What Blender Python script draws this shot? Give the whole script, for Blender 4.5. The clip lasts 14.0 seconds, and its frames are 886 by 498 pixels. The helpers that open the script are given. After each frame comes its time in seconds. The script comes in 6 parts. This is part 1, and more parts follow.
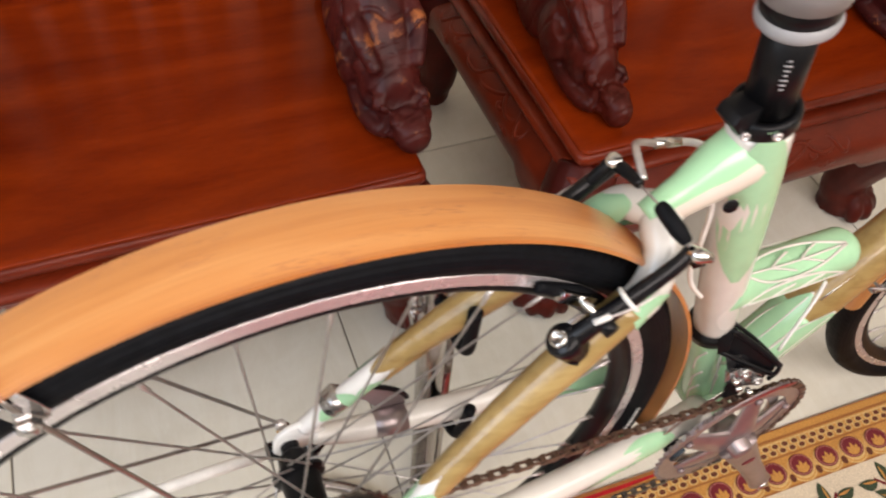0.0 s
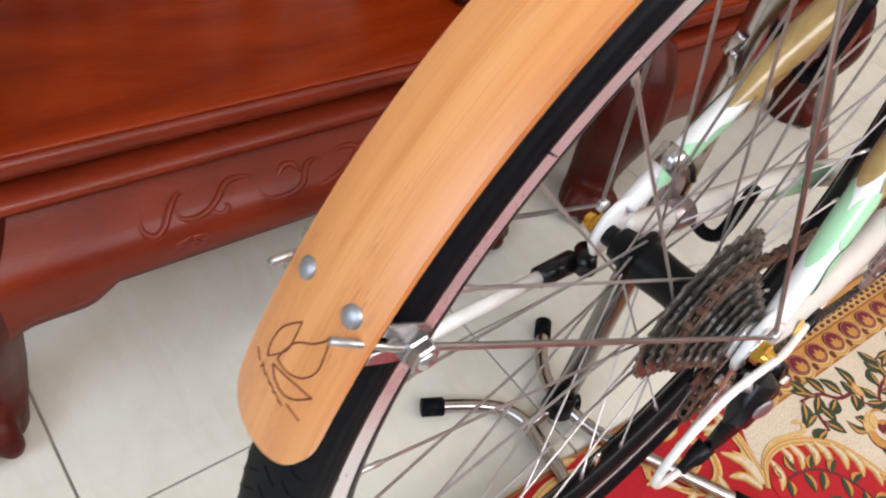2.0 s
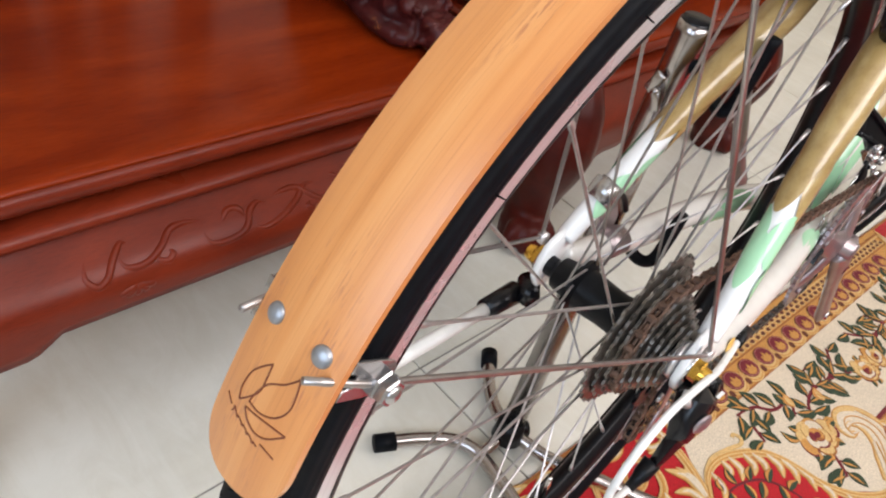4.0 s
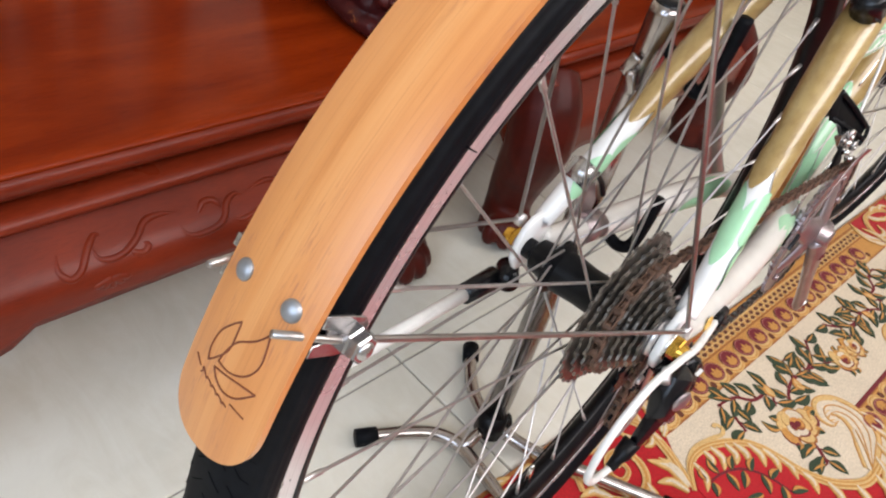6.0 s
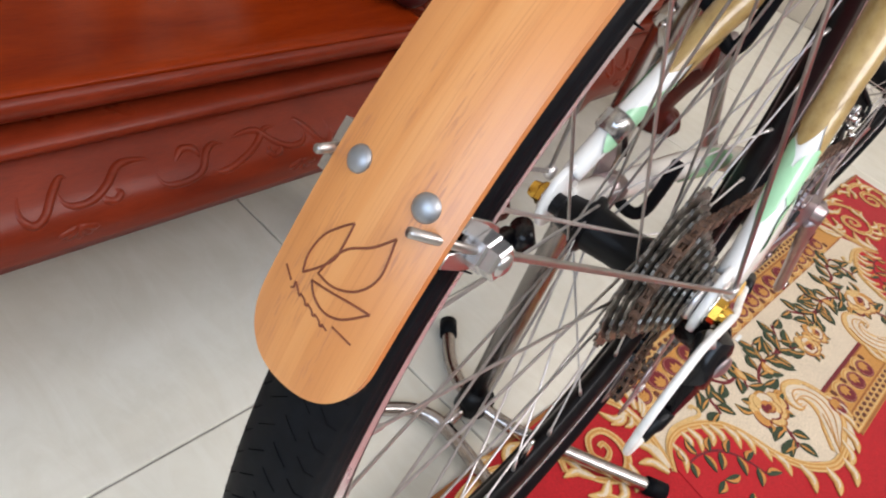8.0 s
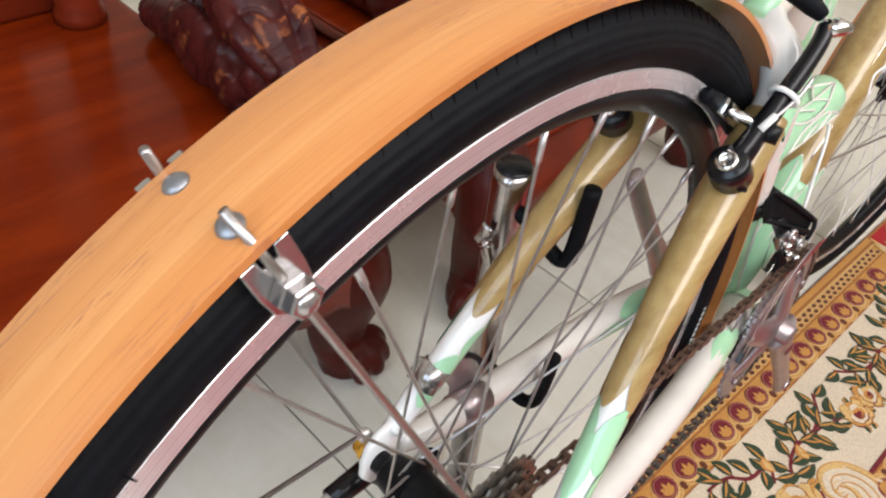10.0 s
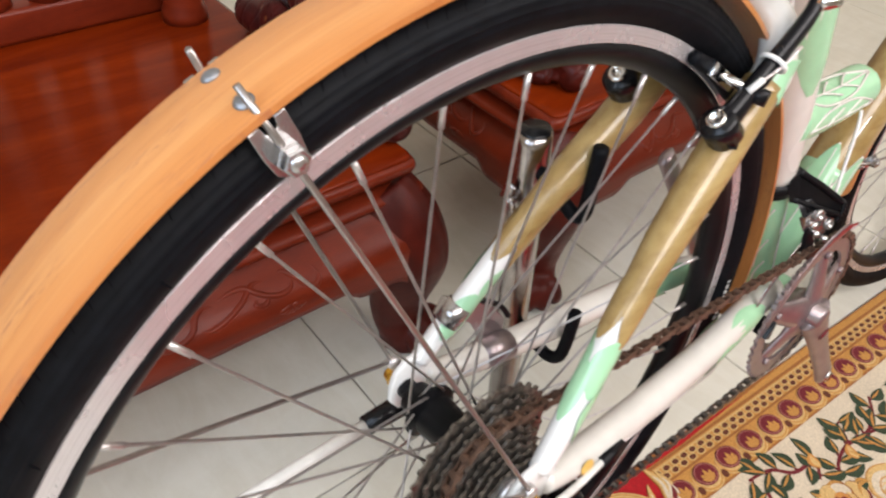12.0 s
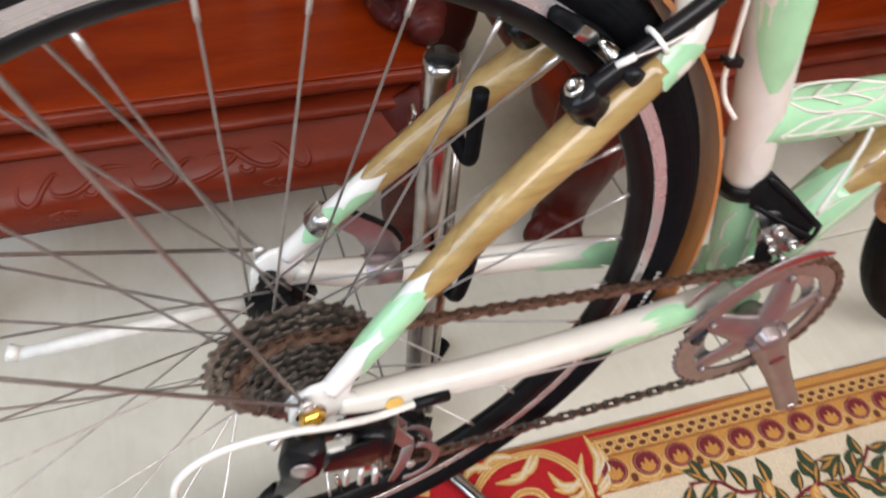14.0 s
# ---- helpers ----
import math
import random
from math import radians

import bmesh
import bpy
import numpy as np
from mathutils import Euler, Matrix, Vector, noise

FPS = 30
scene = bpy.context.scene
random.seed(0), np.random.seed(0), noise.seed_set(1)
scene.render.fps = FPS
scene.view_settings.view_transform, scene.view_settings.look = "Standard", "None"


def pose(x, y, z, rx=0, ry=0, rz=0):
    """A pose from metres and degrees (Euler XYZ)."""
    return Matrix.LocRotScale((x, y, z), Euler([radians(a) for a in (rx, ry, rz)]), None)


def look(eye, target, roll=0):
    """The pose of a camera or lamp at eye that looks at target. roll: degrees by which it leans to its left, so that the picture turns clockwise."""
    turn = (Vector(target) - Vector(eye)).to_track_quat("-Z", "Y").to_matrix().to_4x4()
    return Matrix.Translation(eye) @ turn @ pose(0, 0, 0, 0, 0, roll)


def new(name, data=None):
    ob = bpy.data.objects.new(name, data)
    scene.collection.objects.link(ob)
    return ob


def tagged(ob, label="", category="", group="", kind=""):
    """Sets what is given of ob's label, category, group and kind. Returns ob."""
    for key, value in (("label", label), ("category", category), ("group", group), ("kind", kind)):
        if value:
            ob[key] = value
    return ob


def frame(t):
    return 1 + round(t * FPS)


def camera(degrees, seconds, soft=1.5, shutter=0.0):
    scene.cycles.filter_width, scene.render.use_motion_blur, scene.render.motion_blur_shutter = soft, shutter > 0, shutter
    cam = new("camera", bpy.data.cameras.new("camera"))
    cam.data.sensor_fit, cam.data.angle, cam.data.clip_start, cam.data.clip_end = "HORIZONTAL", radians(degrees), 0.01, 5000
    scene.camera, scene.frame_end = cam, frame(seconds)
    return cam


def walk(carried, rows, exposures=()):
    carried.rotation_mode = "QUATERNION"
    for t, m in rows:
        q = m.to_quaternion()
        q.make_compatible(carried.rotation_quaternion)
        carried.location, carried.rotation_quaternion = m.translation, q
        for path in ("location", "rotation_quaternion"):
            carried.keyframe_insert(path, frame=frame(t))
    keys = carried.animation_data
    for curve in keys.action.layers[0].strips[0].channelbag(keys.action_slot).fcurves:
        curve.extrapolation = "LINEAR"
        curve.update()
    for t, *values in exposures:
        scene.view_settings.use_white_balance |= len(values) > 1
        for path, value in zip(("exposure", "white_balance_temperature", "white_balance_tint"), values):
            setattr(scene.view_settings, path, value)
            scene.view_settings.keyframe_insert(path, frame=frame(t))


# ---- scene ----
cam = camera(60.67, 14.0, 2.1, 0.3)
# seconds, eye, target, roll
PATH = [
    (0, (-0.0356, -0.2224, 1.0912), (0.2738, 0.3035, 0.2990), 7.90),
    (0.5, (-0.1646, -0.1557, 1.0348), (0.2386, 0.3470, 0.2700), 10.59),
    (1, (-0.2876, -0.1537, 0.9016), (0.1857, 0.3257, 0.1627), 12.99),
    (1.5, (-0.3614, -0.1451, 0.8343), (0.1688, 0.3241, 0.1282), 14.29),
    (2, (-0.4244, -0.1211, 0.7912), (0.1456, 0.3254, 0.1014), 16.17),
    (2.5, (-0.4571, -0.1153, 0.7781), (0.1392, 0.3191, 0.1030), 17.21),
    (3, (-0.4708, -0.1172, 0.7700), (0.1483, 0.3066, 0.1088), 17.88),
    (3.5, (-0.4653, -0.1199, 0.7840), (0.1694, 0.2993, 0.1349), 17.79),
    (4, (-0.4403, -0.1232, 0.8044), (0.2028, 0.2955, 0.1632), 17.01),
    (4.2, (-0.4390, -0.1238, 0.8009), (0.2049, 0.2967, 0.1617), 16.56),
    (6.3, (-0.4445, -0.1367, 0.7867), (0.2248, 0.2673, 0.1633), 17.71),
    (6.5, (-0.4508, -0.1338, 0.7824), (0.2241, 0.2579, 0.1570), 19.30),
    (7, (-0.4597, -0.1038, 0.7493), (0.2337, 0.2615, 0.1281), 21.85),
    (7.5, (-0.4672, -0.0933, 0.7381), (0.2406, 0.2534, 0.1226), 23.16),
    (8, (-0.4623, -0.0855, 0.7198), (0.2534, 0.2508, 0.1078), 23.03),
    (8.5, (-0.4522, -0.0908, 0.7569), (0.2602, 0.2590, 0.1484), 20.69),
    (9, (-0.3773, -0.1158, 0.8300), (0.3142, 0.2641, 0.2156), 16.57),
    (9.2, (-0.3301, -0.1195, 0.8555), (0.3373, 0.2670, 0.2190), 14.32),
    (11.3, (-0.1830, -0.1682, 0.9112), (0.3537, 0.3600, 0.2531), 3.33),
    (11.5, (-0.2214, -0.1734, 0.9003), (0.3062, 0.3601, 0.2392), 3.35),
    (12, (-0.2440, -0.2276, 0.9086), (0.2726, 0.3188, 0.2494), 4.01),
    (12.5, (-0.1811, -0.3397, 0.9332), (0.3484, 0.2005, 0.2790), 5.66),
    (13, (-0.2060, -0.4319, 0.9733), (0.3038, 0.1162, 0.3103), 6.53),
    (13.5, (-0.1728, -0.4342, 0.9735), (0.2394, 0.1347, 0.2619), 7.90),
    (14, (-0.0517, -0.3262, 0.9263), (0.2546, 0.2473, 0.1665), 8.74),
]
walk(cam, [(t, look(eye, target, roll)) for t, eye, target, roll in PATH],
     [(0.0, -0.10, 7000, 16), (0.5, 0.02, 7100, 16), (1.0, 0.05, 6800, 16), (2.5, 0.05, 6300, 13), (7.5, 0.02, 6300, 13), (9.0, -0.04, 6300, 12), (11.5, 0.00, 6500, 12), (12.5, 0.00, 6500, 14), (14.0, -0.10, 6400, 12)])

# ---- light ----
world = bpy.data.worlds.new("sky")
scene.world = world
world.use_nodes = True
_n = world.node_tree.nodes
_sky = _n.new("ShaderNodeTexSky")
_sky.sky_type = "NISHITA"
_sky.sun_disc = False
_sky.sun_elevation, _sky.sun_rotation = radians(48), radians(200)
world.node_tree.links.new(_sky.outputs[0], _n["Background"].inputs[0])
_n["Background"].inputs[1].default_value = 0.12


def added_window_light(name, size_x, size_y, watts, m, colour):
    """An added area lamp that stands for sky light through an unseen window opening."""
    lamp = bpy.data.lights.new(name, "AREA")
    lamp.shape, lamp.size, lamp.size_y, lamp.energy, lamp.color = "RECTANGLE", size_x, size_y, watts, colour
    ob = new(name, lamp)
    ob.matrix_world = m
    return ob


ROOM = pose(0, 0, 0, 0, 0, -2.9)
# No window is seen; both lamps are placed to suit the shading.
added_window_light("unseen_daylight_south", 3.5, 1.35, 116, ROOM @ look((0.5, -1.57, 2.30), (0.5, 0.0, 2.30)), (1.0, 0.955, 0.91))
added_window_light("unseen_daylight_west", 1.85, 1.5, 46, look((-2.28, -0.45, 1.70), (0.0, -0.2, 0.5)), (0.70, 0.85, 1.0))
scene.view_settings.exposure = 0.0

# ---- materials ----


class Shader:
    """A small builder of node materials."""

    def __init__(self, name, rough=0.5, metal=0.0):
        self.mat = bpy.data.materials.new(name)
        self.mat.use_nodes = True
        self.tree = self.mat.node_tree
        self.bsdf = self.tree.nodes["Principled BSDF"]
        self.bsdf.inputs["Roughness"].default_value = rough
        self.bsdf.inputs["Metallic"].default_value = metal
        self._coord = None

    def node(self, kind, **values):
        n = self.tree.nodes.new(kind)
        for k, v in values.items():
            n.inputs[k].default_value = v
        return n

    def link(self, a, b):
        self.tree.links.new(a, b)

    def coord(self, scale=(1, 1, 1), rot=(0, 0, 0)):
        if self._coord is None:
            self._coord = self.tree.nodes.new("ShaderNodeTexCoord")
        m = self.tree.nodes.new("ShaderNodeMapping")
        m.inputs["Scale"].default_value = scale
        m.inputs["Rotation"].default_value = [radians(a) for a in rot]
        self.link(self._coord.outputs["Object"], m.inputs["Vector"])
        return m.outputs[0]

    def noise(self, vec, scale, detail=4.0, rough=0.55, distortion=0.0):
        n = self.node("ShaderNodeTexNoise", Scale=scale, Detail=detail, Roughness=rough, Distortion=distortion)
        self.link(vec, n.inputs["Vector"])
        return n.outputs["Fac"]

    def ramp(self, fac, stops):
        r = self.tree.nodes.new("ShaderNodeValToRGB")
        e = r.color_ramp.elements
        while len(e) < len(stops):
            e.new(0.5)
        for el, (p, c) in zip(e, stops):
            el.position, el.color = p, (*c, 1.0)
        self.link(fac, r.inputs[0])
        return r.outputs[0]

    def mix(self, fac, a, b, blend="MIX"):
        m = self.tree.nodes.new("ShaderNodeMix")
        m.data_type, m.blend_type = "RGBA", blend
        for socket, v in ((m.inputs[0], fac), (m.inputs[6], a), (m.inputs[7], b)):
            if isinstance(v, (int, float)):
                socket.default_value = v
            elif isinstance(v, tuple):
                socket.default_value = (*v, 1.0)
            else:
                self.link(v, socket)
        return m.outputs[2]

    def maths(self, op, a, b=0.0):
        m = self.tree.nodes.new("ShaderNodeMath")
        m.operation = op
        for socket, v in ((m.inputs[0], a), (m.inputs[1], b)):
            if isinstance(v, (int, float)):
                socket.default_value = v
            else:
                self.link(v, socket)
        return m.outputs[0]

    def colour(self, c):
        if isinstance(c, tuple):
            self.bsdf.inputs["Base Color"].default_value = (*c, 1.0)
        else:
            self.link(c, self.bsdf.inputs["Base Color"])
        return self

    def rough(self, fac, low, high):
        r = self.node("ShaderNodeMapRange", **{"To Min": low, "To Max": high})
        self.link(fac, r.inputs["Value"])
        self.link(r.outputs[0], self.bsdf.inputs["Roughness"])
        return self

    def bump(self, fac, strength, distance=0.001):
        b = self.node("ShaderNodeBump", Strength=strength, Distance=distance)
        self.link(fac, b.inputs["Height"])
        self.link(b.outputs[0], self.bsdf.inputs["Normal"])
        return self

    def coat(self, weight, rough=0.05):
        self.bsdf.inputs["Coat Weight"].default_value = weight
        self.bsdf.inputs["Coat Roughness"].default_value = rough
        return self


def plain(name, c, rough, metal=0.0, vary=0.12, scale=60.0, bump=0.05, coat=0.0, spec=0.5):
    """One colour with slight stains and a fine relief."""
    s = Shader(name, rough, metal)
    s.bsdf.inputs["Specular IOR Level"].default_value = spec
    v = s.noise(s.coord(), scale, 5)
    dark = tuple(x * (1 - vary) for x in c)
    light = tuple(min(1.0, x * (1 + vary)) for x in c)
    s.colour(s.ramp(v, [(0.3, dark), (0.7, light)]))
    w = s.noise(s.coord(), scale * 0.15, 3)
    s.rough(w, max(0.02, rough * 0.75), min(1.0, rough * 1.3))
    if bump:
        s.bump(v, bump, 0.0006)
    if coat:
        s.coat(coat)
    return s.mat


def varnished_wood(name, light, dark, along=(1, 6, 6), rough=0.26, figure=6.0, gloss=0.16, worn=None):
    """Red hardwood under varnish: long figure, fine pores, uneven polish."""
    s = Shader(name, rough)
    big = s.noise(s.coord(along), figure * 0.36, 3, 0.5, 2.2)
    fine = s.noise(s.coord((along[0] * 3, along[1] * 9, along[2] * 9)), figure * 3.2, 6, 0.65, 0.3)
    base = s.ramp(big, [(0.28, dark), (0.5, tuple((a + b) / 2 for a, b in zip(light, dark))), (0.72, light)])
    pores = s.ramp(fine, [(0.32, (0.45, 0.40, 0.38)), (0.55, (1.0, 1.0, 1.0))])
    base = s.mix(0.45, base, pores, "MULTIPLY")
    if worn:
        geo = s.tree.nodes.new("ShaderNodeNewGeometry")
        edge = s.maths("MULTIPLY", geo.outputs["Pointiness"], s.maths("ADD", s.noise(s.coord(), 24.0, 4), 0.5))
        base = s.mix(s.ramp(edge, [(0.575, (0, 0, 0)), (0.64, (0.9, 0.9, 0.9))]), base, worn)
    s.colour(base)
    s.rough(s.noise(s.coord(), 9.0, 4), rough * 0.7, rough * 1.5)
    s.bsdf.inputs["Specular IOR Level"].default_value = gloss
    s.bump(fine, 0.10, 0.0004)
    return s.mat


WOOD = varnished_wood("red_varnished_wood", (0.245, 0.0275, 0.0027), (0.128, 0.0110, 0.0014), rough=0.20, figure=4.5, gloss=0.10)
# Darker than WOOD: the weaker light on upright faces is put into its colour.
WOOD_SIDE = varnished_wood("red_wood_shaded_sides", (0.205, 0.0245, 0.0070), (0.112, 0.0120, 0.0040), (1.5, 4, 5), 0.28, gloss=0.24)
WOOD_LEG = varnished_wood("dark_red_stained_wood", (0.098, 0.0115, 0.0065), (0.046, 0.0056, 0.0038), (2, 3, 3), 0.34, 8.0, 0.18)
WOOD_CARVED = varnished_wood("dark_carved_wood", (0.095, 0.0140, 0.0105), (0.036, 0.0060, 0.0065), (2, 3, 3), 0.36, 9.0, 0.20, (0.34, 0.105, 0.032))


def bamboo_strip():
    """Laminated bamboo bent round the wheel: strips and fibres run round the hub."""
    s = Shader("laminated_bamboo", 0.34)
    sep = s.tree.nodes.new("ShaderNodeSeparateXYZ")
    s.link(s.coord(), sep.inputs[0])
    turn = s.maths("MULTIPLY", s.maths("ARCTAN2", sep.outputs["Z"], sep.outputs["X"]), 0.35)

    def along(x_scale, y, y_scale, z=0.0):
        v = s.tree.nodes.new("ShaderNodeCombineXYZ")
        s.link(s.maths("MULTIPLY", turn, x_scale), v.inputs["X"])
        s.link(s.maths("MULTIPLY", y, y_scale), v.inputs["Y"])
        v.inputs["Z"].default_value = z
        return v.outputs[0]
    across = sep.outputs["Y"]
    lamella = s.maths("FLOOR", s.maths("MULTIPLY", across, 165.0))
    tone = s.noise(along(1.2, lamella, 7.31), 1.0, 1, 0.4)
    drift = s.noise(along(5.0, across, 60.0), 1.6, 3, 0.5, 0.2)
    fibres = s.noise(along(14.0, across, 1100.0), 1.0, 5, 0.7)
    shade = s.maths("ADD", s.maths("MULTIPLY", tone, 0.6), s.maths("MULTIPLY", drift, 0.4))
    c = s.ramp(shade, [(0.34, (0.48, 0.174, 0.044)), (0.50, (0.58, 0.238, 0.068)), (0.66, (0.65, 0.306, 0.106))])
    f = s.ramp(fibres, [(0.30, (0.70, 0.58, 0.50)), (0.47, (1.0, 1.0, 1.0)), (0.75, (1.04, 1.04, 1.04))])
    col = s.mix(0.6, c, f, "MULTIPLY")
    # short dark fibre ends gather in patches at the old joints of the cane
    patch = s.ramp(s.noise(along(16.0, lamella, 3.17, 4.0), 1.0, 1), [(0.54, (0, 0, 0)), (0.64, (1, 1, 1))])
    dash = s.ramp(s.noise(along(95.0, across, 950.0, 9.0), 1.0, 2, 0.5, 0.4), [(0.54, (0, 0, 0)), (0.63, (0.85, 0.85, 0.85))])
    both = s.mix(1.0, patch, dash, "MULTIPLY")
    col = s.mix(both, col, (0.40, 0.145, 0.055))
    s.colour(col)
    s.rough(drift, 0.30, 0.44)
    s.bump(fibres, 0.12, 0.0003).coat(0.8, 0.34)
    return s.mat


def bamboo_tube(name, rot):
    """Lacquered bamboo pole with long darker fibres."""
    s = Shader(name, 0.3)
    streak = s.noise(s.coord((4, 60, 60), rot), 2.2, 5, 0.6)
    blotch = s.noise(s.coord((5, 14, 14), rot), 2.0, 3)
    c = s.ramp(blotch, [(0.3, (0.29, 0.185, 0.060)), (0.7, (0.44, 0.315, 0.130))])
    f = s.ramp(streak, [(0.32, (0.66, 0.58, 0.5)), (0.55, (1.0, 1.0, 1.0))])
    s.colour(s.mix(0.7, c, f, "MULTIPLY")).coat(0.6, 0.05)
    s.bump(streak, 0.08, 0.0004)
    return s.mat


BAMBOO = bamboo_strip()
BAMBOO_STAY = bamboo_tube("lacquered_bamboo", (0, 40, 0))
CREAM = plain("cream_frame_paint", (0.70, 0.675, 0.63), 0.24, 0, 0.06, 25, 0.02, 0.5)
MINT = plain("mint_frame_paint", (0.36, 0.64, 0.40), 0.24, 0, 0.10, 25, 0.02, 0.5)


def banded_paint():
    """Cream frame paint with mint bands that run along the stem."""
    s = Shader("banded_frame_paint", 0.24)
    sep = s.tree.nodes.new("ShaderNodeSeparateXYZ")
    s.link(s.coord(), sep.inputs[0])
    p = s.maths("SUBTRACT", s.maths("MULTIPLY", sep.outputs["Z"], math.cos(radians(26))), s.maths("MULTIPLY", sep.outputs["X"], math.sin(radians(26))))
    wob = s.maths("MULTIPLY", s.maths("SUBTRACT", s.noise(s.coord(), 30.0, 2), 0.5), 0.004)
    band = s.node("ShaderNodeMapRange", **{"From Min": 0.085, "From Max": 0.145})
    s.link(s.maths("ADD", p, wob), band.inputs["Value"])
    stops = [(0.0, (0.74, 0.685, 0.60)), (0.10, (0.37, 0.68, 0.41)), (0.38, (0.76, 0.72, 0.64)), (0.47, (0.35, 0.68, 0.45)), (0.86, (0.76, 0.72, 0.64))]
    col = s.ramp(band.outputs[0], stops)
    for n in s.tree.nodes:
        if n.bl_idname == "ShaderNodeValToRGB":
            n.color_ramp.interpolation = "CONSTANT"
    s.colour(col).coat(0.5)
    return s.mat


BANDED = banded_paint()
WHITE = plain("white_frame_paint", (0.80, 0.80, 0.79), 0.25, 0, 0.05, 30, 0.02, 0.4)
RUBBER = plain("black_tyre_rubber", (0.0042, 0.0047, 0.0062), 0.55, 0, 0.35, 140, 0.25, spec=0.09)
TREAD = plain("tyre_tread_grooves", (0.004, 0.004, 0.005), 0.8, spec=0.05)
BLACK = plain("black_anodised_metal", (0.006, 0.006, 0.007), 0.34, 0.0, 0.3, 80, 0.05, spec=0.17)
PLASTIC = plain("black_moulded_plastic", (0.006, 0.006, 0.0075), 0.26, 0, 0.3, 90, 0.06, spec=0.30)
CHROME = plain("bright_steel", (0.72, 0.71, 0.70), 0.14, 1.0, 0.06, 50, 0.02)
# Chrome darkened and browned: reflections of dark surroundings are put into its colour.
STAND_CHROME = plain("dark_toned_chrome", (0.44, 0.40, 0.385), 0.20, 1.0, 0.18, 70, 0.04)
ROD = plain("dull_rod_steel", (0.40, 0.365, 0.345), 0.30, 0.9, 0.15, 90, 0.03)
STEEL = plain("dull_spoke_steel", (0.64, 0.61, 0.60), 0.36, 0.78, 0.12, 120, 0.03)


def machined_rim():
    """Brake track turned on a lathe: fine rings round the hub."""
    s = Shader("machined_alloy_rim", 0.30, 0.62)
    sep = s.tree.nodes.new("ShaderNodeSeparateXYZ")
    s.link(s.coord(), sep.inputs[0])
    r = s.maths("SQRT", s.maths("ADD", s.maths("MULTIPLY", sep.outputs["X"], sep.outputs["X"]), s.maths("MULTIPLY", sep.outputs["Z"], sep.outputs["Z"])))
    vec = s.tree.nodes.new("ShaderNodeCombineXYZ")
    s.link(s.maths("MULTIPLY", r, 900.0), vec.inputs["X"])
    rings = s.noise(vec.outputs[0], 1.0, 3, 0.7)
    smear = s.noise(s.coord(), 30.0, 4)
    c = s.ramp(rings, [(0.35, (0.56, 0.53, 0.54)), (0.65, (0.82, 0.79, 0.80))])
    s.colour(s.mix(0.4, c, s.ramp(smear, [(0.3, (0.62, 0.58, 0.58)), (0.7, (1, 1, 1))]), "MULTIPLY"))
    s.rough(smear, 0.20, 0.34).bump(rings, 0.25, 0.0004)
    return s.mat


ALLOY = machined_rim()
CRANK = plain("satin_grey_alloy", (0.36, 0.30, 0.305), 0.30, 0.75, 0.10, 70, 0.03)
SPROCKET = plain("oiled_sprocket_steel", (0.19, 0.170, 0.150), 0.30, 0.85, 0.75, 160, 0.1)
GOLD = plain("gold_anodised_nut", (0.72, 0.42, 0.07), 0.2, 1.0, 0.1, 60, 0.02)
CABLE = plain("white_cable_housing", (0.78, 0.77, 0.74), 0.4)
RED_MARK = plain("red_plastic", (0.26, 0.02, 0.025), 0.35)
SADDLE = plain("grey_saddle_vinyl", (0.30, 0.30, 0.31), 0.5, 0, 0.1, 60, 0.2)
GOLD_PAINT = plain("yellow_frame_paint", (0.72, 0.46, 0.12), 0.3)
RIVET = plain("dull_grey_rivet", (0.30, 0.31, 0.33), 0.42, 0.8, 0.15, 90, 0.05)
CLIP = plain("bright_pressed_steel", (0.46, 0.445, 0.440), 0.22, 0.88, 0.08, 60, 0.03)
BURNT = plain("burnt_engraving", (0.15, 0.035, 0.012), 0.6)
DECAL = plain("white_decal", (0.75, 0.75, 0.73), 0.4)


def rusty_chain():
    s = Shader("rusty_chain_steel", 0.5, 0.6)
    v = s.noise(s.coord(), 90.0, 5, 0.65)
    w = s.noise(s.coord(), 16.0, 3)
    c = s.ramp(v, [(0.3, (0.055, 0.030, 0.020)), (0.55, (0.20, 0.085, 0.040)), (0.75, (0.34, 0.20, 0.13))])
    s.colour(s.mix(w, c, s.ramp(v, [(0.3, (0.04, 0.035, 0.03)), (0.7, (0.22, 0.17, 0.14))])))
    s.rough(v, 0.35, 0.75).bump(v, 0.2, 0.0004)
    return s.mat


CHAIN = rusty_chain()
CHAIN_OIL = plain("oiled_chain_steel", (0.16, 0.145, 0.13), 0.32, 0.85, 0.6, 200, 0.1)


def floor_tile():
    """Polished cream porcelain with faint clouding, a little different from tile to tile."""
    s = Shader("polished_cream_tile", 0.12)
    info = s.tree.nodes.new("ShaderNodeObjectInfo")
    cloud = s.noise(s.coord((1, 2.2, 1)), 3.2, 5, 0.6, 0.8)
    vein = s.noise(s.coord((3, 1, 1), (0, 0, 30)), 7.0, 6, 0.7, 1.2)
    c = s.ramp(cloud, [(0.3, (0.71, 0.685, 0.60)), (0.7, (0.80, 0.775, 0.69))])
    c = s.mix(0.35, c, s.ramp(vein, [(0.40, (0.86, 0.83, 0.77)), (0.6, (1, 1, 1))]), "MULTIPLY")
    tint = s.ramp(info.outputs["Random"], [(0.0, (0.95, 0.95, 0.94)), (1.0, (1.0, 1.0, 1.0))])
    s.colour(s.mix(1.0, c, tint, "MULTIPLY"))
    s.rough(s.noise(s.coord(), 14.0, 4), 0.08, 0.24)
    s.bump(s.noise(s.coord(), 5.0, 2), 0.03, 0.002)
    return s.mat


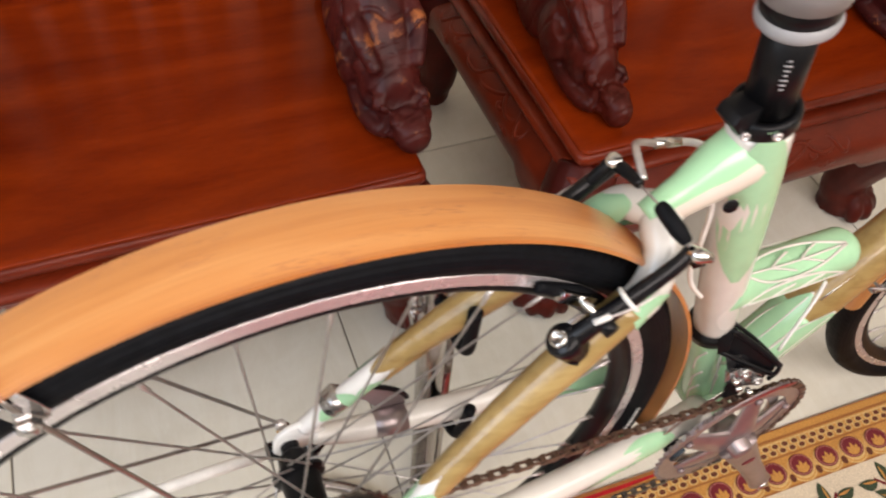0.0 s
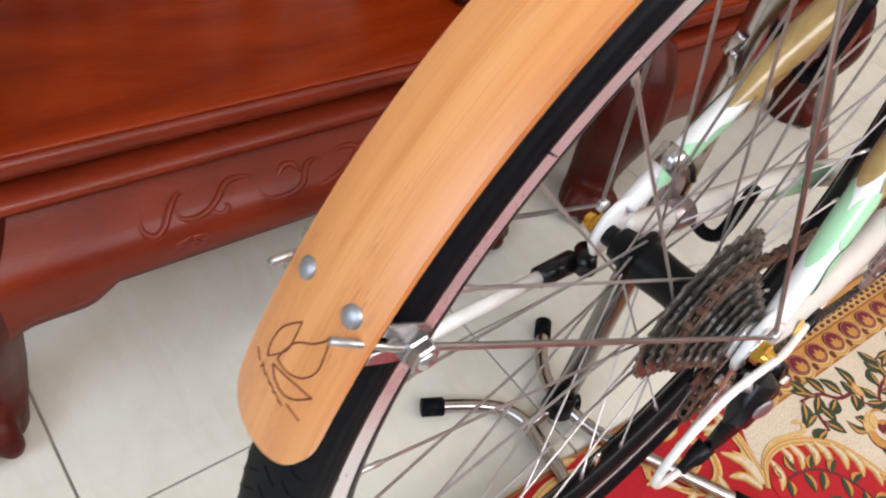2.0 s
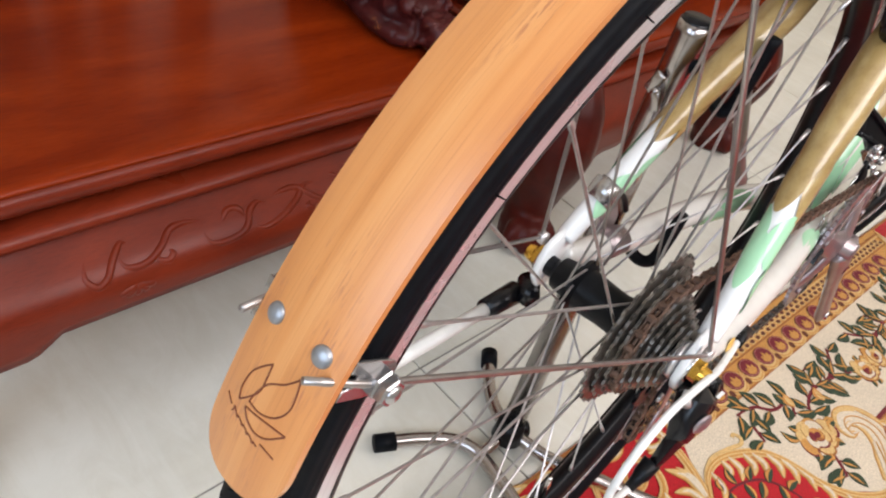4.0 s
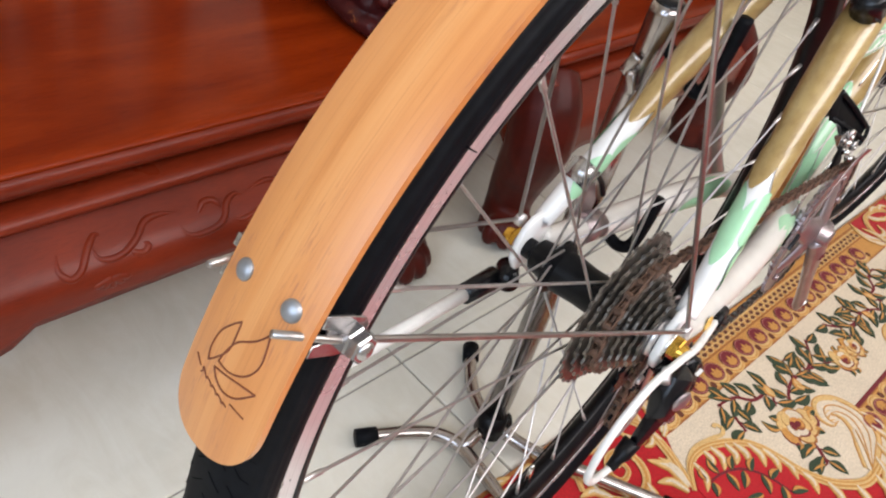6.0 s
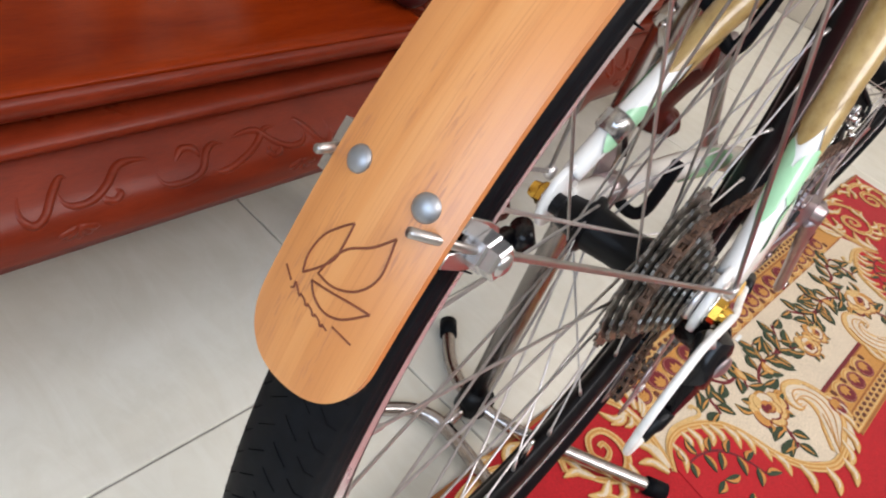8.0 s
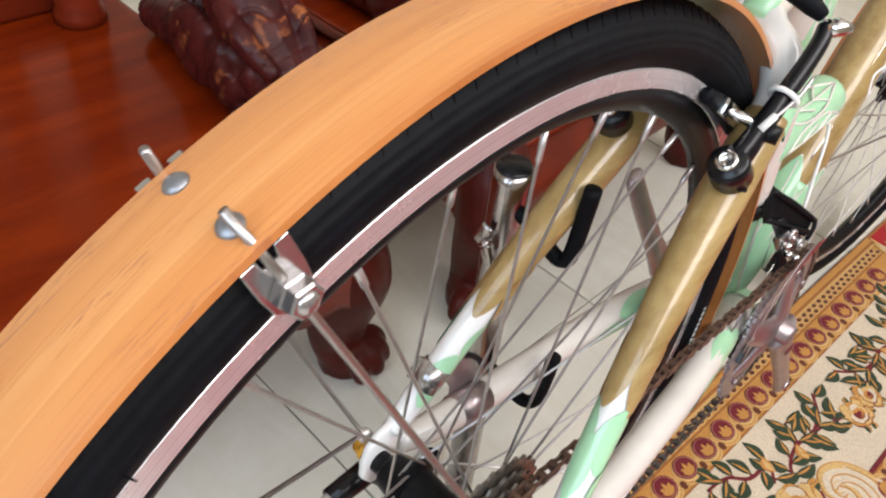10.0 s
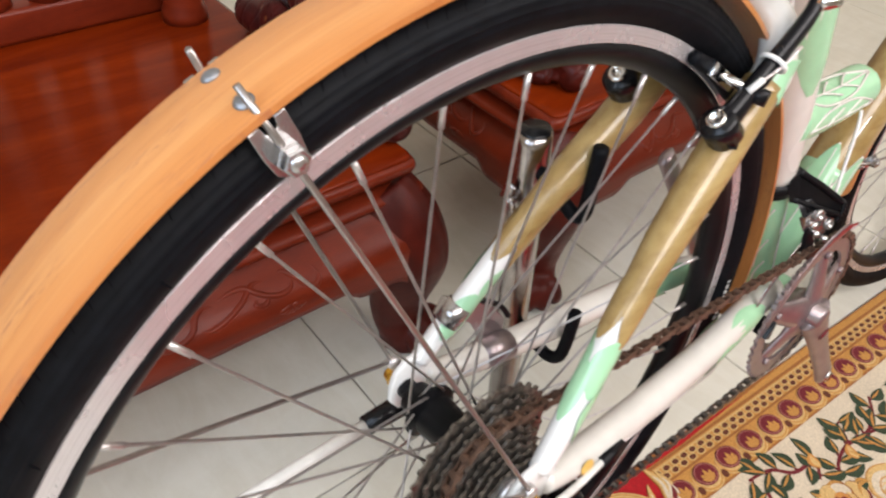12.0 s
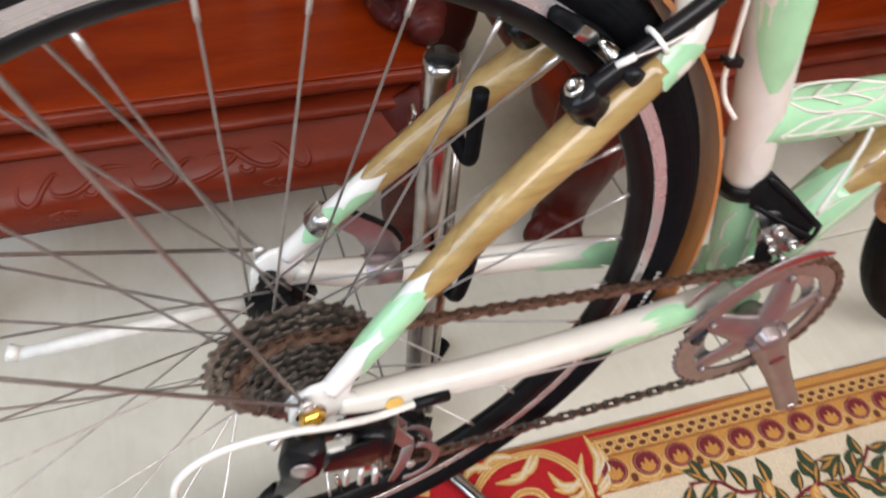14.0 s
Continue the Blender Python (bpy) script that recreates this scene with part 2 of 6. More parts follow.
TILE = floor_tile()
GROUT = plain("grey_tile_grout", (0.26, 0.24, 0.21), 0.8, 0, 0.2, 40, 0.2)
# Unseen walls and ceiling; the beige is kept dark to cut bounced light.
PLASTER = plain("painted_wall_plaster", (0.50, 0.45, 0.37), 0.75, 0, 0.05, 12, 0.15)
CEILING = plain("white_ceiling_paint", (0.62, 0.62, 0.60), 0.8, 0, 0.04, 10, 0.1)


def wool(name, c, vary=0.16):
    """Cut pile of one dye."""
    s = Shader(name, 0.9)
    tuft = s.noise(s.coord(), 420.0, 3, 0.6)
    wear = s.noise(s.coord(), 14.0, 4)
    a = s.ramp(tuft, [(0.3, tuple(x * (1 - vary * 1.6) for x in c)), (0.7, tuple(min(1, x * (1 + vary)) for x in c))])
    s.colour(s.mix(0.5, a, s.ramp(wear, [(0.3, (0.82, 0.82, 0.82)), (0.7, (1.0, 1.0, 1.0))]), "MULTIPLY"))
    s.bump(tuft, 0.5, 0.0012)
    s.bsdf.inputs["Sheen Weight"].default_value = 0.06
    return s.mat


W_RED = wool("crimson_wool", (0.46, 0.0045, 0.0100))
W_CREAM = wool("cream_wool", (0.70, 0.585, 0.435))
W_GOLD = wool("gold_wool", (0.56, 0.265, 0.060))
W_PALE = wool("pale_gold_wool", (0.68, 0.44, 0.17))
W_WINE = wool("wine_wool", (0.165, 0.010, 0.016))
W_GREEN = wool("dark_green_wool", (0.030, 0.050, 0.022))
W_ORANGE = wool("orange_wool", (0.60, 0.26, 0.06))
W_BROWN = wool("brown_wool", (0.34, 0.125, 0.028))
W_DARK = wool("dark_brown_wool", (0.13, 0.032, 0.012))
W_PINK = wool("dusky_pink_wool", (0.46, 0.19, 0.14))

# ---- mesh helpers ----


def part(name, bm, material, parent, label="", smooth=True):
    """Links a bmesh as one mesh object under a thing or under a part."""
    me = bpy.data.meshes.new(name)
    bm.normal_update()
    bm.to_mesh(me)
    bm.free()
    if smooth:
        me.shade_smooth()
    me.materials.append(material)
    return link_part(name, me, parent, label)


def link_part(name, me, parent, label="", m=None):
    ob = new(name, me)
    ob.parent = parent
    if m is not None:
        ob.matrix_basis = m
    if label:
        ob["label"] = label
    return ob


def sharp(bm, degrees=35):
    """Hard edges where faces meet at more than that angle."""
    for e in bm.edges:
        if len(e.link_faces) == 2:
            e.smooth = e.calc_face_angle(0.0) < radians(degrees)
        else:
            e.smooth = False
    return bm


def thing(name, label, category, m=None, group="", kind=""):
    ob = new(name)
    ob.empty_display_size = 0.05
    if m is not None:
        ob.matrix_world = m
    return tagged(ob, label, category, group, kind)


def spline(points, n):
    """A smooth line through points, n steps between each two."""
    p = [Vector(q) for q in points]
    out = []
    for i in range(len(p) - 1):
        a, b = p[max(i - 1, 0)], p[i]
        c, d = p[i + 1], p[min(i + 2, len(p) - 1)]
        for k in range(n):
            t = k / n
            out.append(0.5 * ((2 * b) + (c - a) * t + (2 * a - 5 * b + 4 * c - d) * t * t + (3 * b - a - 3 * c + d) * t ** 3))
    out.append(p[-1])
    return out


def tube(points, radii, seg=14, bm=None, flat=1.0, side=None, cap=True, closed=False):
    """Sweeps a round or flattened section along points. radii: one number or one per point."""
    bm = bm or bmesh.new()
    p = [Vector(q) for q in points]
    n = len(p)
    rr = [radii] * n if isinstance(radii, (int, float)) else list(radii)
    if len(rr) != n:
        rr = [float(v) for v in np.interp(np.linspace(0, 1, n), np.linspace(0, 1, len(rr)), rr)]
    rings, u = [], None
    for i in range(n):
        if closed:
            d = (p[(i + 1) % n] - p[i - 1]).normalized()
        else:
            d = (p[min(i + 1, n - 1)] - p[max(i - 1, 0)]).normalized()
        if u is None:
            ref = Vector(side) if side else (Vector((0, 1, 0)) if abs(d.y) < 0.9 else Vector((1, 0, 0)))
            u = ref
        u = (u - d * u.dot(d)).normalized()
        v = d.cross(u)
        rings.append([bm.verts.new(p[i] + rr[i] * (math.cos(a) * u * flat + math.sin(a) * v)) for a in np.linspace(0, 2 * math.pi, seg, endpoint=False)])
    for i in range(n if closed else n - 1):
        a, b = rings[i], rings[(i + 1) % n]
        for k in range(seg):
            bm.faces.new((a[k], a[(k + 1) % seg], b[(k + 1) % seg], b[k]))
    if cap and not closed:
        bm.faces.new(rings[0][::-1])
        bm.faces.new(rings[-1])
    return bm


def spun(profile, seg=48, bm=None, axis="y", centre=(0, 0, 0), start=0.0, end=360.0, closed=False):
    """Turns a profile of (radius, along) pairs round an axis."""
    bm = bm or bmesh.new()
    full = abs(end - start) >= 359.9
    steps = seg if full else seg + 1
    c = Vector(centre)
    rings = []
    for i in range(steps):
        a = radians(start + (end - start) * i / seg)
        ca, sa = math.cos(a), math.sin(a)
        ring = []
        for r, h in profile:
            q = {"y": (r * ca, h, r * sa), "z": (r * ca, r * sa, h), "x": (h, r * ca, r * sa)}[axis]
            ring.append(bm.verts.new(c + Vector(q)))
        rings.append(ring)
    m = len(profile)
    for i in range(steps if full else steps - 1):
        a, b = rings[i], rings[(i + 1) % steps]
        for k in range(m if closed else m - 1):
            try:
                bm.faces.new((a[k], a[(k + 1) % m], b[(k + 1) % m], b[k]))
            except ValueError:
                pass
    if closed and not full:
        bm.faces.new(rings[0])
        bm.faces.new(rings[-1][::-1])
    bmesh.ops.remove_doubles(bm, verts=bm.verts, dist=1e-6)
    bmesh.ops.recalc_face_normals(bm, faces=bm.faces)
    return bm


def block(size, bevel=0.0, m=None, bm=None, segments=2):
    """A box with rounded edges."""
    one = bmesh.new()
    bmesh.ops.create_cube(one, size=1.0)
    bmesh.ops.scale(one, vec=size, verts=one.verts)
    if bevel:
        bmesh.ops.bevel(one, geom=one.edges[:], offset=bevel, segments=segments, affect="EDGES", profile=0.6)
    if m is not None:
        bmesh.ops.transform(one, matrix=m, verts=one.verts)
    return one if bm is None else join(bm, one)


def join(bm, other):
    me = bpy.data.meshes.new("joined")
    other.to_mesh(me)
    other.free()
    bm.from_mesh(me)
    bpy.data.meshes.remove(me)
    return bm


def plate(outline, thickness, m=None, bevel=0.0):
    """A flat plate with the given outline in x and y, centred on z = 0."""
    bm = bmesh.new()
    f = bm.faces.new([bm.verts.new((x, y, -thickness / 2)) for x, y in outline])
    up = bmesh.ops.extrude_face_region(bm, geom=[f])
    bmesh.ops.translate(bm, vec=(0, 0, thickness), verts=[v for v in up["geom"] if isinstance(v, bmesh.types.BMVert)])
    bmesh.ops.recalc_face_normals(bm, faces=bm.faces)
    if bevel:
        bmesh.ops.bevel(bm, geom=[e for e in bm.edges if e.is_boundary is False], offset=bevel, segments=1, affect="EDGES")
    if m is not None:
        bmesh.ops.transform(bm, matrix=m, verts=bm.verts)
    return bm


def hull(points, bevel=0.0015):
    """An angular solid over its corners, with rounded edges."""
    bm = bmesh.new()
    for p in points:
        bm.verts.new(p)
    out = bmesh.ops.convex_hull(bm, input=bm.verts)
    bmesh.ops.delete(bm, geom=list({v for v in out["geom_interior"] if isinstance(v, bmesh.types.BMVert)}), context="VERTS")
    bmesh.ops.dissolve_limit(bm, angle_limit=radians(4), verts=bm.verts, edges=bm.edges)
    if bevel:
        bmesh.ops.bevel(bm, geom=bm.edges[:], offset=bevel, segments=2, affect="EDGES", profile=0.6)
    bmesh.ops.recalc_face_normals(bm, faces=bm.faces)
    return sharp(bm, 30)


def fused(bm, voxel, smooth=2):
    """Overlapping lumps fused into one skin."""
    me = bpy.data.meshes.new("blank")
    bm.to_mesh(me)
    bm.free()
    tmp = new("blank", me)
    mod = tmp.modifiers.new("fuse", "REMESH")
    mod.mode, mod.voxel_size = "VOXEL", voxel
    dg = bpy.context.evaluated_depsgraph_get()
    out = bpy.data.meshes.new_from_object(tmp.evaluated_get(dg))
    bpy.data.objects.remove(tmp)
    bm = bmesh.new()
    bm.from_mesh(out)
    for _ in range(smooth):
        bmesh.ops.smooth_vert(bm, verts=bm.verts, factor=0.5, use_axis_x=True, use_axis_y=True, use_axis_z=True)
    bm.normal_update()
    return bm


def aim(a, b):
    """A pose at a whose z axis points to b."""
    d = (Vector(b) - Vector(a)).normalized()
    return Matrix.Translation(a) @ d.to_track_quat("Z", "Y").to_matrix().to_4x4()


def screw(at, way, head=0.004, length=0.004, bm=None):
    """A socket screw head that looks along way."""
    one = spun([(0.0, length * 0.55), (head * 0.45, length * 0.55), (head * 0.5, length), (head * 0.85, length), (head, length * 0.7), (head, 0.0), (0.0, 0.0)], 14, axis="z")
    bmesh.ops.transform(one, matrix=aim(at, Vector(at) + Vector(way)), verts=one.verts)
    return one if bm is None else join(bm, one)


def nut(at, way, radius=0.006, height=0.005, bm=None):
    """A hexagonal nut with chamfered corners."""
    one = spun([(0.0, height), (radius * 0.5, height), (radius * 0.86, height), (radius, height * 0.8), (radius, 0.0), (0.0, 0.0)], 6, axis="z")
    bmesh.ops.transform(one, matrix=aim(at, Vector(at) + Vector(way)), verts=one.verts)
    return one if bm is None else join(bm, one)


# ---- room ----
PITCH = 0.51


def wall(name, length, height, m, opening=None, thickness=0.18):
    """A wall in its own x and z, with an opening (x0, z0, x1, z1) right through it."""
    bm = bmesh.new()
    if opening:
        x0, z0, x1, z1 = opening
        pieces = [(-length / 2, 0, x0, height), (x1, 0, length / 2, height), (x0, 0, x1, z0), (x0, z1, x1, height)]
    else:
        pieces = [(-length / 2, 0, length / 2, height)]
    for a, b, c, d in pieces:
        block((c - a, thickness, d - b), 0, pose((a + c) / 2, thickness / 2, (b + d) / 2), bm)
    me = bpy.data.meshes.new(name)
    bm.to_mesh(me)
    bm.free()
    me.materials.append(PLASTER)
    ob = new(name, me)
    ob.matrix_world = ROOM @ m
    tagged(ob, "painted plaster wall added to close in the sitting room", "wall", kind="structure")
    return ob


def window(name, width, height, m):
    """An open casement frame in a wall's opening, with two wooden sashes; added, unseen."""
    ob = new(name, None)
    ob.matrix_world = ROOM @ m
    tagged(ob, "white painted window frame added out of view", "window", kind="structure")
    for sx in (-1, 1):
        part("window_frame", block((0.06, 0.10, height), 0.006, pose(sx * (width / 2 - 0.03), 0, 0)), CEILING, ob)
    for sz in (-1, 1):
        part("window_frame", block((width - 0.12, 0.10, 0.06), 0.006, pose(0, 0, sz * (height / 2 - 0.03))), CEILING, ob)
    part("window_mullion", block((0.05, 0.08, height - 0.12), 0.006), CEILING, ob)
    return ob


# Added walls, windows and ceiling; the south wall stands near for steeper light.
wall("added_wall_north", 5.4, 3.3, pose(0.25, 2.1, 0))
wall("added_wall_south", 5.4, 3.3, pose(0.25, -1.5, 0, 0, 0, 180), (-2.15, 1.55, 1.65, 3.05))
wall("added_wall_west", 3.6, 3.3, pose(-2.2, 0.30, 0, 0, 0, 90), (-1.75, 0.9, 0.25, 2.5))
wall("added_wall_east", 3.6, 3.3, pose(2.7, 0.30, 0, 0, 0, -90))
window("added_window_1", 3.8, 1.5, pose(0.50, -1.59, 2.30))
window("added_window_2", 2.0, 1.6, pose(-2.29, -0.45, 1.7, 0, 0, 90))
_c = part("ceiling", block((5.8, 4.18, 0.12), 0, pose(0.25, 0.21, 3.36)), CEILING, None, smooth=False)
_c.matrix_world = ROOM
tagged(_c, "white painted ceiling added out of view over the sitting room", "ceiling", kind="structure")

_floor = part("floor", block((5.8, 4.18, 0.06), 0, pose(0.25, 0.21, -0.0335)), GROUT, None, smooth=False)
_floor.matrix_world = ROOM
tagged(_floor, "polished cream tiled floor with thin grey joints", "floor", kind="structure")

# ---- carpet ----
CARPET = pose(-0.006, 0.046, 0, 0, 0, -4.87)
carpet = thing("carpet", "crimson and cream woven carpet with gold scrolls and roses", "carpet", CARPET)
PILE = 0.006
_layer = [0]
_mirrored = [False]
AXIS = 0.814


def placed(x):
    """The woven design is the same on both sides of its middle."""
    return 2 * AXIS - x if _mirrored[0] else x


def flat_piece(name, outlines, material, height, label="", thick=0.0012):
    """Woven figure: flat outlines laid into the pile, a little proud of it."""
    bm = bmesh.new()
    _layer[0] += 1
    height += 0.0000004 * _layer[0]
    for pts in outlines:
        try:
            top = [bm.verts.new((placed(x), y, height)) for x, y in pts]
            low = [bm.verts.new((placed(x), y, height - thick)) for x, y in pts]
            bm.faces.new(top)
            n = len(pts)
            for i in range(n):
                bm.faces.new((low[i], low[(i + 1) % n], top[(i + 1) % n], top[i]))
        except ValueError:
            pass
    if len(outlines) > 3:
        bmesh.ops.remove_doubles(bm, verts=bm.verts, dist=1e-6)
    bmesh.ops.recalc_face_normals(bm, faces=bm.faces)
    return part(name, bm, material, carpet, label, smooth=False)


def oval(cx, cy, rx, ry, n=18, turn=0.0):
    c, s = math.cos(radians(turn)), math.sin(radians(turn))
    return [(cx + rx * math.cos(a) * c - ry * math.sin(a) * s, cy + rx * math.cos(a) * s + ry * math.sin(a) * c) for a in np.linspace(0, 2 * math.pi, n, endpoint=False)]


def leaf_shape(x, y, length, width, turn, n=7, bend=0.12):
    """A pointed leaf that starts at x, y."""
    c, s = math.cos(radians(turn)), math.sin(radians(turn))
    up, low = [], []
    for i in range(n + 1):
        t = i / n
        w = width / 2 * math.sin(math.pi * t ** 0.85) ** 0.9
        b = bend * length * math.sin(math.pi * t)
        up.append((t * length, b + w))
        low.append((t * length, b - w))
    pts = up + low[-2:0:-1]
    return [(x + px * c - py * s, y + px * s + py * c) for px, py in pts]


def strip_piece(name, points, widths, material, height, n=8):
    """A woven band along a smooth line, as one strip."""
    p = spline([(placed(x), y, 0) for x, y in points], n)
    m = len(p)
    ws = np.interp(np.linspace(0, 1, m), np.linspace(0, 1, len(widths)), widths)
    bm = bmesh.new()
    _layer[0] += 1
    height += 0.0000004 * _layer[0]
    rows = []
    for i in range(m):
        d = (p[min(i + 1, m - 1)] - p[max(i - 1, 0)]).normalized()
        q = Vector((-d.y, d.x, 0)) * float(ws[i]) / 2
        z = height + 0.000004 * i
        rows.append([bm.verts.new((*(p[i] + q).xy, z - 0.0012)), bm.verts.new((*(p[i] + q).xy, z)), bm.verts.new((*(p[i] - q).xy, z)), bm.verts.new((*(p[i] - q).xy, z - 0.0012))])
    for a, b in zip(rows, rows[1:]):
        for k in range(3):
            bm.faces.new((a[k], a[k + 1], b[k + 1], b[k]))
    bmesh.ops.recalc_face_normals(bm, faces=bm.faces)
    return part(name, bm, material, carpet, "", smooth=False)


def curl(cx, cy, r0, r1, a0, a1, n=10):
    """Points on a spiral."""
    return [(cx + (r0 + (r1 - r0) * t) * math.cos(radians(a0 + (a1 - a0) * t)), cy + (r0 + (r1 - r0) * t) * math.sin(radians(a0 + (a1 - a0) * t))) for t in np.linspace(0, 1, n)]


U0, U1, DEPTH = 0.002, 1.626, 1.30
part("backing", block((U1 - U0, DEPTH, PILE), 0.002, pose((U0 + U1) / 2, -DEPTH / 2, PILE / 2)), W_RED, carpet, "crimson pile")
BAND0, BAND1 = 0.392, 1.236
H1, H2, H3, H4, H5 = (PILE + 0.0007 * k for k in range(1, 6))
flat_piece("edge_stripe", [[(U0, -0.001), (U1, -0.001), (U1, -0.006), (U0, -0.006)]], W_BROWN, H1)


def border_band(v0, u0, u1, flip=1):
    """A gold border: a row of little eyes, then a row of wine medallions."""
    def at(v):
        return v0 - flip * v
    flat_piece("border_band", [[(u0, at(0)), (u1, at(0)), (u1, at(0.078)), (u0, at(0.078))]], W_GOLD, H1)
    for v, w in ((0.001, 0.004), (0.029, 0.003), (0.075, 0.003)):
        flat_piece("border_line", [[(u0, at(v)), (u1, at(v)), (u1, at(v + w)), (u0, at(v + w))]], W_BROWN, H2)
    flat_piece("border_line", [[(u0, at(0.007)), (u1, at(0.007)), (u1, at(0.0095)), (u0, at(0.0095))]], W_PALE, H2)
    eyes, rings, n = [], [], int((u1 - u0 - 0.012) / 0.0182)
    for i in range(n):
        u = u0 + 0.009 + i * 0.0182
        for k, v in enumerate((0.0140, 0.0228)):
            rings.append(oval(u + 0.0091 * k, at(v), 0.0080, 0.0056, 10))
            eyes.append(oval(u + 0.0091 * k, at(v), 0.0055, 0.0038, 9))
    tagged(flat_piece("border_netting", rings[::2] + rings[1::2], W_PALE, H2), kind="stuff")
    tagged(flat_piece("border_dotting", eyes, W_DARK, H3), kind="stuff")
    m = max(1, int((u1 - u0 - 0.02) / 0.0490))
    for i in range(m):
        u = u0 + 0.016 + i * 0.0490
        flat_piece("medallion", [oval(u, at(0.0560), 0.0240, 0.0215, 22)], W_PALE, H2)
        flat_piece("medallion_rim", [oval(u, at(0.0555), 0.0222, 0.0200, 22)], W_GOLD, H2 + 0.0003)
        flat_piece("medallion_shade", [oval(u, at(0.0545), 0.0206, 0.0186, 20)], W_PALE, H3)
        flat_piece("medallion_heart", [oval(u, at(0.0515), 0.0196, 0.0172, 20)], W_WINE, H4)
        flat_piece("medallion_ring", [oval(u, at(0.0515), 0.0178, 0.0156, 20)], W_PINK, H4 + 0.0002)
        flat_piece("medallion_inside", [oval(u, at(0.0515), 0.0166, 0.0145, 20)], W_WINE, H4 + 0.0004)
        flat_piece("medallion_cup", [[(u + 0.0125 * math.cos(radians(a)), at(0.0520 - 0.0125 * math.sin(radians(a)))) for a in range(200, 341, 20)]], W_GOLD, H5)
        for k, tilt in enumerate((-30, 0, 30)):
            flat_piece("medallion_flame", [leaf_shape(u + 0.00012 * tilt, at(0.059), 0.0145 - 0.00012 * abs(tilt), 0.0062, 90 * flip - flip * tilt, 5, 0.0)], W_GOLD, H5 + 0.0002 + 0.00005 * k)
        flat_piece("border_knot", [oval(u + 0.0245, at(0.066), 0.0050, 0.0065, 8)], W_DARK, H3 + 0.0001)


border_band(-0.0125, BAND0, BAND1)
flat_piece("border_edge", [[(0.470, -0.0128), (0.720, -0.0030), (BAND1, -0.0030), (BAND1, -0.0128)]], W_GOLD, H2)
border_band(-0.3225, 0.690, 0.938, -1)
flat_piece("wine_stripe", [[(0.690, -0.2385), (0.938, -0.2385), (0.938, -0.2450), (0.690, -0.2450)]], W_WINE, H2)
HALF_FIELD = [(0.700, -0.240), (0.705, -0.290), (0.660, -0.325), (0.600, -0.318), (0.540, -0.278), (0.505, -0.232), (0.480, -0.192), (0.450, -0.160), (0.400, -0.139), (0.355, -0.142), (0.368, -0.108), (0.380, -0.0895)]
FIELD = HALF_FIELD + [(2 * AXIS - u, v) for u, v in HALF_FIELD[::-1]]
flat_piece("cream_field", [FIELD], W_CREAM, H1, "cream ground")


def rose(u, v, size, turn=0):
    """A full rose with petals of three dyes and five dark leaves."""
    for a in (8, 48, 112, 158, 205, 250, 300, 335):
        x, y = u + 0.60 * size * math.cos(radians(a + turn)), v + 0.52 * size * math.sin(radians(a + turn))
        flat_piece("rose_leaf", [leaf_shape(x, y, size * (0.50 + 0.16 * math.sin(a)), size * 0.27, a + turn + 40 * math.sin(a * 1.3), 7, 0.2)], W_GREEN, H2 + 0.000002 * a)
        flat_piece("leaf_light", [half_leaf(x, y, size * (0.46 + 0.16 * math.sin(a)), size * 0.26, a + turn + 40 * math.sin(a * 1.3), 0.2, 1)], W_GOLD, H2 + 0.0005 + 0.000002 * a)
    pick = random.Random(int(u * 1000))
    for k, (rad, big, n, dyes, h) in enumerate(((0.50, 0.33, 7, (W_PALE, W_GOLD, W_PALE), H3), (0.30, 0.27, 5, (W_CREAM, W_PALE, W_CREAM), H4), (0.14, 0.17, 4, (W_ORANGE, W_WINE, W_BROWN), H5))):
        for i in range(n):
            a = turn + 40 * k + 360 * i / n + pick.uniform(-14, 14)
            r1 = rad * size * pick.uniform(0.85, 1.2)
            x, y = u + r1 * math.cos(radians(a)), v + 0.85 * r1 * math.sin(radians(a))
            bw = size * big * pick.uniform(0.85, 1.2)
            spin = a + 90 + pick.uniform(-25, 25)
            flat_piece("rose_petal_edge", [oval(x, y, bw, bw * 0.72, 12, spin)], W_BROWN if (i + k) % 4 else W_WINE, h - 0.0002 + 0.00003 * i)
            flat_piece("rose_petal", [oval(x - 0.05 * bw, y + 0.10 * bw, bw * 0.88, bw * 0.60, 12, spin)], dyes[i % 3], h + 0.0001 + 0.00003 * i)
    flat_piece("rose_heart", [oval(u, v, size * 0.13, size * 0.09, 12)], W_WINE, H5 + 0.0008)


def half_leaf(x, y, length, width, turn, bend, side, n=8):
    """The lighter half of a leaf beside its midrib."""
    c, s = math.cos(radians(turn)), math.sin(radians(turn))
    mid, edge = [], []
    for i in range(n + 1):
        t = i / n
        w = width / 2 * math.sin(math.pi * t ** 0.85) ** 0.9 * 0.82
        b = bend * length * math.sin(math.pi * t)
        mid.append((0.03 * length + t * length, b + side * 0.0008))
        edge.append((0.03 * length + t * length, b + side * (0.0008 + w)))
    pts = mid + edge[-2:0:-1]
    return [(x + px * c - py * s, y + px * s + py * c) for px, py in pts]


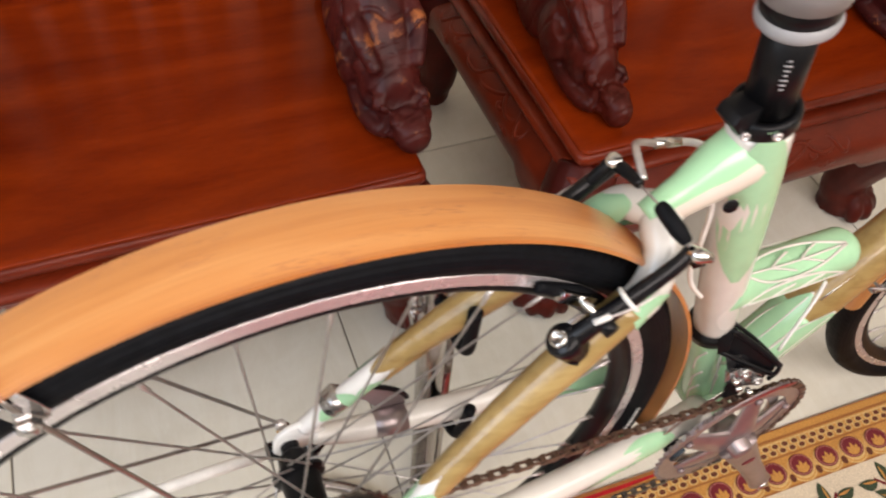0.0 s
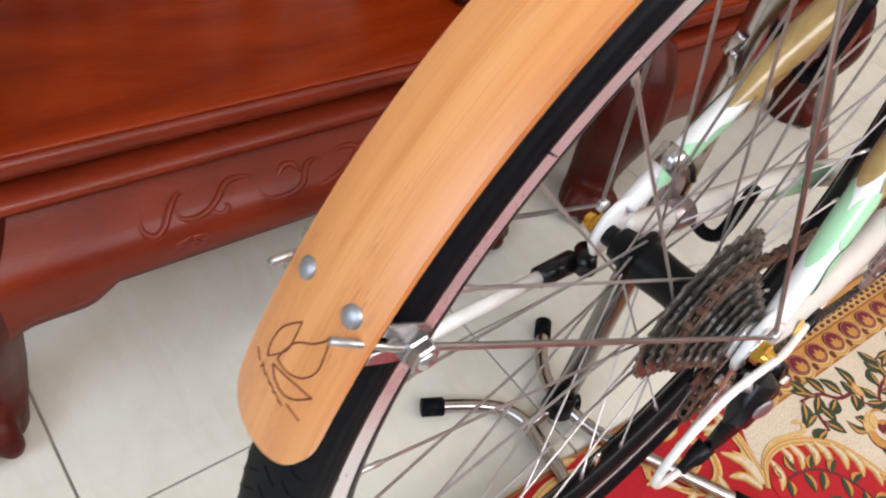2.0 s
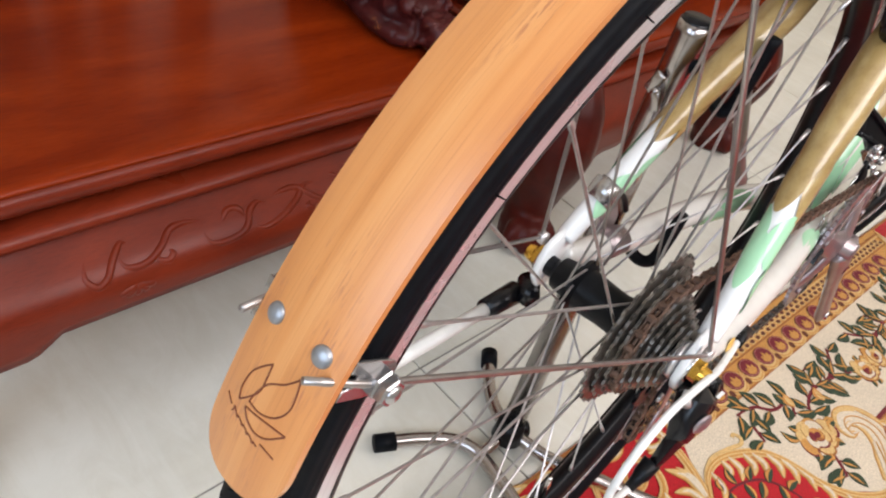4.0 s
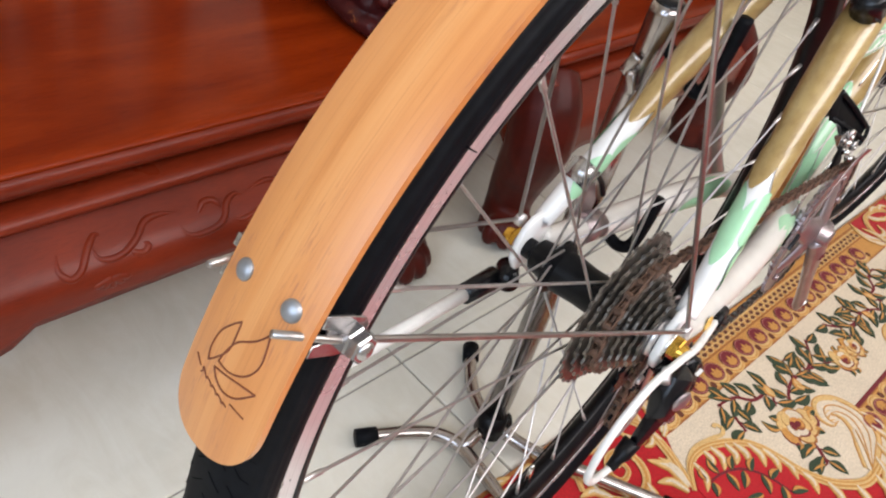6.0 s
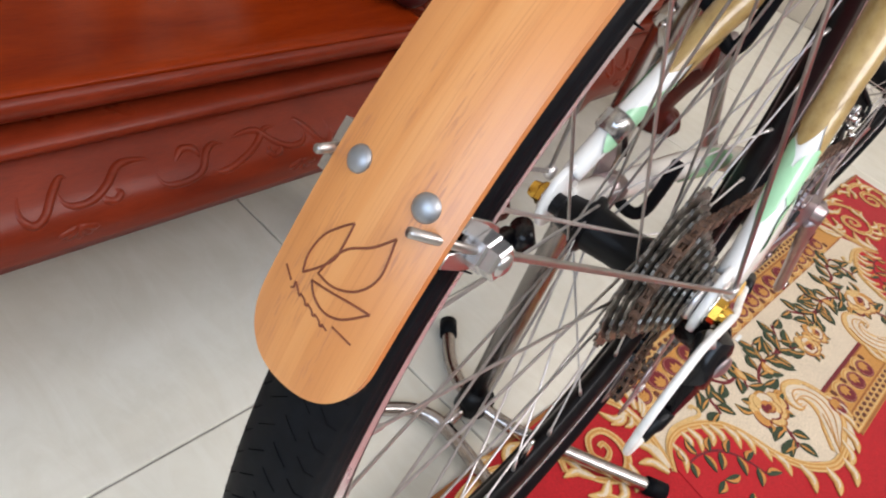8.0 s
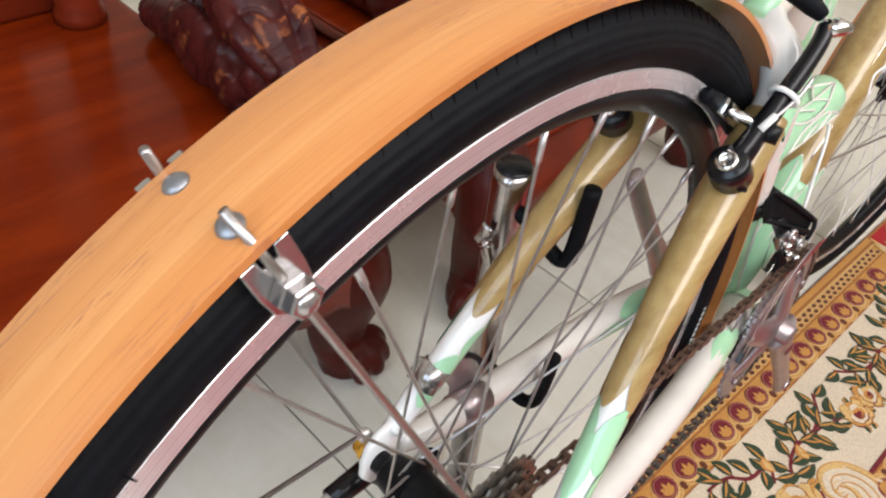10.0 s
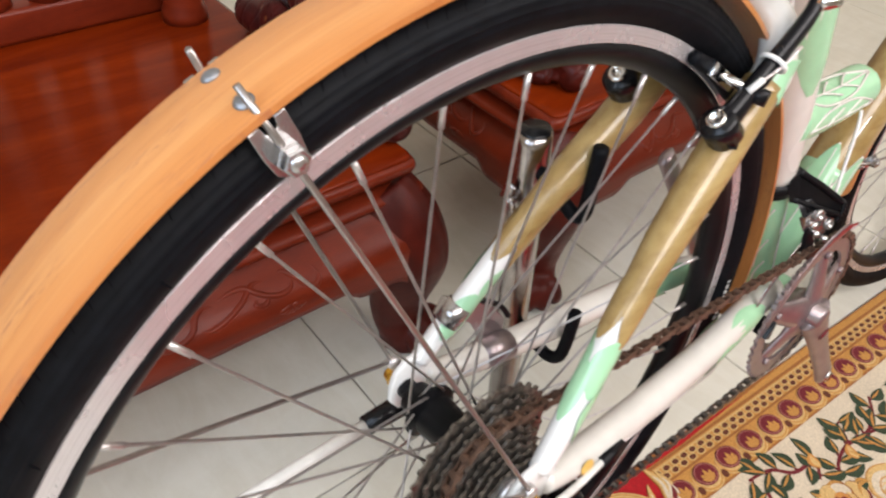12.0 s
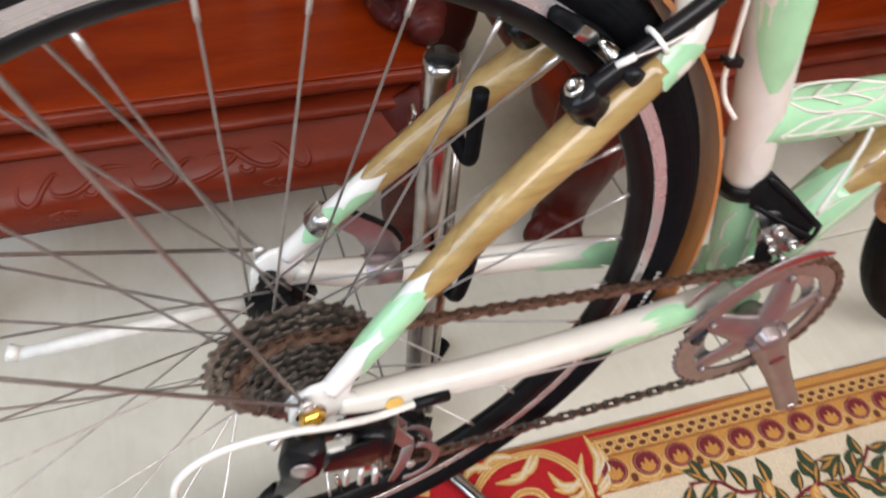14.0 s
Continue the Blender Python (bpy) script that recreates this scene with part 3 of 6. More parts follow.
def sprig(points, buds):
    """A wine-coloured stem with pairs of leaves."""
    strip_piece("stem", points, [0.004, 0.0055, 0.0035], W_WINE, H2)
    p = spline([(x, y, 0) for x, y in points], 5)
    side = 1
    for i in range(1, len(p) - 1, 2):
        d = p[i + 1] - p[i - 1]
        side = -side
        k = math.degrees(math.atan2(d.y, d.x)) + side * (52 + 16 * math.sin(i * 2.3))
        ln = 0.034 + 0.006 * math.sin(i * 1.7)
        lift = 0.00004 * i
        x, y = p[i].x + 0.005 * math.cos(radians(k)), p[i].y + 0.005 * math.sin(radians(k))
        flat_piece("leaf_stalk", [leaf_shape(p[i].x, p[i].y, 0.010, 0.003, k, 4)], W_WINE, H2 + 0.0002 + lift)
        flat_piece("sprig_leaf", [leaf_shape(x, y, ln, 0.0170, k, 8, 0.10 * side)], W_GREEN, H3 + lift)
        flat_piece("leaf_light", [half_leaf(x, y, ln * 0.78, 0.0085, k, 0.10 * side, -side)], W_ORANGE if i % 3 == 1 else W_GOLD, H4 + lift)
    for u, v in buds:
        flat_piece("bud", [leaf_shape(u, v, 0.026, 0.017, 70, 8)], W_ORANGE, H4)
        flat_piece("bud_petal", [leaf_shape(u + 0.003, v, 0.022, 0.009, 82, 8)], W_PALE, H4 + 0.0003)


for flip in (False, True):
    _mirrored[0] = flip
    rose(0.582, -0.198, 0.052, 0)
    rose(0.780 if flip else 0.800, -0.178 if flip else -0.184, 0.032 if flip else 0.037, 25)
    sprig([(0.585, -0.160), (0.606, -0.138), (0.565, -0.133), (0.538, -0.111), (0.499, -0.105)], [(0.600, -0.150)])
    sprig([(0.538, -0.112), (0.508, -0.129), (0.497, -0.157)], [])
    sprig([(0.615, -0.176), (0.630, -0.160), (0.662, -0.150), (0.693, -0.152), (0.732, -0.159), (0.770, -0.170)], [(0.660, -0.172)])
    sprig([(0.693, -0.152), (0.722, -0.152), (0.755, -0.138), (0.778, -0.118)], [])
    sprig([(0.672, -0.150), (0.682, -0.136), (0.690, -0.118)], [])
    sprig([(0.575, -0.230), (0.566, -0.248), (0.556, -0.262)], [])
_mirrored[0] = False


def scroll(points, widths, lobes, reach=0.036):
    """A gold acanthus scroll: a veined band with curling lobes along it. lobes: which sides carry them."""
    strip_piece("scroll_band", points, widths, W_PALE, H3)
    strip_piece("scroll_shade", points, [w * 0.55 for w in widths], W_GOLD, H4)
    strip_piece("scroll_vein", points, [w * 0.22 for w in widths], W_PALE, H4 + 0.0003)
    p = spline([(x, y, 0) for x, y in points], 4)
    for i in range(2, len(p) - 2, 2):
        d = p[i + 1] - p[i - 1]
        way = math.degrees(math.atan2(d.y, d.x))
        for s in lobes:
            ln = reach * (0.75 + 0.35 * math.sin(i * 1.9 + s))
            a = way + s * 36
            flat_piece("acanthus_leaf", [leaf_shape(p[i].x, p[i].y, ln, 0.017, a, 8, -0.22 * s)], W_PALE, H2 + 0.00008 * (i % 5))
            flat_piece("acanthus_vein", [leaf_shape(p[i].x, p[i].y, ln * 0.8, 0.0068, a, 6, -0.22 * s)], W_GOLD, H3 - 0.0002 + 0.00008 * (i % 5))


def plume(points, width, pale=True):
    """One acanthus frond: a tapering stroke with a lit middle and a shaded edge."""
    strip_piece("frond_edge", points, [width * 0.45, width, width * 0.85, 0.0012], W_GOLD, H3 - 0.0002)
    strip_piece("frond", points, [width * 0.34, width * 0.74, width * 0.58, 0.0008], W_PALE, H4 - 0.0002)
    if pale:
        strip_piece("frond_light", points[:-1] + [tuple((a + b) / 2 for a, b in zip(points[-2], points[-1]))], [width * 0.10, width * 0.36, width * 0.26, 0.0006], W_CREAM, H4 + 0.0004)


def sway(a, b, bow):
    """A bowed line from a to b."""
    return [a, ((a[0] + b[0]) / 2 - bow * (b[1] - a[1]), (a[1] + b[1]) / 2 + bow * (b[0] - a[0])), b]


for flip in (False, True):
    _mirrored[0] = flip
    # gold scrolls between the cream field and the crimson ends
    scroll([(0.338, -0.158), (0.357, -0.111), (0.363, -0.063), (0.344, -0.031), (0.313, -0.015), (0.262, -0.018), (0.228, -0.040), (0.205, -0.075)], [0.012, 0.015, 0.013, 0.010, 0.011, 0.007], (), 0.03)
    for a, b, bow, w in (((0.359, -0.070), (0.322, -0.044), 0.25, 0.013), ((0.361, -0.062), (0.321, -0.068), 0.22, 0.012), ((0.360, -0.078), (0.336, -0.082), 0.2, 0.010),
                         ((0.310, -0.016), (0.250, -0.042), 0.22, 0.013), ((0.318, -0.018), (0.273, -0.037), 0.2, 0.011), ((0.290, -0.016), (0.232, -0.024), -0.2, 0.012), ((0.255, -0.022), (0.206, -0.034), -0.25, 0.012),
                         ((0.335, -0.156), (0.321, -0.097), -0.2, 0.017), ((0.338, -0.156), (0.338, -0.104), -0.15, 0.015), ((0.340, -0.154), (0.352, -0.108), 0.12, 0.014), ((0.330, -0.160), (0.303, -0.126), -0.2, 0.014),
                         ((0.377, -0.075), (0.389, -0.007), -0.16, 0.014), ((0.380, -0.070), (0.400, -0.018), -0.2, 0.012), ((0.378, -0.082), (0.406, -0.034), -0.2, 0.012), ((0.374, -0.088), (0.402, -0.056), -0.2, 0.011), ((0.366, -0.090), (0.376, -0.030), 0.12, 0.012)):
        plume(sway(a, b, bow), w)
    whorl = [(0.275, -0.079), (0.285, -0.079), (0.283, -0.092), (0.265, -0.096), (0.258, -0.079), (0.275, -0.062), (0.300, -0.066), (0.308, -0.090), (0.294, -0.115), (0.261, -0.124), (0.235, -0.108), (0.221, -0.084)]
    strip_piece("gold_spiral", whorl, [0.007, 0.007, 0.008, 0.009, 0.012, 0.010, 0.006], W_PALE, H3, 5)
    strip_piece("spiral_vein", whorl, [0.002, 0.0025, 0.003, 0.004, 0.003], W_GOLD, H4, 5)
    for a, b, bow in (((0.262, -0.124), (0.226, -0.139), 0.25), ((0.245, -0.116), (0.203, -0.112), 0.25), ((0.232, -0.104), (0.196, -0.078), -0.2), ((0.290, -0.118), (0.262, -0.148), 0.2), ((0.224, -0.086), (0.208, -0.052), -0.2)):
        plume(sway(a, b, bow), 0.014)
    # arched scroll round the crimson lobe
    flat_piece("crimson_lobe", [[(0.345, -0.165), (0.368, -0.142), (0.398, -0.136), (0.432, -0.143), (0.468, -0.164), (0.486, -0.186), (0.495, -0.212), (0.502, -0.245), (0.520, -0.285), (0.420, -0.330), (0.330, -0.260)]], W_RED, H2)
    scroll([(0.338, -0.164), (0.365, -0.139), (0.397, -0.132), (0.432, -0.140), (0.470, -0.161), (0.489, -0.184), (0.499, -0.211), (0.508, -0.245), (0.535, -0.285), (0.580, -0.312), (0.630, -0.312)], [0.006, 0.011, 0.013, 0.013, 0.012, 0.014, 0.016, 0.012], (), 0.03)
    strip_piece("scroll_tail", [(0.367, -0.133), (0.397, -0.125), (0.434, -0.131), (0.457, -0.137), (0.467, -0.131), (0.463, -0.121), (0.456, -0.123)], [0.003, 0.006, 0.006, 0.005, 0.006], W_PALE, H3)
    for a, b, bow, w in (((0.375, -0.138), (0.352, -0.176), 0.2, 0.012), ((0.405, -0.136), (0.392, -0.160), 0.25, 0.012), ((0.420, -0.138), (0.404, -0.172), 0.25, 0.014), ((0.445, -0.148), (0.428, -0.178), 0.25, 0.014), ((0.458, -0.155), (0.446, -0.190), 0.22, 0.015), ((0.477, -0.168), (0.464, -0.206), 0.2, 0.015), ((0.489, -0.184), (0.476, -0.224), 0.2, 0.015), ((0.497, -0.205), (0.488, -0.246), 0.2, 0.015), ((0.506, -0.236), (0.492, -0.276), 0.2, 0.016), ((0.525, -0.272), (0.500, -0.312), 0.2, 0.016), ((0.560, -0.302), (0.530, -0.338), 0.2, 0.016), ((0.605, -0.314), (0.572, -0.350), 0.2, 0.016)):
        plume(sway(a, b, bow), w)
    strip_piece("lobe_stem", [(0.360, -0.170), (0.395, -0.172), (0.430, -0.186), (0.452, -0.215), (0.462, -0.255)], [0.003, 0.004, 0.003], W_WINE, H3 - 0.0003)
    for u, v, a, ln in ((0.366, -0.166, 60, 0.022), (0.372, -0.172, 230, 0.022), (0.392, -0.170, 75, 0.026), (0.402, -0.176, 250, 0.028), (0.414, -0.178, 30, 0.026), (0.428, -0.188, 215, 0.030), (0.436, -0.196, 20, 0.028), (0.446, -0.208, 235, 0.030), (0.452, -0.220, 0, 0.026), (0.456, -0.236, 220, 0.030), (0.460, -0.250, -30, 0.028), (0.420, -0.225, 160, 0.030), (0.410, -0.250, 200, 0.030), (0.390, -0.215, 190, 0.026)):
        flat_piece("lobe_leaf", [leaf_shape(u, v, ln, 0.0125, a, 8, 0.1)], W_GREEN, H4)
        flat_piece("leaf_light", [half_leaf(u, v, ln * 0.92, 0.012, a, 0.1, 1)], W_ORANGE, H5)
    # pale curling plumes that close the two borders
    COMMA = [(0.606, -0.306), (0.640, -0.290), (0.672, -0.272), (0.686, -0.244), (0.678, -0.218), (0.656, -0.206), (0.638, -0.216), (0.638, -0.230), (0.650, -0.233)]
    strip_piece("plume_edge", COMMA, [0.016, 0.040, 0.052, 0.052, 0.044, 0.034, 0.024, 0.014, 0.006], W_GOLD, H2)
    strip_piece("plume_body", COMMA, [0.012, 0.036, 0.048, 0.048, 0.040, 0.030, 0.020, 0.011, 0.004], W_PALE, H2 + 0.0004)
    for k, (shift, wide) in enumerate(((0.0, 0.017), (0.013, 0.010), (-0.012, 0.010), (0.021, 0.006))):
        line = []
        for i, (u, v) in enumerate(COMMA[:9 - 2 * k]):
            du, dv = COMMA[min(i + 1, 8)][0] - COMMA[max(i - 1, 0)][0], COMMA[min(i + 1, 8)][1] - COMMA[max(i - 1, 0)][1]
            ln = math.hypot(du, dv)
            fade = min(1.0, i / 2) * (1.0 if i < 6 else 0.4)
            line.append((u - shift * fade * dv / ln, v + shift * fade * du / ln))
        strip_piece("plume_light", line, [0.004, wide, wide * 1.15, wide, wide * 0.6, 0.002], W_CREAM, H3 + 0.0002 * k)
        strip_piece("plume_vein", [(u + 0.0035, v - 0.003) for u, v in line], [0.001, 0.0018, 0.0022, 0.0018, 0.001], W_GOLD, H4 + 0.0002 * k)
    for a, b, bow in (((0.640, -0.300), (0.600, -0.330), 0.2), ((0.668, -0.292), (0.640, -0.330), 0.2), ((0.694, -0.270), (0.684, -0.316), 0.2), ((0.706, -0.250), (0.704, -0.300), 0.2)):
        plume(sway(a, b, bow), 0.015)
    for cx, cy, r, a0, turns in ((0.205, -0.150, 0.034, 90, -520), (0.300, -0.235, 0.034, 10, 520), (0.10, -0.075, 0.034, 60, 500), (0.08, -0.19, 0.034, 200, -480)):
        pts = curl(cx, cy, 0.005, r, a0, a0 + turns, 15)
        strip_piece("gold_spiral", pts, [0.009, 0.008, 0.010, 0.013], W_PALE, H3, 4)
        strip_piece("spiral_vein", pts, [0.003, 0.0035, 0.0045], W_GOLD, H4, 4)
        x, y = pts[-1]
        a = a0 + turns + (90 if turns > 0 else -90)
        bend = 1 if turns > 0 else -1
        tail = [(x, y), (x + 0.04 * math.cos(radians(a)), y + 0.04 * math.sin(radians(a))), (x + 0.085 * math.cos(radians(a - 22 * bend)), y + 0.085 * math.sin(radians(a - 22 * bend)))]
        scroll(tail, [0.013, 0.014, 0.005], (-1, 1), 0.034)
_mirrored[0] = False
# gold leaves along the carpet's ends
for flip in (False, True):
    _mirrored[0] = flip
    scroll([(0.022, -0.150), (0.024, -0.090), (0.034, -0.045), (0.066, -0.022), (0.116, -0.018), (0.165, -0.034)], [0.008, 0.013, 0.014, 0.012, 0.006], (), 0.03)
    for a, b, bow in (((0.030, -0.055), (0.070, -0.058), 0.2), ((0.036, -0.044), (0.078, -0.040), 0.2), ((0.062, -0.024), (0.030, -0.010), 0.2), ((0.100, -0.018), (0.140, -0.006), 0.2), ((0.120, -0.020), (0.150, -0.046), -0.2), ((0.024, -0.090), (0.056, -0.106), 0.2), ((0.022, -0.120), (0.052, -0.144), 0.2), ((0.145, -0.026), (0.188, -0.014), 0.2)):
        plume(sway(a, b, bow), 0.014)
_mirrored[0] = False
# leaves on the crimson centre
rng = random.Random(5)
for i in range(34):
    u, v, a = rng.uniform(0.42, 1.22), rng.uniform(-0.75, -0.385), rng.uniform(0, 360)
    for k in (-1, 0, 1):
        flat_piece("centre_leaf", [leaf_shape(u, v, 0.05, 0.013, a + 35 * k, 6)], W_ORANGE, H2 + 0.0001 * k)

# ---- armchairs ----


def sheet(rows, thickness):
    """A curved board: rows of points, thickened along y."""
    bm = bmesh.new()
    front = [[bm.verts.new(p) for p in r] for r in rows]
    back = [[bm.verts.new((p[0], p[1] + thickness, p[2])) for p in r] for r in rows]
    for i in range(len(rows) - 1):
        for k in range(len(rows[0]) - 1):
            bm.faces.new((front[i][k], front[i][k + 1], front[i + 1][k + 1], front[i + 1][k]))
            bm.faces.new((back[i][k], back[i + 1][k], back[i + 1][k + 1], back[i][k + 1]))
    n, m = len(rows), len(rows[0])
    for k in range(m - 1):
        bm.faces.new((front[0][k], back[0][k], back[0][k + 1], front[0][k + 1]))
        bm.faces.new((front[n - 1][k], front[n - 1][k + 1], back[n - 1][k + 1], back[n - 1][k]))
    for i in range(n - 1):
        bm.faces.new((front[i][0], front[i + 1][0], back[i + 1][0], back[i][0]))
        bm.faces.new((front[i][m - 1], back[i][m - 1], back[i + 1][m - 1], front[i + 1][m - 1]))
    bmesh.ops.recalc_face_normals(bm, faces=bm.faces)
    return bm


def apron_y(z):
    """How far the bulging apron stands forward at that height."""
    t = min(1.0, max(0.0, (0.296 - z) / 0.058))
    return 0.012 - 0.058 * math.sin(t * math.pi / 2) ** 1.3


def apron_board(width):
    """A bellied apron with a cusped lower edge."""
    rows, nx, nz = [], 60, 10
    for i in range(nz + 1):
        row = []
        for k in range(nx + 1):
            x = -width / 2 + width * k / nx
            s = abs(x) / (width / 2)
            low = 0.214 - 0.020 * min(1.0, max(0.0, (s - 0.60) / 0.08)) - 0.045 * max(0.0, (s - 0.84) / 0.16) ** 1.5
            z = 0.298 + (low - 0.298) * i / nz
            row.append((x, apron_y(z), z))
        rows.append(row)
    return sheet(rows, 0.022)


def carve_line(points, radius, taper=0.35):
    """A raised line of carving on the apron, from (x, z) pairs."""
    p = [(q[0], apron_y(q[2]) + radius * 0.60, q[2]) for q in spline([(x, 0, z) for x, z in points], 6)]
    return tube(p, [radius * taper, radius, radius, radius, radius * taper], 8)


SCROLLS = (
    ((-0.164, 0.268), (-0.168, 0.258), (-0.160, 0.250), (-0.149, 0.254), (-0.139, 0.264), (-0.127, 0.272), (-0.121, 0.271)),
    ((-0.134, 0.267), (-0.130, 0.258), (-0.118, 0.255), (-0.104, 0.257), (-0.090, 0.263), (-0.076, 0.271), (-0.058, 0.272), (-0.043, 0.270)),
    ((-0.098, 0.260), (-0.096, 0.254), (-0.088, 0.252), (-0.082, 0.256), (-0.086, 0.259)),
    ((-0.046, 0.264), (-0.040, 0.254), (-0.026, 0.2505), (-0.008, 0.252), (0.004, 0.257), (0.012, 0.266), (0.024, 0.270), (0.034, 0.268)),
    ((-0.022, 0.265), (-0.012, 0.271), (0.000, 0.270), (0.004, 0.264)),
)


def apron_carving():
    """Running scrolls with curled ends and a small shell on either side: one mesh for each stroke."""
    out = []
    for s in (-1, 1):
        for stroke in SCROLLS:
            if s < 0 or stroke[0][0] < -0.09:
                out.append(carve_line([(-s * x, z) for x, z in stroke] if s > 0 else list(stroke), 0.0042))
        if s > 0:
            out.append(carve_line([(0.011, 0.256), (0.022, 0.251), (0.036, 0.252), (0.054, 0.257), (0.070, 0.263), (0.086, 0.271), (0.101, 0.271)], 0.0042))
        for k in range(5):
            a = radians(-62 + 31 * k)
            x0, z0 = s * 0.124, 0.240
            out.append(carve_line([(x0, z0), (x0 + 0.011 * math.sin(a), z0 - 0.006 * math.cos(a)), (x0 + 0.021 * math.sin(a), z0 - 0.015 * math.cos(a) + 0.002)], 0.0048, 0.6))
    return out


def cabriole_leg():
    """A heavy bowed leg with a scrolled paw; it bows to +x and -y."""
    path = spline([(-0.012, 0.034, 0.292), (0.006, 0.006, 0.245), (0.016, -0.008, 0.19), (0.010, 0.006, 0.12), (0.008, 0.012, 0.065), (0.018, 0.002, 0.030)], 6)
    bm = tube(path, [0.048, 0.058, 0.056, 0.047, 0.040, 0.042], 16)
    for a in (-62, -30, 0, 32):
        c, s = math.cos(radians(a - 45)), math.sin(radians(a - 45))
        toe = spline([(0.010 * c + 0.018, 0.010 * s, 0.046), (0.036 * c + 0.022, 0.036 * s, 0.042), (0.050 * c + 0.022, 0.050 * s, 0.021), (0.043 * c + 0.022, 0.043 * s, 0.007)], 4)
        tube(toe, [0.014, 0.017, 0.014, 0.007], 10, bm)
    tube([(0.018, 0.004, 0.034), (0.019, 0.003, 0.001)], [0.043, 0.041], 16, bm)
    return fused(bm, 0.0042, 2)


def lump(bm, at, size, turn=(0, 0, 0)):
    one = bmesh.new()
    bmesh.ops.create_icosphere(one, subdivisions=3, radius=1.0)
    bmesh.ops.transform(one, matrix=pose(*at, *turn) @ Matrix.Diagonal((*size, 1)), verts=one.verts)
    return join(bm, one)


def carved_arm():
    """A carved beast's head and neck that rests on the seat as an arm support."""
    bm = bmesh.new()
    lump(bm, (0.0, 0.040, 0.030), (0.033, 0.034, 0.029))
    lump(bm, (0.004, 0.002, 0.0265), (0.0275, 0.0265, 0.0265))
    lump(bm, (-0.004, 0.085, 0.052), (0.046, 0.055, 0.050), (20, 0, 0))
    for s in (-1, 1):
        lump(bm, (s * 0.030, 0.040, 0.056), (0.014, 0.018, 0.012))
        lump(bm, (s * 0.038, 0.100, 0.078), (0.016, 0.022, 0.020))
        lump(bm, (s * 0.018, 0.012, 0.044), (0.011, 0.014, 0.010))
        lump(bm, (s * 0.040, 0.150, 0.058), (0.024, 0.048, 0.046), (0, 0, 15 * s))
        lump(bm, (s * 0.034, 0.225, 0.060), (0.020, 0.060, 0.055))
        tube(spline([(s * 0.030, 0.060, 0.090), (s * 0.045, 0.105, 0.125), (s * 0.038, 0.150, 0.150), (s * 0.02, 0.165, 0.185)], 5), [0.010, 0.015, 0.012, 0.006], 10, bm)
        tube(spline([(s * 0.022, 0.015, 0.020), (s * 0.040, 0.045, 0.014), (s * 0.046, 0.090, 0.018), (s * 0.042, 0.14, 0.022)], 5), [0.007, 0.012, 0.013, 0.010], 10, bm)
    tube(spline([(0, 0.075, 0.050), (0, 0.130, 0.100), (0, 0.185, 0.165), (0, 0.23, 0.235), (0, 0.30, 0.262), (0, 0.44, 0.270)], 6), [0.042, 0.050, 0.046, 0.036, 0.032, 0.030], 14, bm)
    tube(spline([(0, 0.12, 0.03), (0, 0.22, 0.045), (0, 0.30, 0.04), (0, 0.40, 0.03)], 5), [0.040, 0.042, 0.036, 0.026], 12, bm)
    tube(spline([(0, 0.24, 0.05), (0, 0.27, 0.12), (0, 0.22, 0.17), (0, 0.25, 0.24)], 5), [0.028, 0.024, 0.022, 0.02], 12, bm)
    return bm


HOLLOWS = [((s * 0.034, 0.062, 0.050), 0.017, 0.014) for s in (-1, 1)] + [((s * 0.046, 0.120, 0.095), 0.024, 0.014) for s in (-1, 1)] + [((s * 0.020, 0.034, 0.062), 0.009, 0.007) for s in (-1, 1)]


def carved_arm_mesh():
    """The lumps fused into one skin and cut with shallow folds."""
    bm = fused(carved_arm(), 0.0034)
    for v in bm.verts:
        f = noise.noise(v.co * 34) * 0.5 + 0.5
        fold = abs(math.sin(v.co.y * 95 + v.co.z * 60 + 3 * noise.noise(v.co * 16)))
        v.co += v.normal * (0.0014 * f - 0.0030 * max(0.0, 0.24 - fold) / 0.24)
        for at, r, depth in HOLLOWS:
            d = (v.co - Vector(at)).length / r
            if d < 1:
                v.co -= v.normal * depth * (1 - d * d)
        if v.co.y < 0.06:
            v.co -= v.normal * 0.0055 * math.exp(-((v.co.y - 0.0215 - 0.3 * (v.co.z - 0.03)) / 0.0042) ** 2)
        v.co.z = max(v.co.z, 0.0)
    return bm


def moulded_slab(width, depth, z0, profile):
    """A slab whose edge follows a moulding: (out, height) pairs from the bottom up; its front lies at y = 0."""
    bm = bmesh.new()
    rings = []
    for out, h in profile:
        x, y0, y1, c = width / 2 + out, -out, depth + out, 0.012
        pts = [(-x + c, y0), (x - c, y0), (x - c * 0.3, y0 + c * 0.3), (x, y0 + c), (x, y1 - c), (x - c, y1), (-x + c, y1), (-x, y1 - c), (-x, y0 + c), (-x + c * 0.3, y0 + c * 0.3)]
        rings.append([bm.verts.new((a, b, z0 + h)) for a, b in pts])
    n = len(rings[0])
    for a, b in zip(rings, rings[1:]):
        for k in range(n):
            bm.faces.new((a[k], a[(k + 1) % n], b[(k + 1) % n], b[k]))
    bm.faces.new(rings[0][::-1])
    bm.faces.new(rings[-1])
    return sharp(bm, 40)


def turned_post():
    return spun([(0.0, 0.0), (0.036, 0.0), (0.036, 0.012), (0.031, 0.02), (0.034, 0.05), (0.034, 0.11), (0.027, 0.13), (0.034, 0.15), (0.030, 0.30), (0.024, 0.34), (0.030, 0.36), (0.0, 0.40)], 24, axis="z")


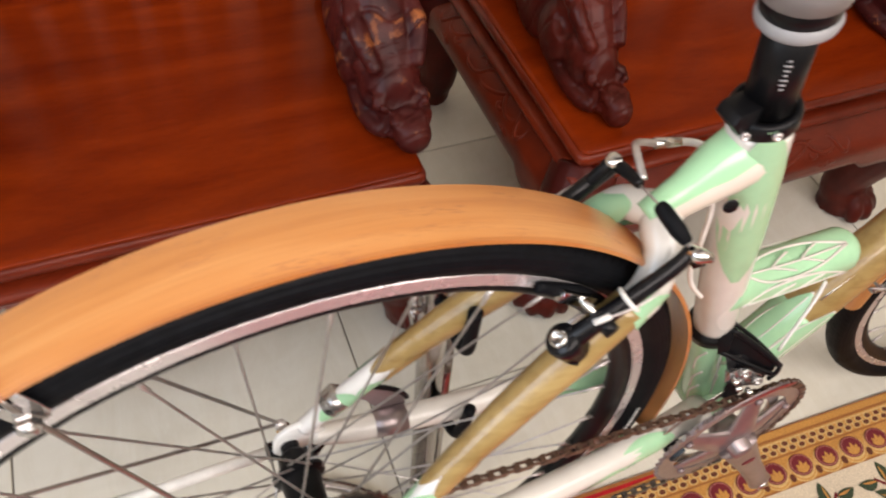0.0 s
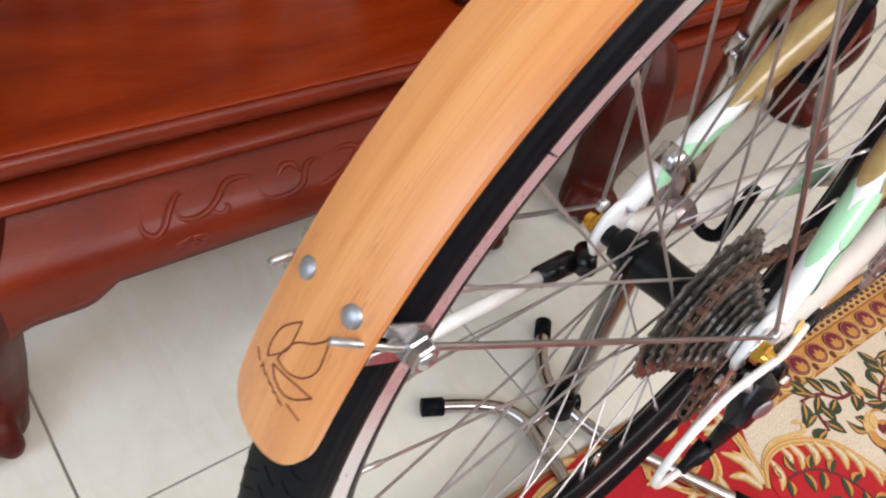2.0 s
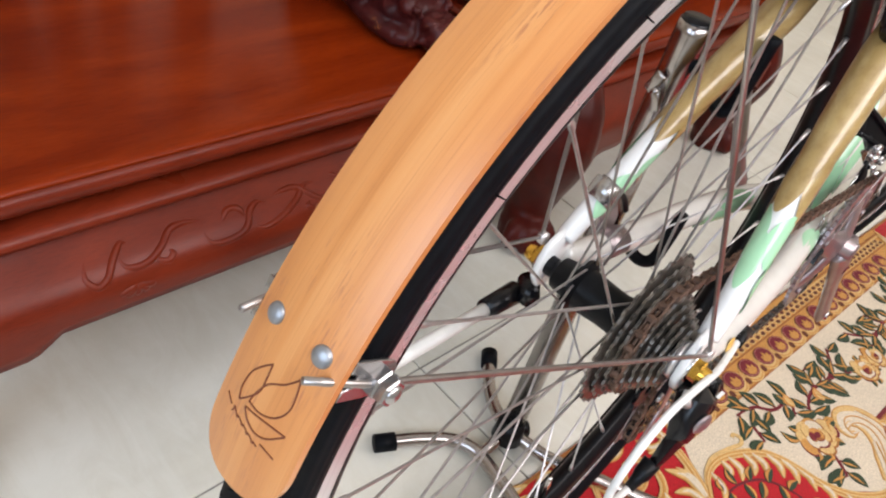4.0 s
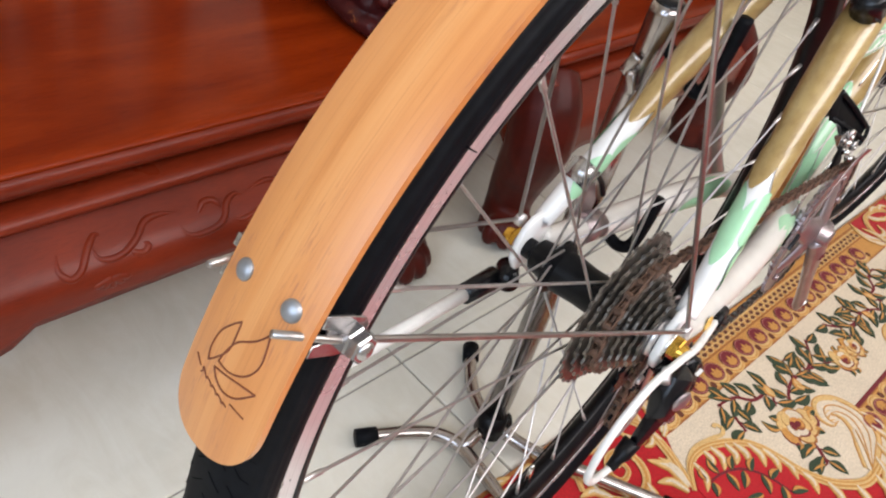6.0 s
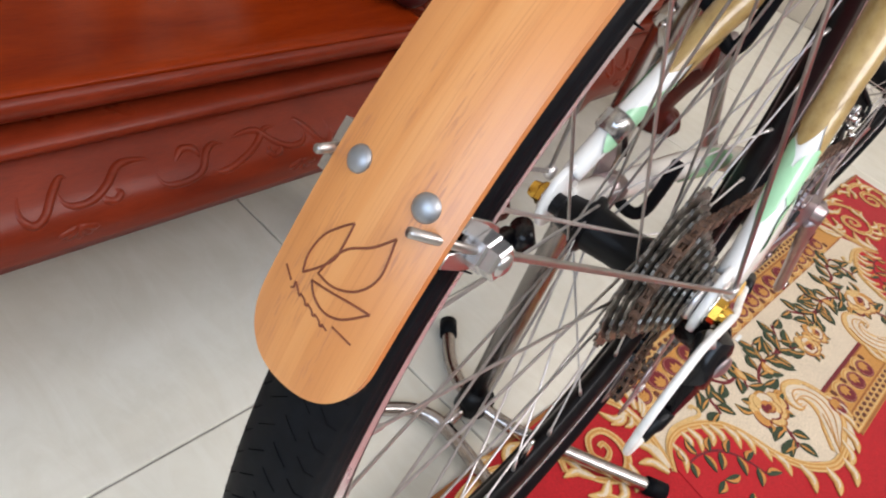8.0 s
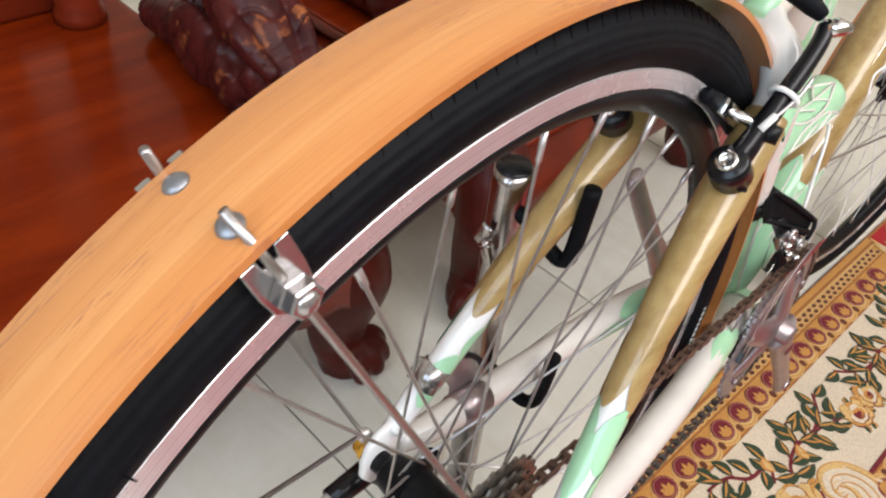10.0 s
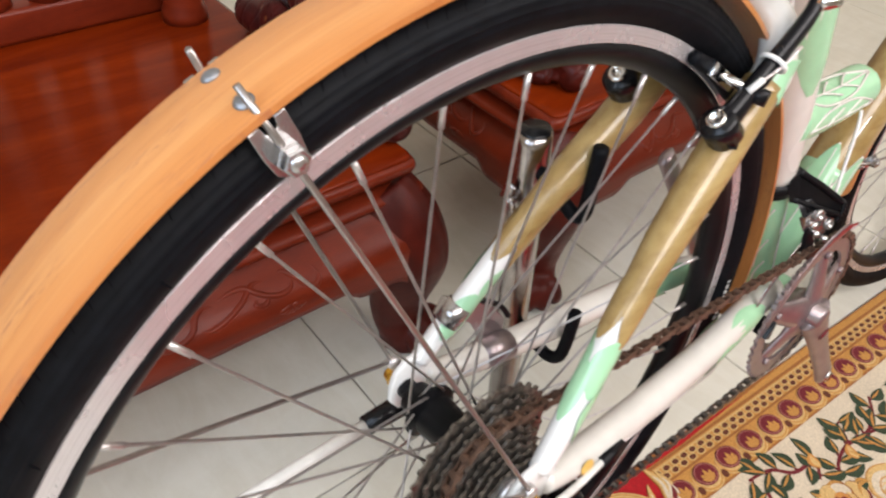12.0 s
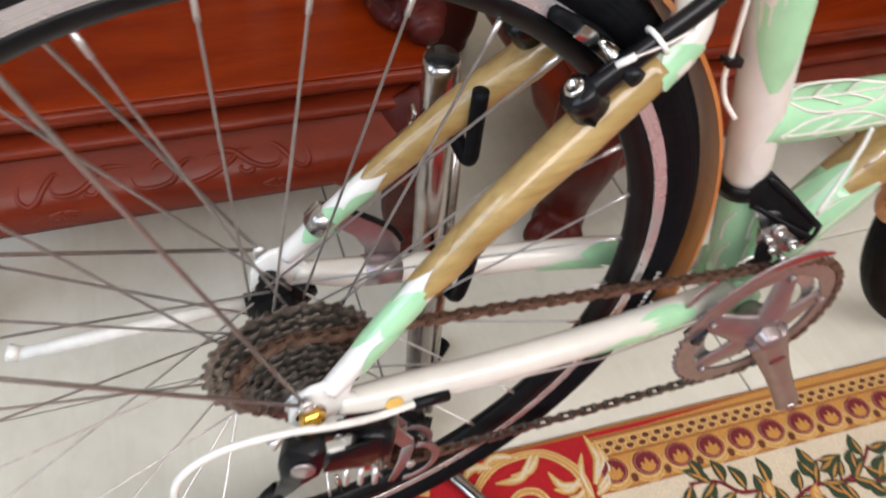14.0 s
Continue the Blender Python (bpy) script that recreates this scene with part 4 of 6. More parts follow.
def armchair(m, label):
    width, depth = 0.690, 0.62
    chair = thing("armchair", label, "armchair", m, "carved armchairs along the wall")
    part("seat", moulded_slab(width, depth, 0.3445, [(-0.004, 0.0), (-0.0045, 0.0025), (-0.008, 0.0048), (-0.013, 0.0061), (-0.020, 0.0065)]), WOOD, chair, "broad polished seat board")
    # The seat's front edge takes the darker wood, so its shade is coloured in.
    part("seat_edge", moulded_slab(width, depth, 0.319, [(-0.016, 0.0), (-0.006, 0.002), (-0.001, 0.007), (0.001, 0.013), (0.001, 0.018), (-0.001, 0.0225), (-0.0042, 0.0252)]), WOOD_SIDE, chair, "rounded seat edge, toned dark for shade")
    part("seat_frieze", moulded_slab(width, depth, 0.309, [(-0.022, 0.0), (-0.026, 0.004), (-0.026, 0.010)]), WOOD_SIDE, chair)
    part("seat_moulding", moulded_slab(width, depth, 0.291, [(0.000, 0.0), (0.008, 0.004), (0.009, 0.010), (0.002, 0.015), (-0.012, 0.018)]), WOOD_SIDE, chair)
    front = part("apron", apron_board(width - 0.03), WOOD_SIDE, chair, "bellied front apron with a cusped edge")
    for bm in apron_carving():
        part("carved_curl", bm, WOOD_SIDE, front)
    for s in (-1, 1):
        bm = apron_board(depth - 0.03)
        bmesh.ops.transform(bm, matrix=pose(s * (width / 2 - 0.024), depth / 2, 0, 0, 0, 90 * s), verts=bm.verts)
        side = part("apron", bm, WOOD_SIDE, chair)
        for bm in apron_carving():
            bmesh.ops.transform(bm, matrix=pose(s * (width / 2 - 0.024), depth / 2, 0, 0, 0, 90 * s), verts=bm.verts)
            part("carved_curl", bm, WOOD_SIDE, side)
    for sx in (-1, 1):
        for y, fy in ((0.0, 1), (depth - 0.065, -1)):
            bm = cabriole_leg()
            bmesh.ops.transform(bm, matrix=Matrix.Translation((sx * (width / 2 - 0.028), y + fy * 0.004, 0)) @ Matrix.Diagonal((sx, fy, 1, 1)), verts=bm.verts)
            bmesh.ops.recalc_face_normals(bm, faces=bm.faces)
            part("leg", bm, WOOD_LEG, chair)
    for sx in (-1, 1):
        bm = carved_arm_mesh()
        bmesh.ops.transform(bm, matrix=pose(sx * (width / 2 - 0.043) + (0.032 if sx > 0 else 0.028), 0.046, 0.3505) @ Matrix.Diagonal((0.92 if sx > 0 else 0.74, 1, 1, 1)), verts=bm.verts)
        part("arm", bm, WOOD_CARVED if sx > 0 else WOOD_LEG, chair, "dark carved beast-head arm")
    part("back_rail", block((width - 0.14, 0.060, 0.052), 0.008, pose(0, depth - 0.020, 0.377)), WOOD_SIDE, chair)
    part("back_rail", block((width - 0.04, 0.045, 0.07), 0.012, pose(0, depth - 0.020, 0.93)), WOOD_CARVED, chair)
    for x in (-0.262, -0.16, -0.08, 0.0, 0.08, 0.16, 0.262):
        big = abs(x) > 0.2
        bm = turned_post()
        bmesh.ops.transform(bm, matrix=pose(x, depth - (0.090 if big else 0.02), 0.350 if big else 0.402) @ Matrix.Diagonal((1 if big else 0.8, 1 if big else 0.8, 1.38 if big else 1.25, 1)), verts=bm.verts)
        part("back_post", bm, WOOD_SIDE, chair)
    return chair


armchair(pose(-0.055, 0.411, 0, 0, 0, -2.7), "red varnished carved wooden armchair on tiled floor")
armchair(pose(0.848, 0.334, 0, 0, 0, -2.3), "red carved wooden armchair standing beside its twin")

# ---- bicycle ----
BIKE = pose(0, 0, 0.4307, -2.62, -7.55, 0)
bike = thing("bicycle", "cream and mint bicycle with bamboo stays and mudguards on a stand", "bicycle", BIKE)
RIM_R = 0.3170


def wheel(name, m, label, phase, half_hub, dish, off=0.0, fat=1.0):
    """A spoked wheel in its own x and z, turning about y. The rim, off by a little from the hub's middle, carries tyre, hub and spokes."""
    def ring(half):
        return [(r, y + off) for r, y in half] + [(r, off - y) for r, y in half[::-1]]
    rim = part(name, spun(ring([(0.2905, 0.0015), (0.2915, 0.0035), (0.298, 0.0098), (0.3060, 0.0124)]), 96, closed=True), BLACK, bike, label)
    rim.matrix_basis = m
    part("brake_track", sharp(spun(ring([(0.3062, 0.0122), (0.3068, 0.0130), (0.3165, 0.0130), (RIM_R, 0.0124)]), 128, closed=True), 25), ALLOY, rim, "machined pale rim side")
    curve = []
    for k in range(65):
        g = -128 + 4 * k
        rib = 0.0006 if abs(g) in (64, 80, 92) else 0.0
        a = math.radians(g)
        curve.append((0.3318 + (0.0174 - rib) * math.cos(a), off + (0.0200 - rib) * math.sin(a)))
    part("tyre", spun([(0.3160, off - 0.0118), (0.3172, off - 0.0128), *curve, (0.3172, off + 0.0128), (0.3160, off + 0.0118)], 160), RUBBER, rim, "black road tyre")
    groove = bmesh.new()
    for i in range(200):
        for q in (-1, 1):
            a = radians(1.8 * i + (0.9 if q > 0 else 0))
            e = [(0.3322 + 0.01712 * math.cos(radians(w)), 0.01990 * math.sin(radians(w))) for w in (30, 42, 54)]
            tube([(r * math.cos(a + 0.010 * (k - abs(k - 1) * 0.5)), off + q * y, r * math.sin(a + 0.010 * (k - abs(k - 1) * 0.5))) for k, (r, y) in enumerate(e)], [0.0002, 0.0004, 0.0002], 4, groove, cap=False)
    for i in range(180):
        for q in (-1, 1):
            a = radians(2.0 * i + (1.0 if q > 0 else 0))
            e = [(0.3322 + 0.01710 * math.cos(radians(w)), 0.01990 * math.sin(radians(w))) for w in (3, 13, 23)]
            tube([(r * math.cos(a + 0.009 * k), off + q * y, r * math.sin(a + 0.009 * k)) for k, (r, y) in enumerate(e)], [0.0002, 0.0003, 0.0002], 3, groove, cap=False)
    tagged(part("tread_pattern", groove, TREAD, rim), kind="stuff")
    hub = spun([(0.0, -half_hub), (0.0085, -half_hub), (0.0085, -half_hub + 0.012), (0.020, -dish[0] - 0.003), (0.0235, -dish[0] - 0.0015), (0.0235, -dish[0] + 0.0015), (0.018, -dish[0] + 0.005), (0.0165, -0.004), (0.0165, 0.006), (0.018, dish[1] - 0.005), (0.0235, dish[1] - 0.0015), (0.0235, dish[1] + 0.0015), (0.016, dish[1] + 0.004), (0.0135, half_hub - 0.012), (0.0085, half_hub - 0.008), (0.0085, half_hub), (0.0, half_hub)], 40)
    bmesh.ops.transform(hub, matrix=Matrix.Diagonal((fat, 1, fat, 1)), verts=hub.verts)
    part("hub", sharp(hub, 40), BLACK, rim, "black hub shell")
    meshes = {}
    for i in range(32):
        side = 1 if i % 2 else -1
        lead = 1 if (i // 2) % 2 else -1
        key = (side, lead)
        if key not in meshes:
            y = dish[1] if side > 0 else -dish[0]
            yo = y + 0.0022 * lead * side
            b = radians(62 * lead)
            h = Vector((0.021 * math.cos(b), yo, 0.021 * math.sin(b)))
            n = Vector((0.292, off + 0.0008 * side, 0.0))
            bm = tube([h, h.lerp(n, 0.94), h.lerp(n, 0.941), n], [0.00105, 0.00105, 0.0018, 0.0020], 6)
            me = bpy.data.meshes.new("spoke")
            bm.to_mesh(me)
            bm.free()
            me.shade_smooth()
            me.materials.append(STEEL)
            meshes[key] = me
        link_part("spoke", meshes[key], rim, "" if i else "thin plain steel spoke", pose(0, 0, 0, 0, -(phase + 11.25 * i), 0))
    return rim


rear = wheel("rear_wheel", Matrix.Identity(4), "rear wheel with a deep black rim", 8.7, 0.064, (0.018, 0.033), -0.004)
FRONT = (1.050, -0.004, -0.2052)
front = wheel("front_wheel", pose(*FRONT, 0, 0, -7.5), "front wheel with a deep black rim", 4.0, 0.050, (0.034, 0.034), fat=1.35)
part("valve_stem", tube([(0.0, -0.004, -0.292), (0.0, -0.004, -0.262), (0.0, -0.004, -0.250)], [0.003, 0.003, 0.0022], 10), CHROME, rear)
for a in (146.5, 131.0, 116.0):
    c, q = math.cos(radians(a)), math.sin(radians(a))
    part("tyre_whisker", tube([(0.3300 * c, -0.0233, 0.3300 * q), (0.3275 * c + 0.001, -0.0268, 0.3275 * q)], [0.0006, 0.0003], 6), TREAD, rear, "short rubber moulding hair")
# tyre lettering as plain bars
bars = bmesh.new()
for k in range(8):
    a = radians(-9.5 - 1.15 * k)
    block((0.0045, 0.0006, 0.0025 + 0.0012 * ((k * 5) % 3)), 0, Matrix.Translation((0.3270 * math.cos(a), -0.0236, 0.3270 * math.sin(a))) @ pose(0, 0, 0, 0, math.degrees(-a), 0), bars)
part("tyre_mark", bars, DECAL, rear, "plain pale bars on the tyre wall")

def dome(at, way, radius, height, bm=None):
    prof = [(0.0, height)] + [(radius * math.sin(a), height * math.cos(a)) for a in np.linspace(0.2, math.pi / 2, 6)] + [(radius, 0.0), (0.0, 0.0)]
    one = spun(prof, 24, axis="z")
    bmesh.ops.transform(one, matrix=aim(at, Vector(at) + Vector(way)), verts=one.verts)
    return one if bm is None else join(bm, one)


# ---- frame ----
BB = Vector((0.431, 0.0, -0.148))


def stripe_tube(name, points, radii, material, label="", seg=20, flat=1.0):
    return part(name, tube(spline(points, 6), radii, seg, flat=flat), material, bike, label)


stripe_tube("seat_tube", [(0.3685, 0, 0.295), (0.3785, 0, 0.222), (0.3935, 0, 0.118), (0.4095, 0, 0.010)], [0.0215, 0.0222, 0.0210, 0.0192], CREAM, "cream tube with mint leaf panels")
stripe_tube("lower_seat_tube", [(0.4088, 0, 0.014), (0.418, 0, -0.065), (0.429, 0, -0.140)], 0.0178, MINT, "mint patterned tube")
part("bottom_bracket", spun([(0.0, -0.036), (0.018, -0.036), (0.0215, -0.034), (0.0215, 0.034), (0.018, 0.036), (0.0, 0.036)], 32, centre=BB), MINT, bike)


def stay(s):
    """Seat stay and chain stay of one side; s is -1 on the drive side."""
    top = [(0.2625, s * 0.0375, 0.1985), (0.2145, s * 0.0405, 0.1645), (0.157, s * 0.0475, 0.1280), (0.100, s * 0.0550, 0.0865)]
    part("seat_stay", tube(spline(top, 6), [0.0140, 0.0158, 0.0140, 0.0090], 20), BAMBOO_STAY, bike, "lacquered bamboo stay")
    part("stay_tip", tube(spline([(0.112, s * 0.0535, 0.0955), (0.072, s * 0.0585, 0.0625), (0.040, s * 0.0635, 0.0350), (0.018, s * 0.066, 0.016)], 6), [0.0102, 0.0098, 0.0090, 0.0080], 18), WHITE, bike, "white stay end with mint leaves")
    arm = [(0.2569, s * 0.0380, 0.1922), (0.2722, s * 0.0370, 0.2021), (0.2841, s * 0.0325 + 0.001, 0.2137), (0.2930, s * 0.024 + 0.002, 0.2254), (0.2973, s * 0.010 + 0.001, 0.2338), (0.3085, 0.0, 0.2374)]
    part("wishbone_arm", tube(spline(arm, 6), [0.0140, 0.0136, 0.0132, 0.0130, 0.0132, 0.0136], 18), CREAM, bike, "cream curved arm round the mudguard")
    low = [(0.022, s * 0.066, -0.006), (0.060, s * 0.0625, -0.022), (0.150, s * 0.0575, -0.050), (0.260, s * 0.050, -0.078), (0.340, s * 0.040, -0.100), (0.408, s * 0.028, -0.125)]
    part("chain_stay", tube(spline(low, 6), [0.0085, 0.0125, 0.0135, 0.0140, 0.0145, 0.016], 18), CREAM, bike, "cream chain stay with mint leaf")
    drop = plate([(-0.016, -0.006), (-0.012, 0.010), (-0.006, 0.020), (0.006, 0.026), (0.030, 0.026), (0.034, 0.014), (0.030, 0.004), (0.038, -0.004), (0.034, -0.016), (0.012, -0.016), (0.004, -0.024), (-0.010, -0.020)], 0.006, Matrix.Translation((0.0, s * 0.066, 0.0)) @ pose(0, 0, 0, 90, 0, 0), 0.0012)
    part("dropout", drop, WHITE, bike)


stay(-1)
stay(1)
stripe_tube("wishbone_stem", [(0.2915, 0, 0.237), (0.321, 0, 0.247), (0.348, 0, 0.260), (0.368, 0, 0.268)], [0.0125, 0.0175, 0.0240, 0.0265], BANDED, "cream stem with mint bands at the seat tube", flat=0.82)
stripe_tube("top_tube_stub", [(0.398, 0, 0.080), (0.450, 0, 0.067), (0.500, 0, 0.058), (0.540, 0, 0.052), (0.553, 0, 0.050)], [0.0225, 0.0228, 0.0228, 0.0220, 0.0110], MINT, "mint lug with cream leaf veins")
stripe_tube("down_tube", [(0.478, 0, -0.106), (0.540, 0, -0.045), (0.606, 0, 0.020), (0.688, 0, 0.096), (0.786, 0, 0.182), (0.862, 0, 0.245)], [0.0250, 0.0262, 0.0245, 0.0232, 0.0235, 0.0250], BAMBOO_STAY, "thick lacquered bamboo down tube", 28)
stripe_tube("lower_lug", [(0.428, 0, -0.141), (0.470, 0, -0.109), (0.535, 0, -0.050)], [0.0205, 0.0255, 0.0268], MINT, "mint lug with cream leaf outlines")
part("head_tube", tube([(0.835, 0, 0.300), (0.868, 0, 0.190)], 0.024, 24), CREAM, bike)


def on_tube(a, b, radius, along, angle, lift=0.0004):
    """A place on the skin of a straight tube from a to b, with its outward way."""
    a, b = Vector(a), Vector(b)
    d = (b - a).normalized()
    u = (Vector((0, -1, 0)) - d * d.y * -1).normalized()
    u = (u - d * u.dot(d)).normalized()
    v = d.cross(u)
    out = u * math.cos(radians(angle)) + v * math.sin(radians(angle))
    return a + d * along + out * (radius + lift), out


def leaf_panel(name, a, b, radius, along0, along1, angle, spread, material, label="", lift=0.0005, n=12):
    """A leaf painted on a tube: a curved patch from along0 to along1, spread degrees to each side."""
    bm = bmesh.new()
    rows = []
    for i in range(n + 1):
        t = i / n
        w = spread * math.sin(math.pi * min(1.0, t * 0.96 + 0.02)) ** 0.75
        rad = radius if isinstance(radius, (int, float)) else radius[0] + (radius[1] - radius[0]) * t
        row = []
        for k in range(9):
            p, _ = on_tube(a, b, rad, along0 + (along1 - along0) * t, angle + w * (k / 4 - 1), lift)
            row.append(bm.verts.new(p))
        rows.append(row)
    for r0, r1 in zip(rows, rows[1:]):
        for k in range(8):
            bm.faces.new((r0[k], r0[k + 1], r1[k + 1], r1[k]))
    return part(name, bm, material, bike, label)


def vein(a, b, radius, pts, width, material, name="leaf_vein", lift=0.0004):
    """A painted line on a tube through (along, angle) pairs."""
    q = [on_tube(a, b, radius, s, g, lift - width * 0.45)[0] for s, g in pts]
    return part(name, tube(spline(q, 5), width, 6), material, bike)


ST_A, ST_B = (0.3690, 0, 0.290), (0.4092, 0, 0.012)
for s0, s1, g, w in ((-0.018, 0.168, 22, 66), (0.03, 0.10, 220, 40)):
    leaf_panel("mint_leaf", ST_A, ST_B, (0.0222, 0.0213), s0, s1, g, w, MINT, "mint leaf panel")
for g, w in ((-90, 55), (90, 55)):
    leaf_panel("mint_leaf", (0.2841, 0.0335, 0.2137), (0.2973, 0.011, 0.2338), (0.0132, 0.0132), -0.012, 0.034, g, w, MINT, "mint leaf panel", 0.0012)
TT_A, TT_B = (0.398, 0, 0.080), (0.540, 0, 0.052)
for g in (-70, 10, 90, 170):
    vein(TT_A, TT_B, 0.0228, [(0.016, g), (0.07, g + 4), (0.128, g)], 0.0011, CREAM)
    for w in (-1, 1):
        vein(TT_A, TT_B, 0.0228, [(0.010, g), (0.038, g + 33 * w), (0.088, g + 34 * w), (0.132, g + 2 * w)], 0.0013, CREAM, "leaf_outline")
        for s in (0.04, 0.075):
            vein(TT_A, TT_B, 0.0228, [(s, g + 3), (s + 0.012, g + 12 * w), (s + 0.026, g + 24 * w)], 0.0011, CREAM)
DL_A, DL_B = (0.472, 0, -0.110), (0.562, 0, -0.023)
for g in (-10, 60, -80):
    leaf_panel("mint_leaf", DL_A, DL_B, (0.0262, 0.0266), -0.01, 0.110, g, 34, MINT, "mint leaf panel", 0.0012)
    vein(DL_A, DL_B, 0.0266, [(-0.005, g), (0.05, g + 3), (0.105, g)], 0.0011, CREAM, lift=0.001)
    for w in (-1, 1):
        vein(DL_A, DL_B, 0.0264, [(-0.008, g), (0.03, g + 33 * w), (0.07, g + 32 * w), (0.112, g)], 0.0012, CREAM, "leaf_outline", 0.001)
LS_A, LS_B = (0.407, 0, 0.014), (0.428, 0, -0.135)
for s in (0.03, 0.075, 0.11):
    for g in (-40, 40, 120):
        vein(LS_A, LS_B, 0.0181, [(s, g), (s + 0.02, g + 25), (s + 0.045, g + 30)], 0.0011, CREAM)
for s in (-1, 1):
    a, b = (0.108, s * 0.0540, 0.0925), (0.030, s * 0.0648, 0.0265)
    for s0, s1, g, w in ((0.014, 0.058, 30, 62), (0.046, 0.092, -30, 60), (0.012, 0.055, 160, 60), (0.034, 0.08, 100, 40)):
        leaf_panel("mint_leaf", a, b, (0.0102, 0.0094), s0, s1, g * (-s), w, MINT, "mint leaf panel", 0.0010)
    a, b = (0.135, s * 0.0504, 0.1125), (0.072, s * 0.0585, 0.0625)
    for g in (20, 110, 200, 290):
        leaf_panel("stay_point", a, b, (0.0112, 0.0098), 0.0, 0.052, g * (-s), 46, BAMBOO_STAY, "pointed bamboo tongue", 0.0018)
    a, b = (0.235, s * 0.0517, -0.072), (0.345, s * 0.0395, -0.1015)
    for s0, s1, g in ((0.0, 0.075, 30), (0.045, 0.12, -40), (0.02, 0.10, 130)):
        leaf_panel("mint_leaf", a, b, (0.0143, 0.0152), s0, s1, g, 52, MINT, "mint leaf panel", 0.0009)
    a, b = (0.2589, s * 0.0380, 0.1933), (0.2841, s * 0.0340, 0.2137)
    leaf_panel("mint_leaf", a, b, (0.0139, 0.0134), -0.004, 0.030, -15 * s, 75, MINT, "mint leaf panel", 0.0009)
# maker's script on the down tube, drawn as a plain looping line
DT_A, DT_B = (0.566, 0, -0.019), (0.766, 0, 0.165)
script = [(0.060 + 0.0075 * k + (0.010, 0.0, -0.010, 0.0)[k % 4], 0 + (0, 22, 0, -18)[k % 4] * (1.7 if k < 4 else 1)) for k in range(25)]
vein(DT_A, DT_B, 0.0243, script, 0.0024, DECAL, "script_mark")
vein(DT_A, DT_B, 0.0243, [(-0.02, -58), (0.06, -52), (0.16, -50), (0.23, -50)], 0.0016, CHROME, "pale_line")

part("stem_plug", dome((0.3480, -0.0185, 0.2380), (-0.35, -1, 0.25), 0.0058, 0.0012), PLASTIC, bike, "small black rubber plug")

# seat post and clamp
part("seat_clamp", spun([(0.0205, 0.0), (0.0220, 0.001), (0.0230, 0.003), (0.0230, 0.012), (0.0218, 0.015), (0.0175, 0.0155)], 40, axis="z", closed=True), BLACK, bike, "slim black seat clamp").matrix_basis = aim((0.3687, 0, 0.2955), (0.3637, 0, 0.3330))
part("clamp_wedge", hull([(x, y + q * 0.0095, z) for x, y, z in ((0.3535, 0, 0.2950), (0.3445, -0.002, 0.2970), (0.3320, -0.002, 0.3140), (0.3370, -0.002, 0.3200), (0.3555, 0, 0.3190)) for q in (-1, 1)], 0.0016), BLACK, bike, "black clamp wedge")
for at, way in (((0.3440, -0.0120, 0.3020), (-0.5, -1, 0.2)), ((0.3605, -0.0218, 0.3030), (-0.35, -1, 0.1))):
    part("clamp_screw", screw(at, way, 0.0032, 0.0024), STEEL, bike)
POST_A, POST_B = (0.3690, 0, 0.3010), (0.3645, 0, 0.3850)
part("seat_post", tube([POST_A, POST_B], 0.0160, 28), BLACK, bike, "black seat post with a pale mark")
for k in range(7):
    at, out = on_tube(POST_A, POST_B, 0.0160, 0.034 + 0.0036 * k, -34, 0.0)
    part("post_mark", block((0.0026 + 0.0010 * (k % 3), 0.0004, 0.0013), 0, aim(at, at + out) @ pose(0, 0, 0, 90, 0, 0)), SADDLE, bike, "" if k else "plain pale bar")
collar = spun([(0.0160, 0.0), (0.0205, 0.0012), (0.0232, 0.004), (0.0240, 0.008), (0.0228, 0.012), (0.020, 0.0135), (0.0160, 0.013)], 40, axis="z", closed=True)
part("spring_collar", collar, SADDLE, bike, "pale grey plastic collar").matrix_basis = aim((0.3658, 0, 0.3700), (0.3590, 0, 0.4800))
part("post_boot", tube([(0.3650, 0, 0.3790), (0.3638, 0, 0.3990)], [0.0225, 0.0225], 28), BLACK, bike)
sad = bmesh.new()
path = spline([(0.2305, 0, 0.4880), (0.2755, 0, 0.4830), (0.3455, 0, 0.4750), (0.4155, 0, 0.480), (0.4855, 0, 0.482), (0.5005, 0, 0.477)], 6)
tube(path, [0.035, 0.078, 0.070, 0.040, 0.024, 0.010], 24, sad, side=(0, 1, 0))
for v in sad.verts:
    v.co.z = 0.478 + (v.co.z - 0.478) * 0.42
part("saddle", sad, SADDLE, bike, "grey vinyl saddle")
part("post_head", tube([(0.3640, 0, 0.3930), (0.3625, 0, 0.4150), (0.3590, 0, 0.4530)], [0.025, 0.031, 0.037], 20), SADDLE, bike, "grey moulded post head")

# ---- mudguards ----


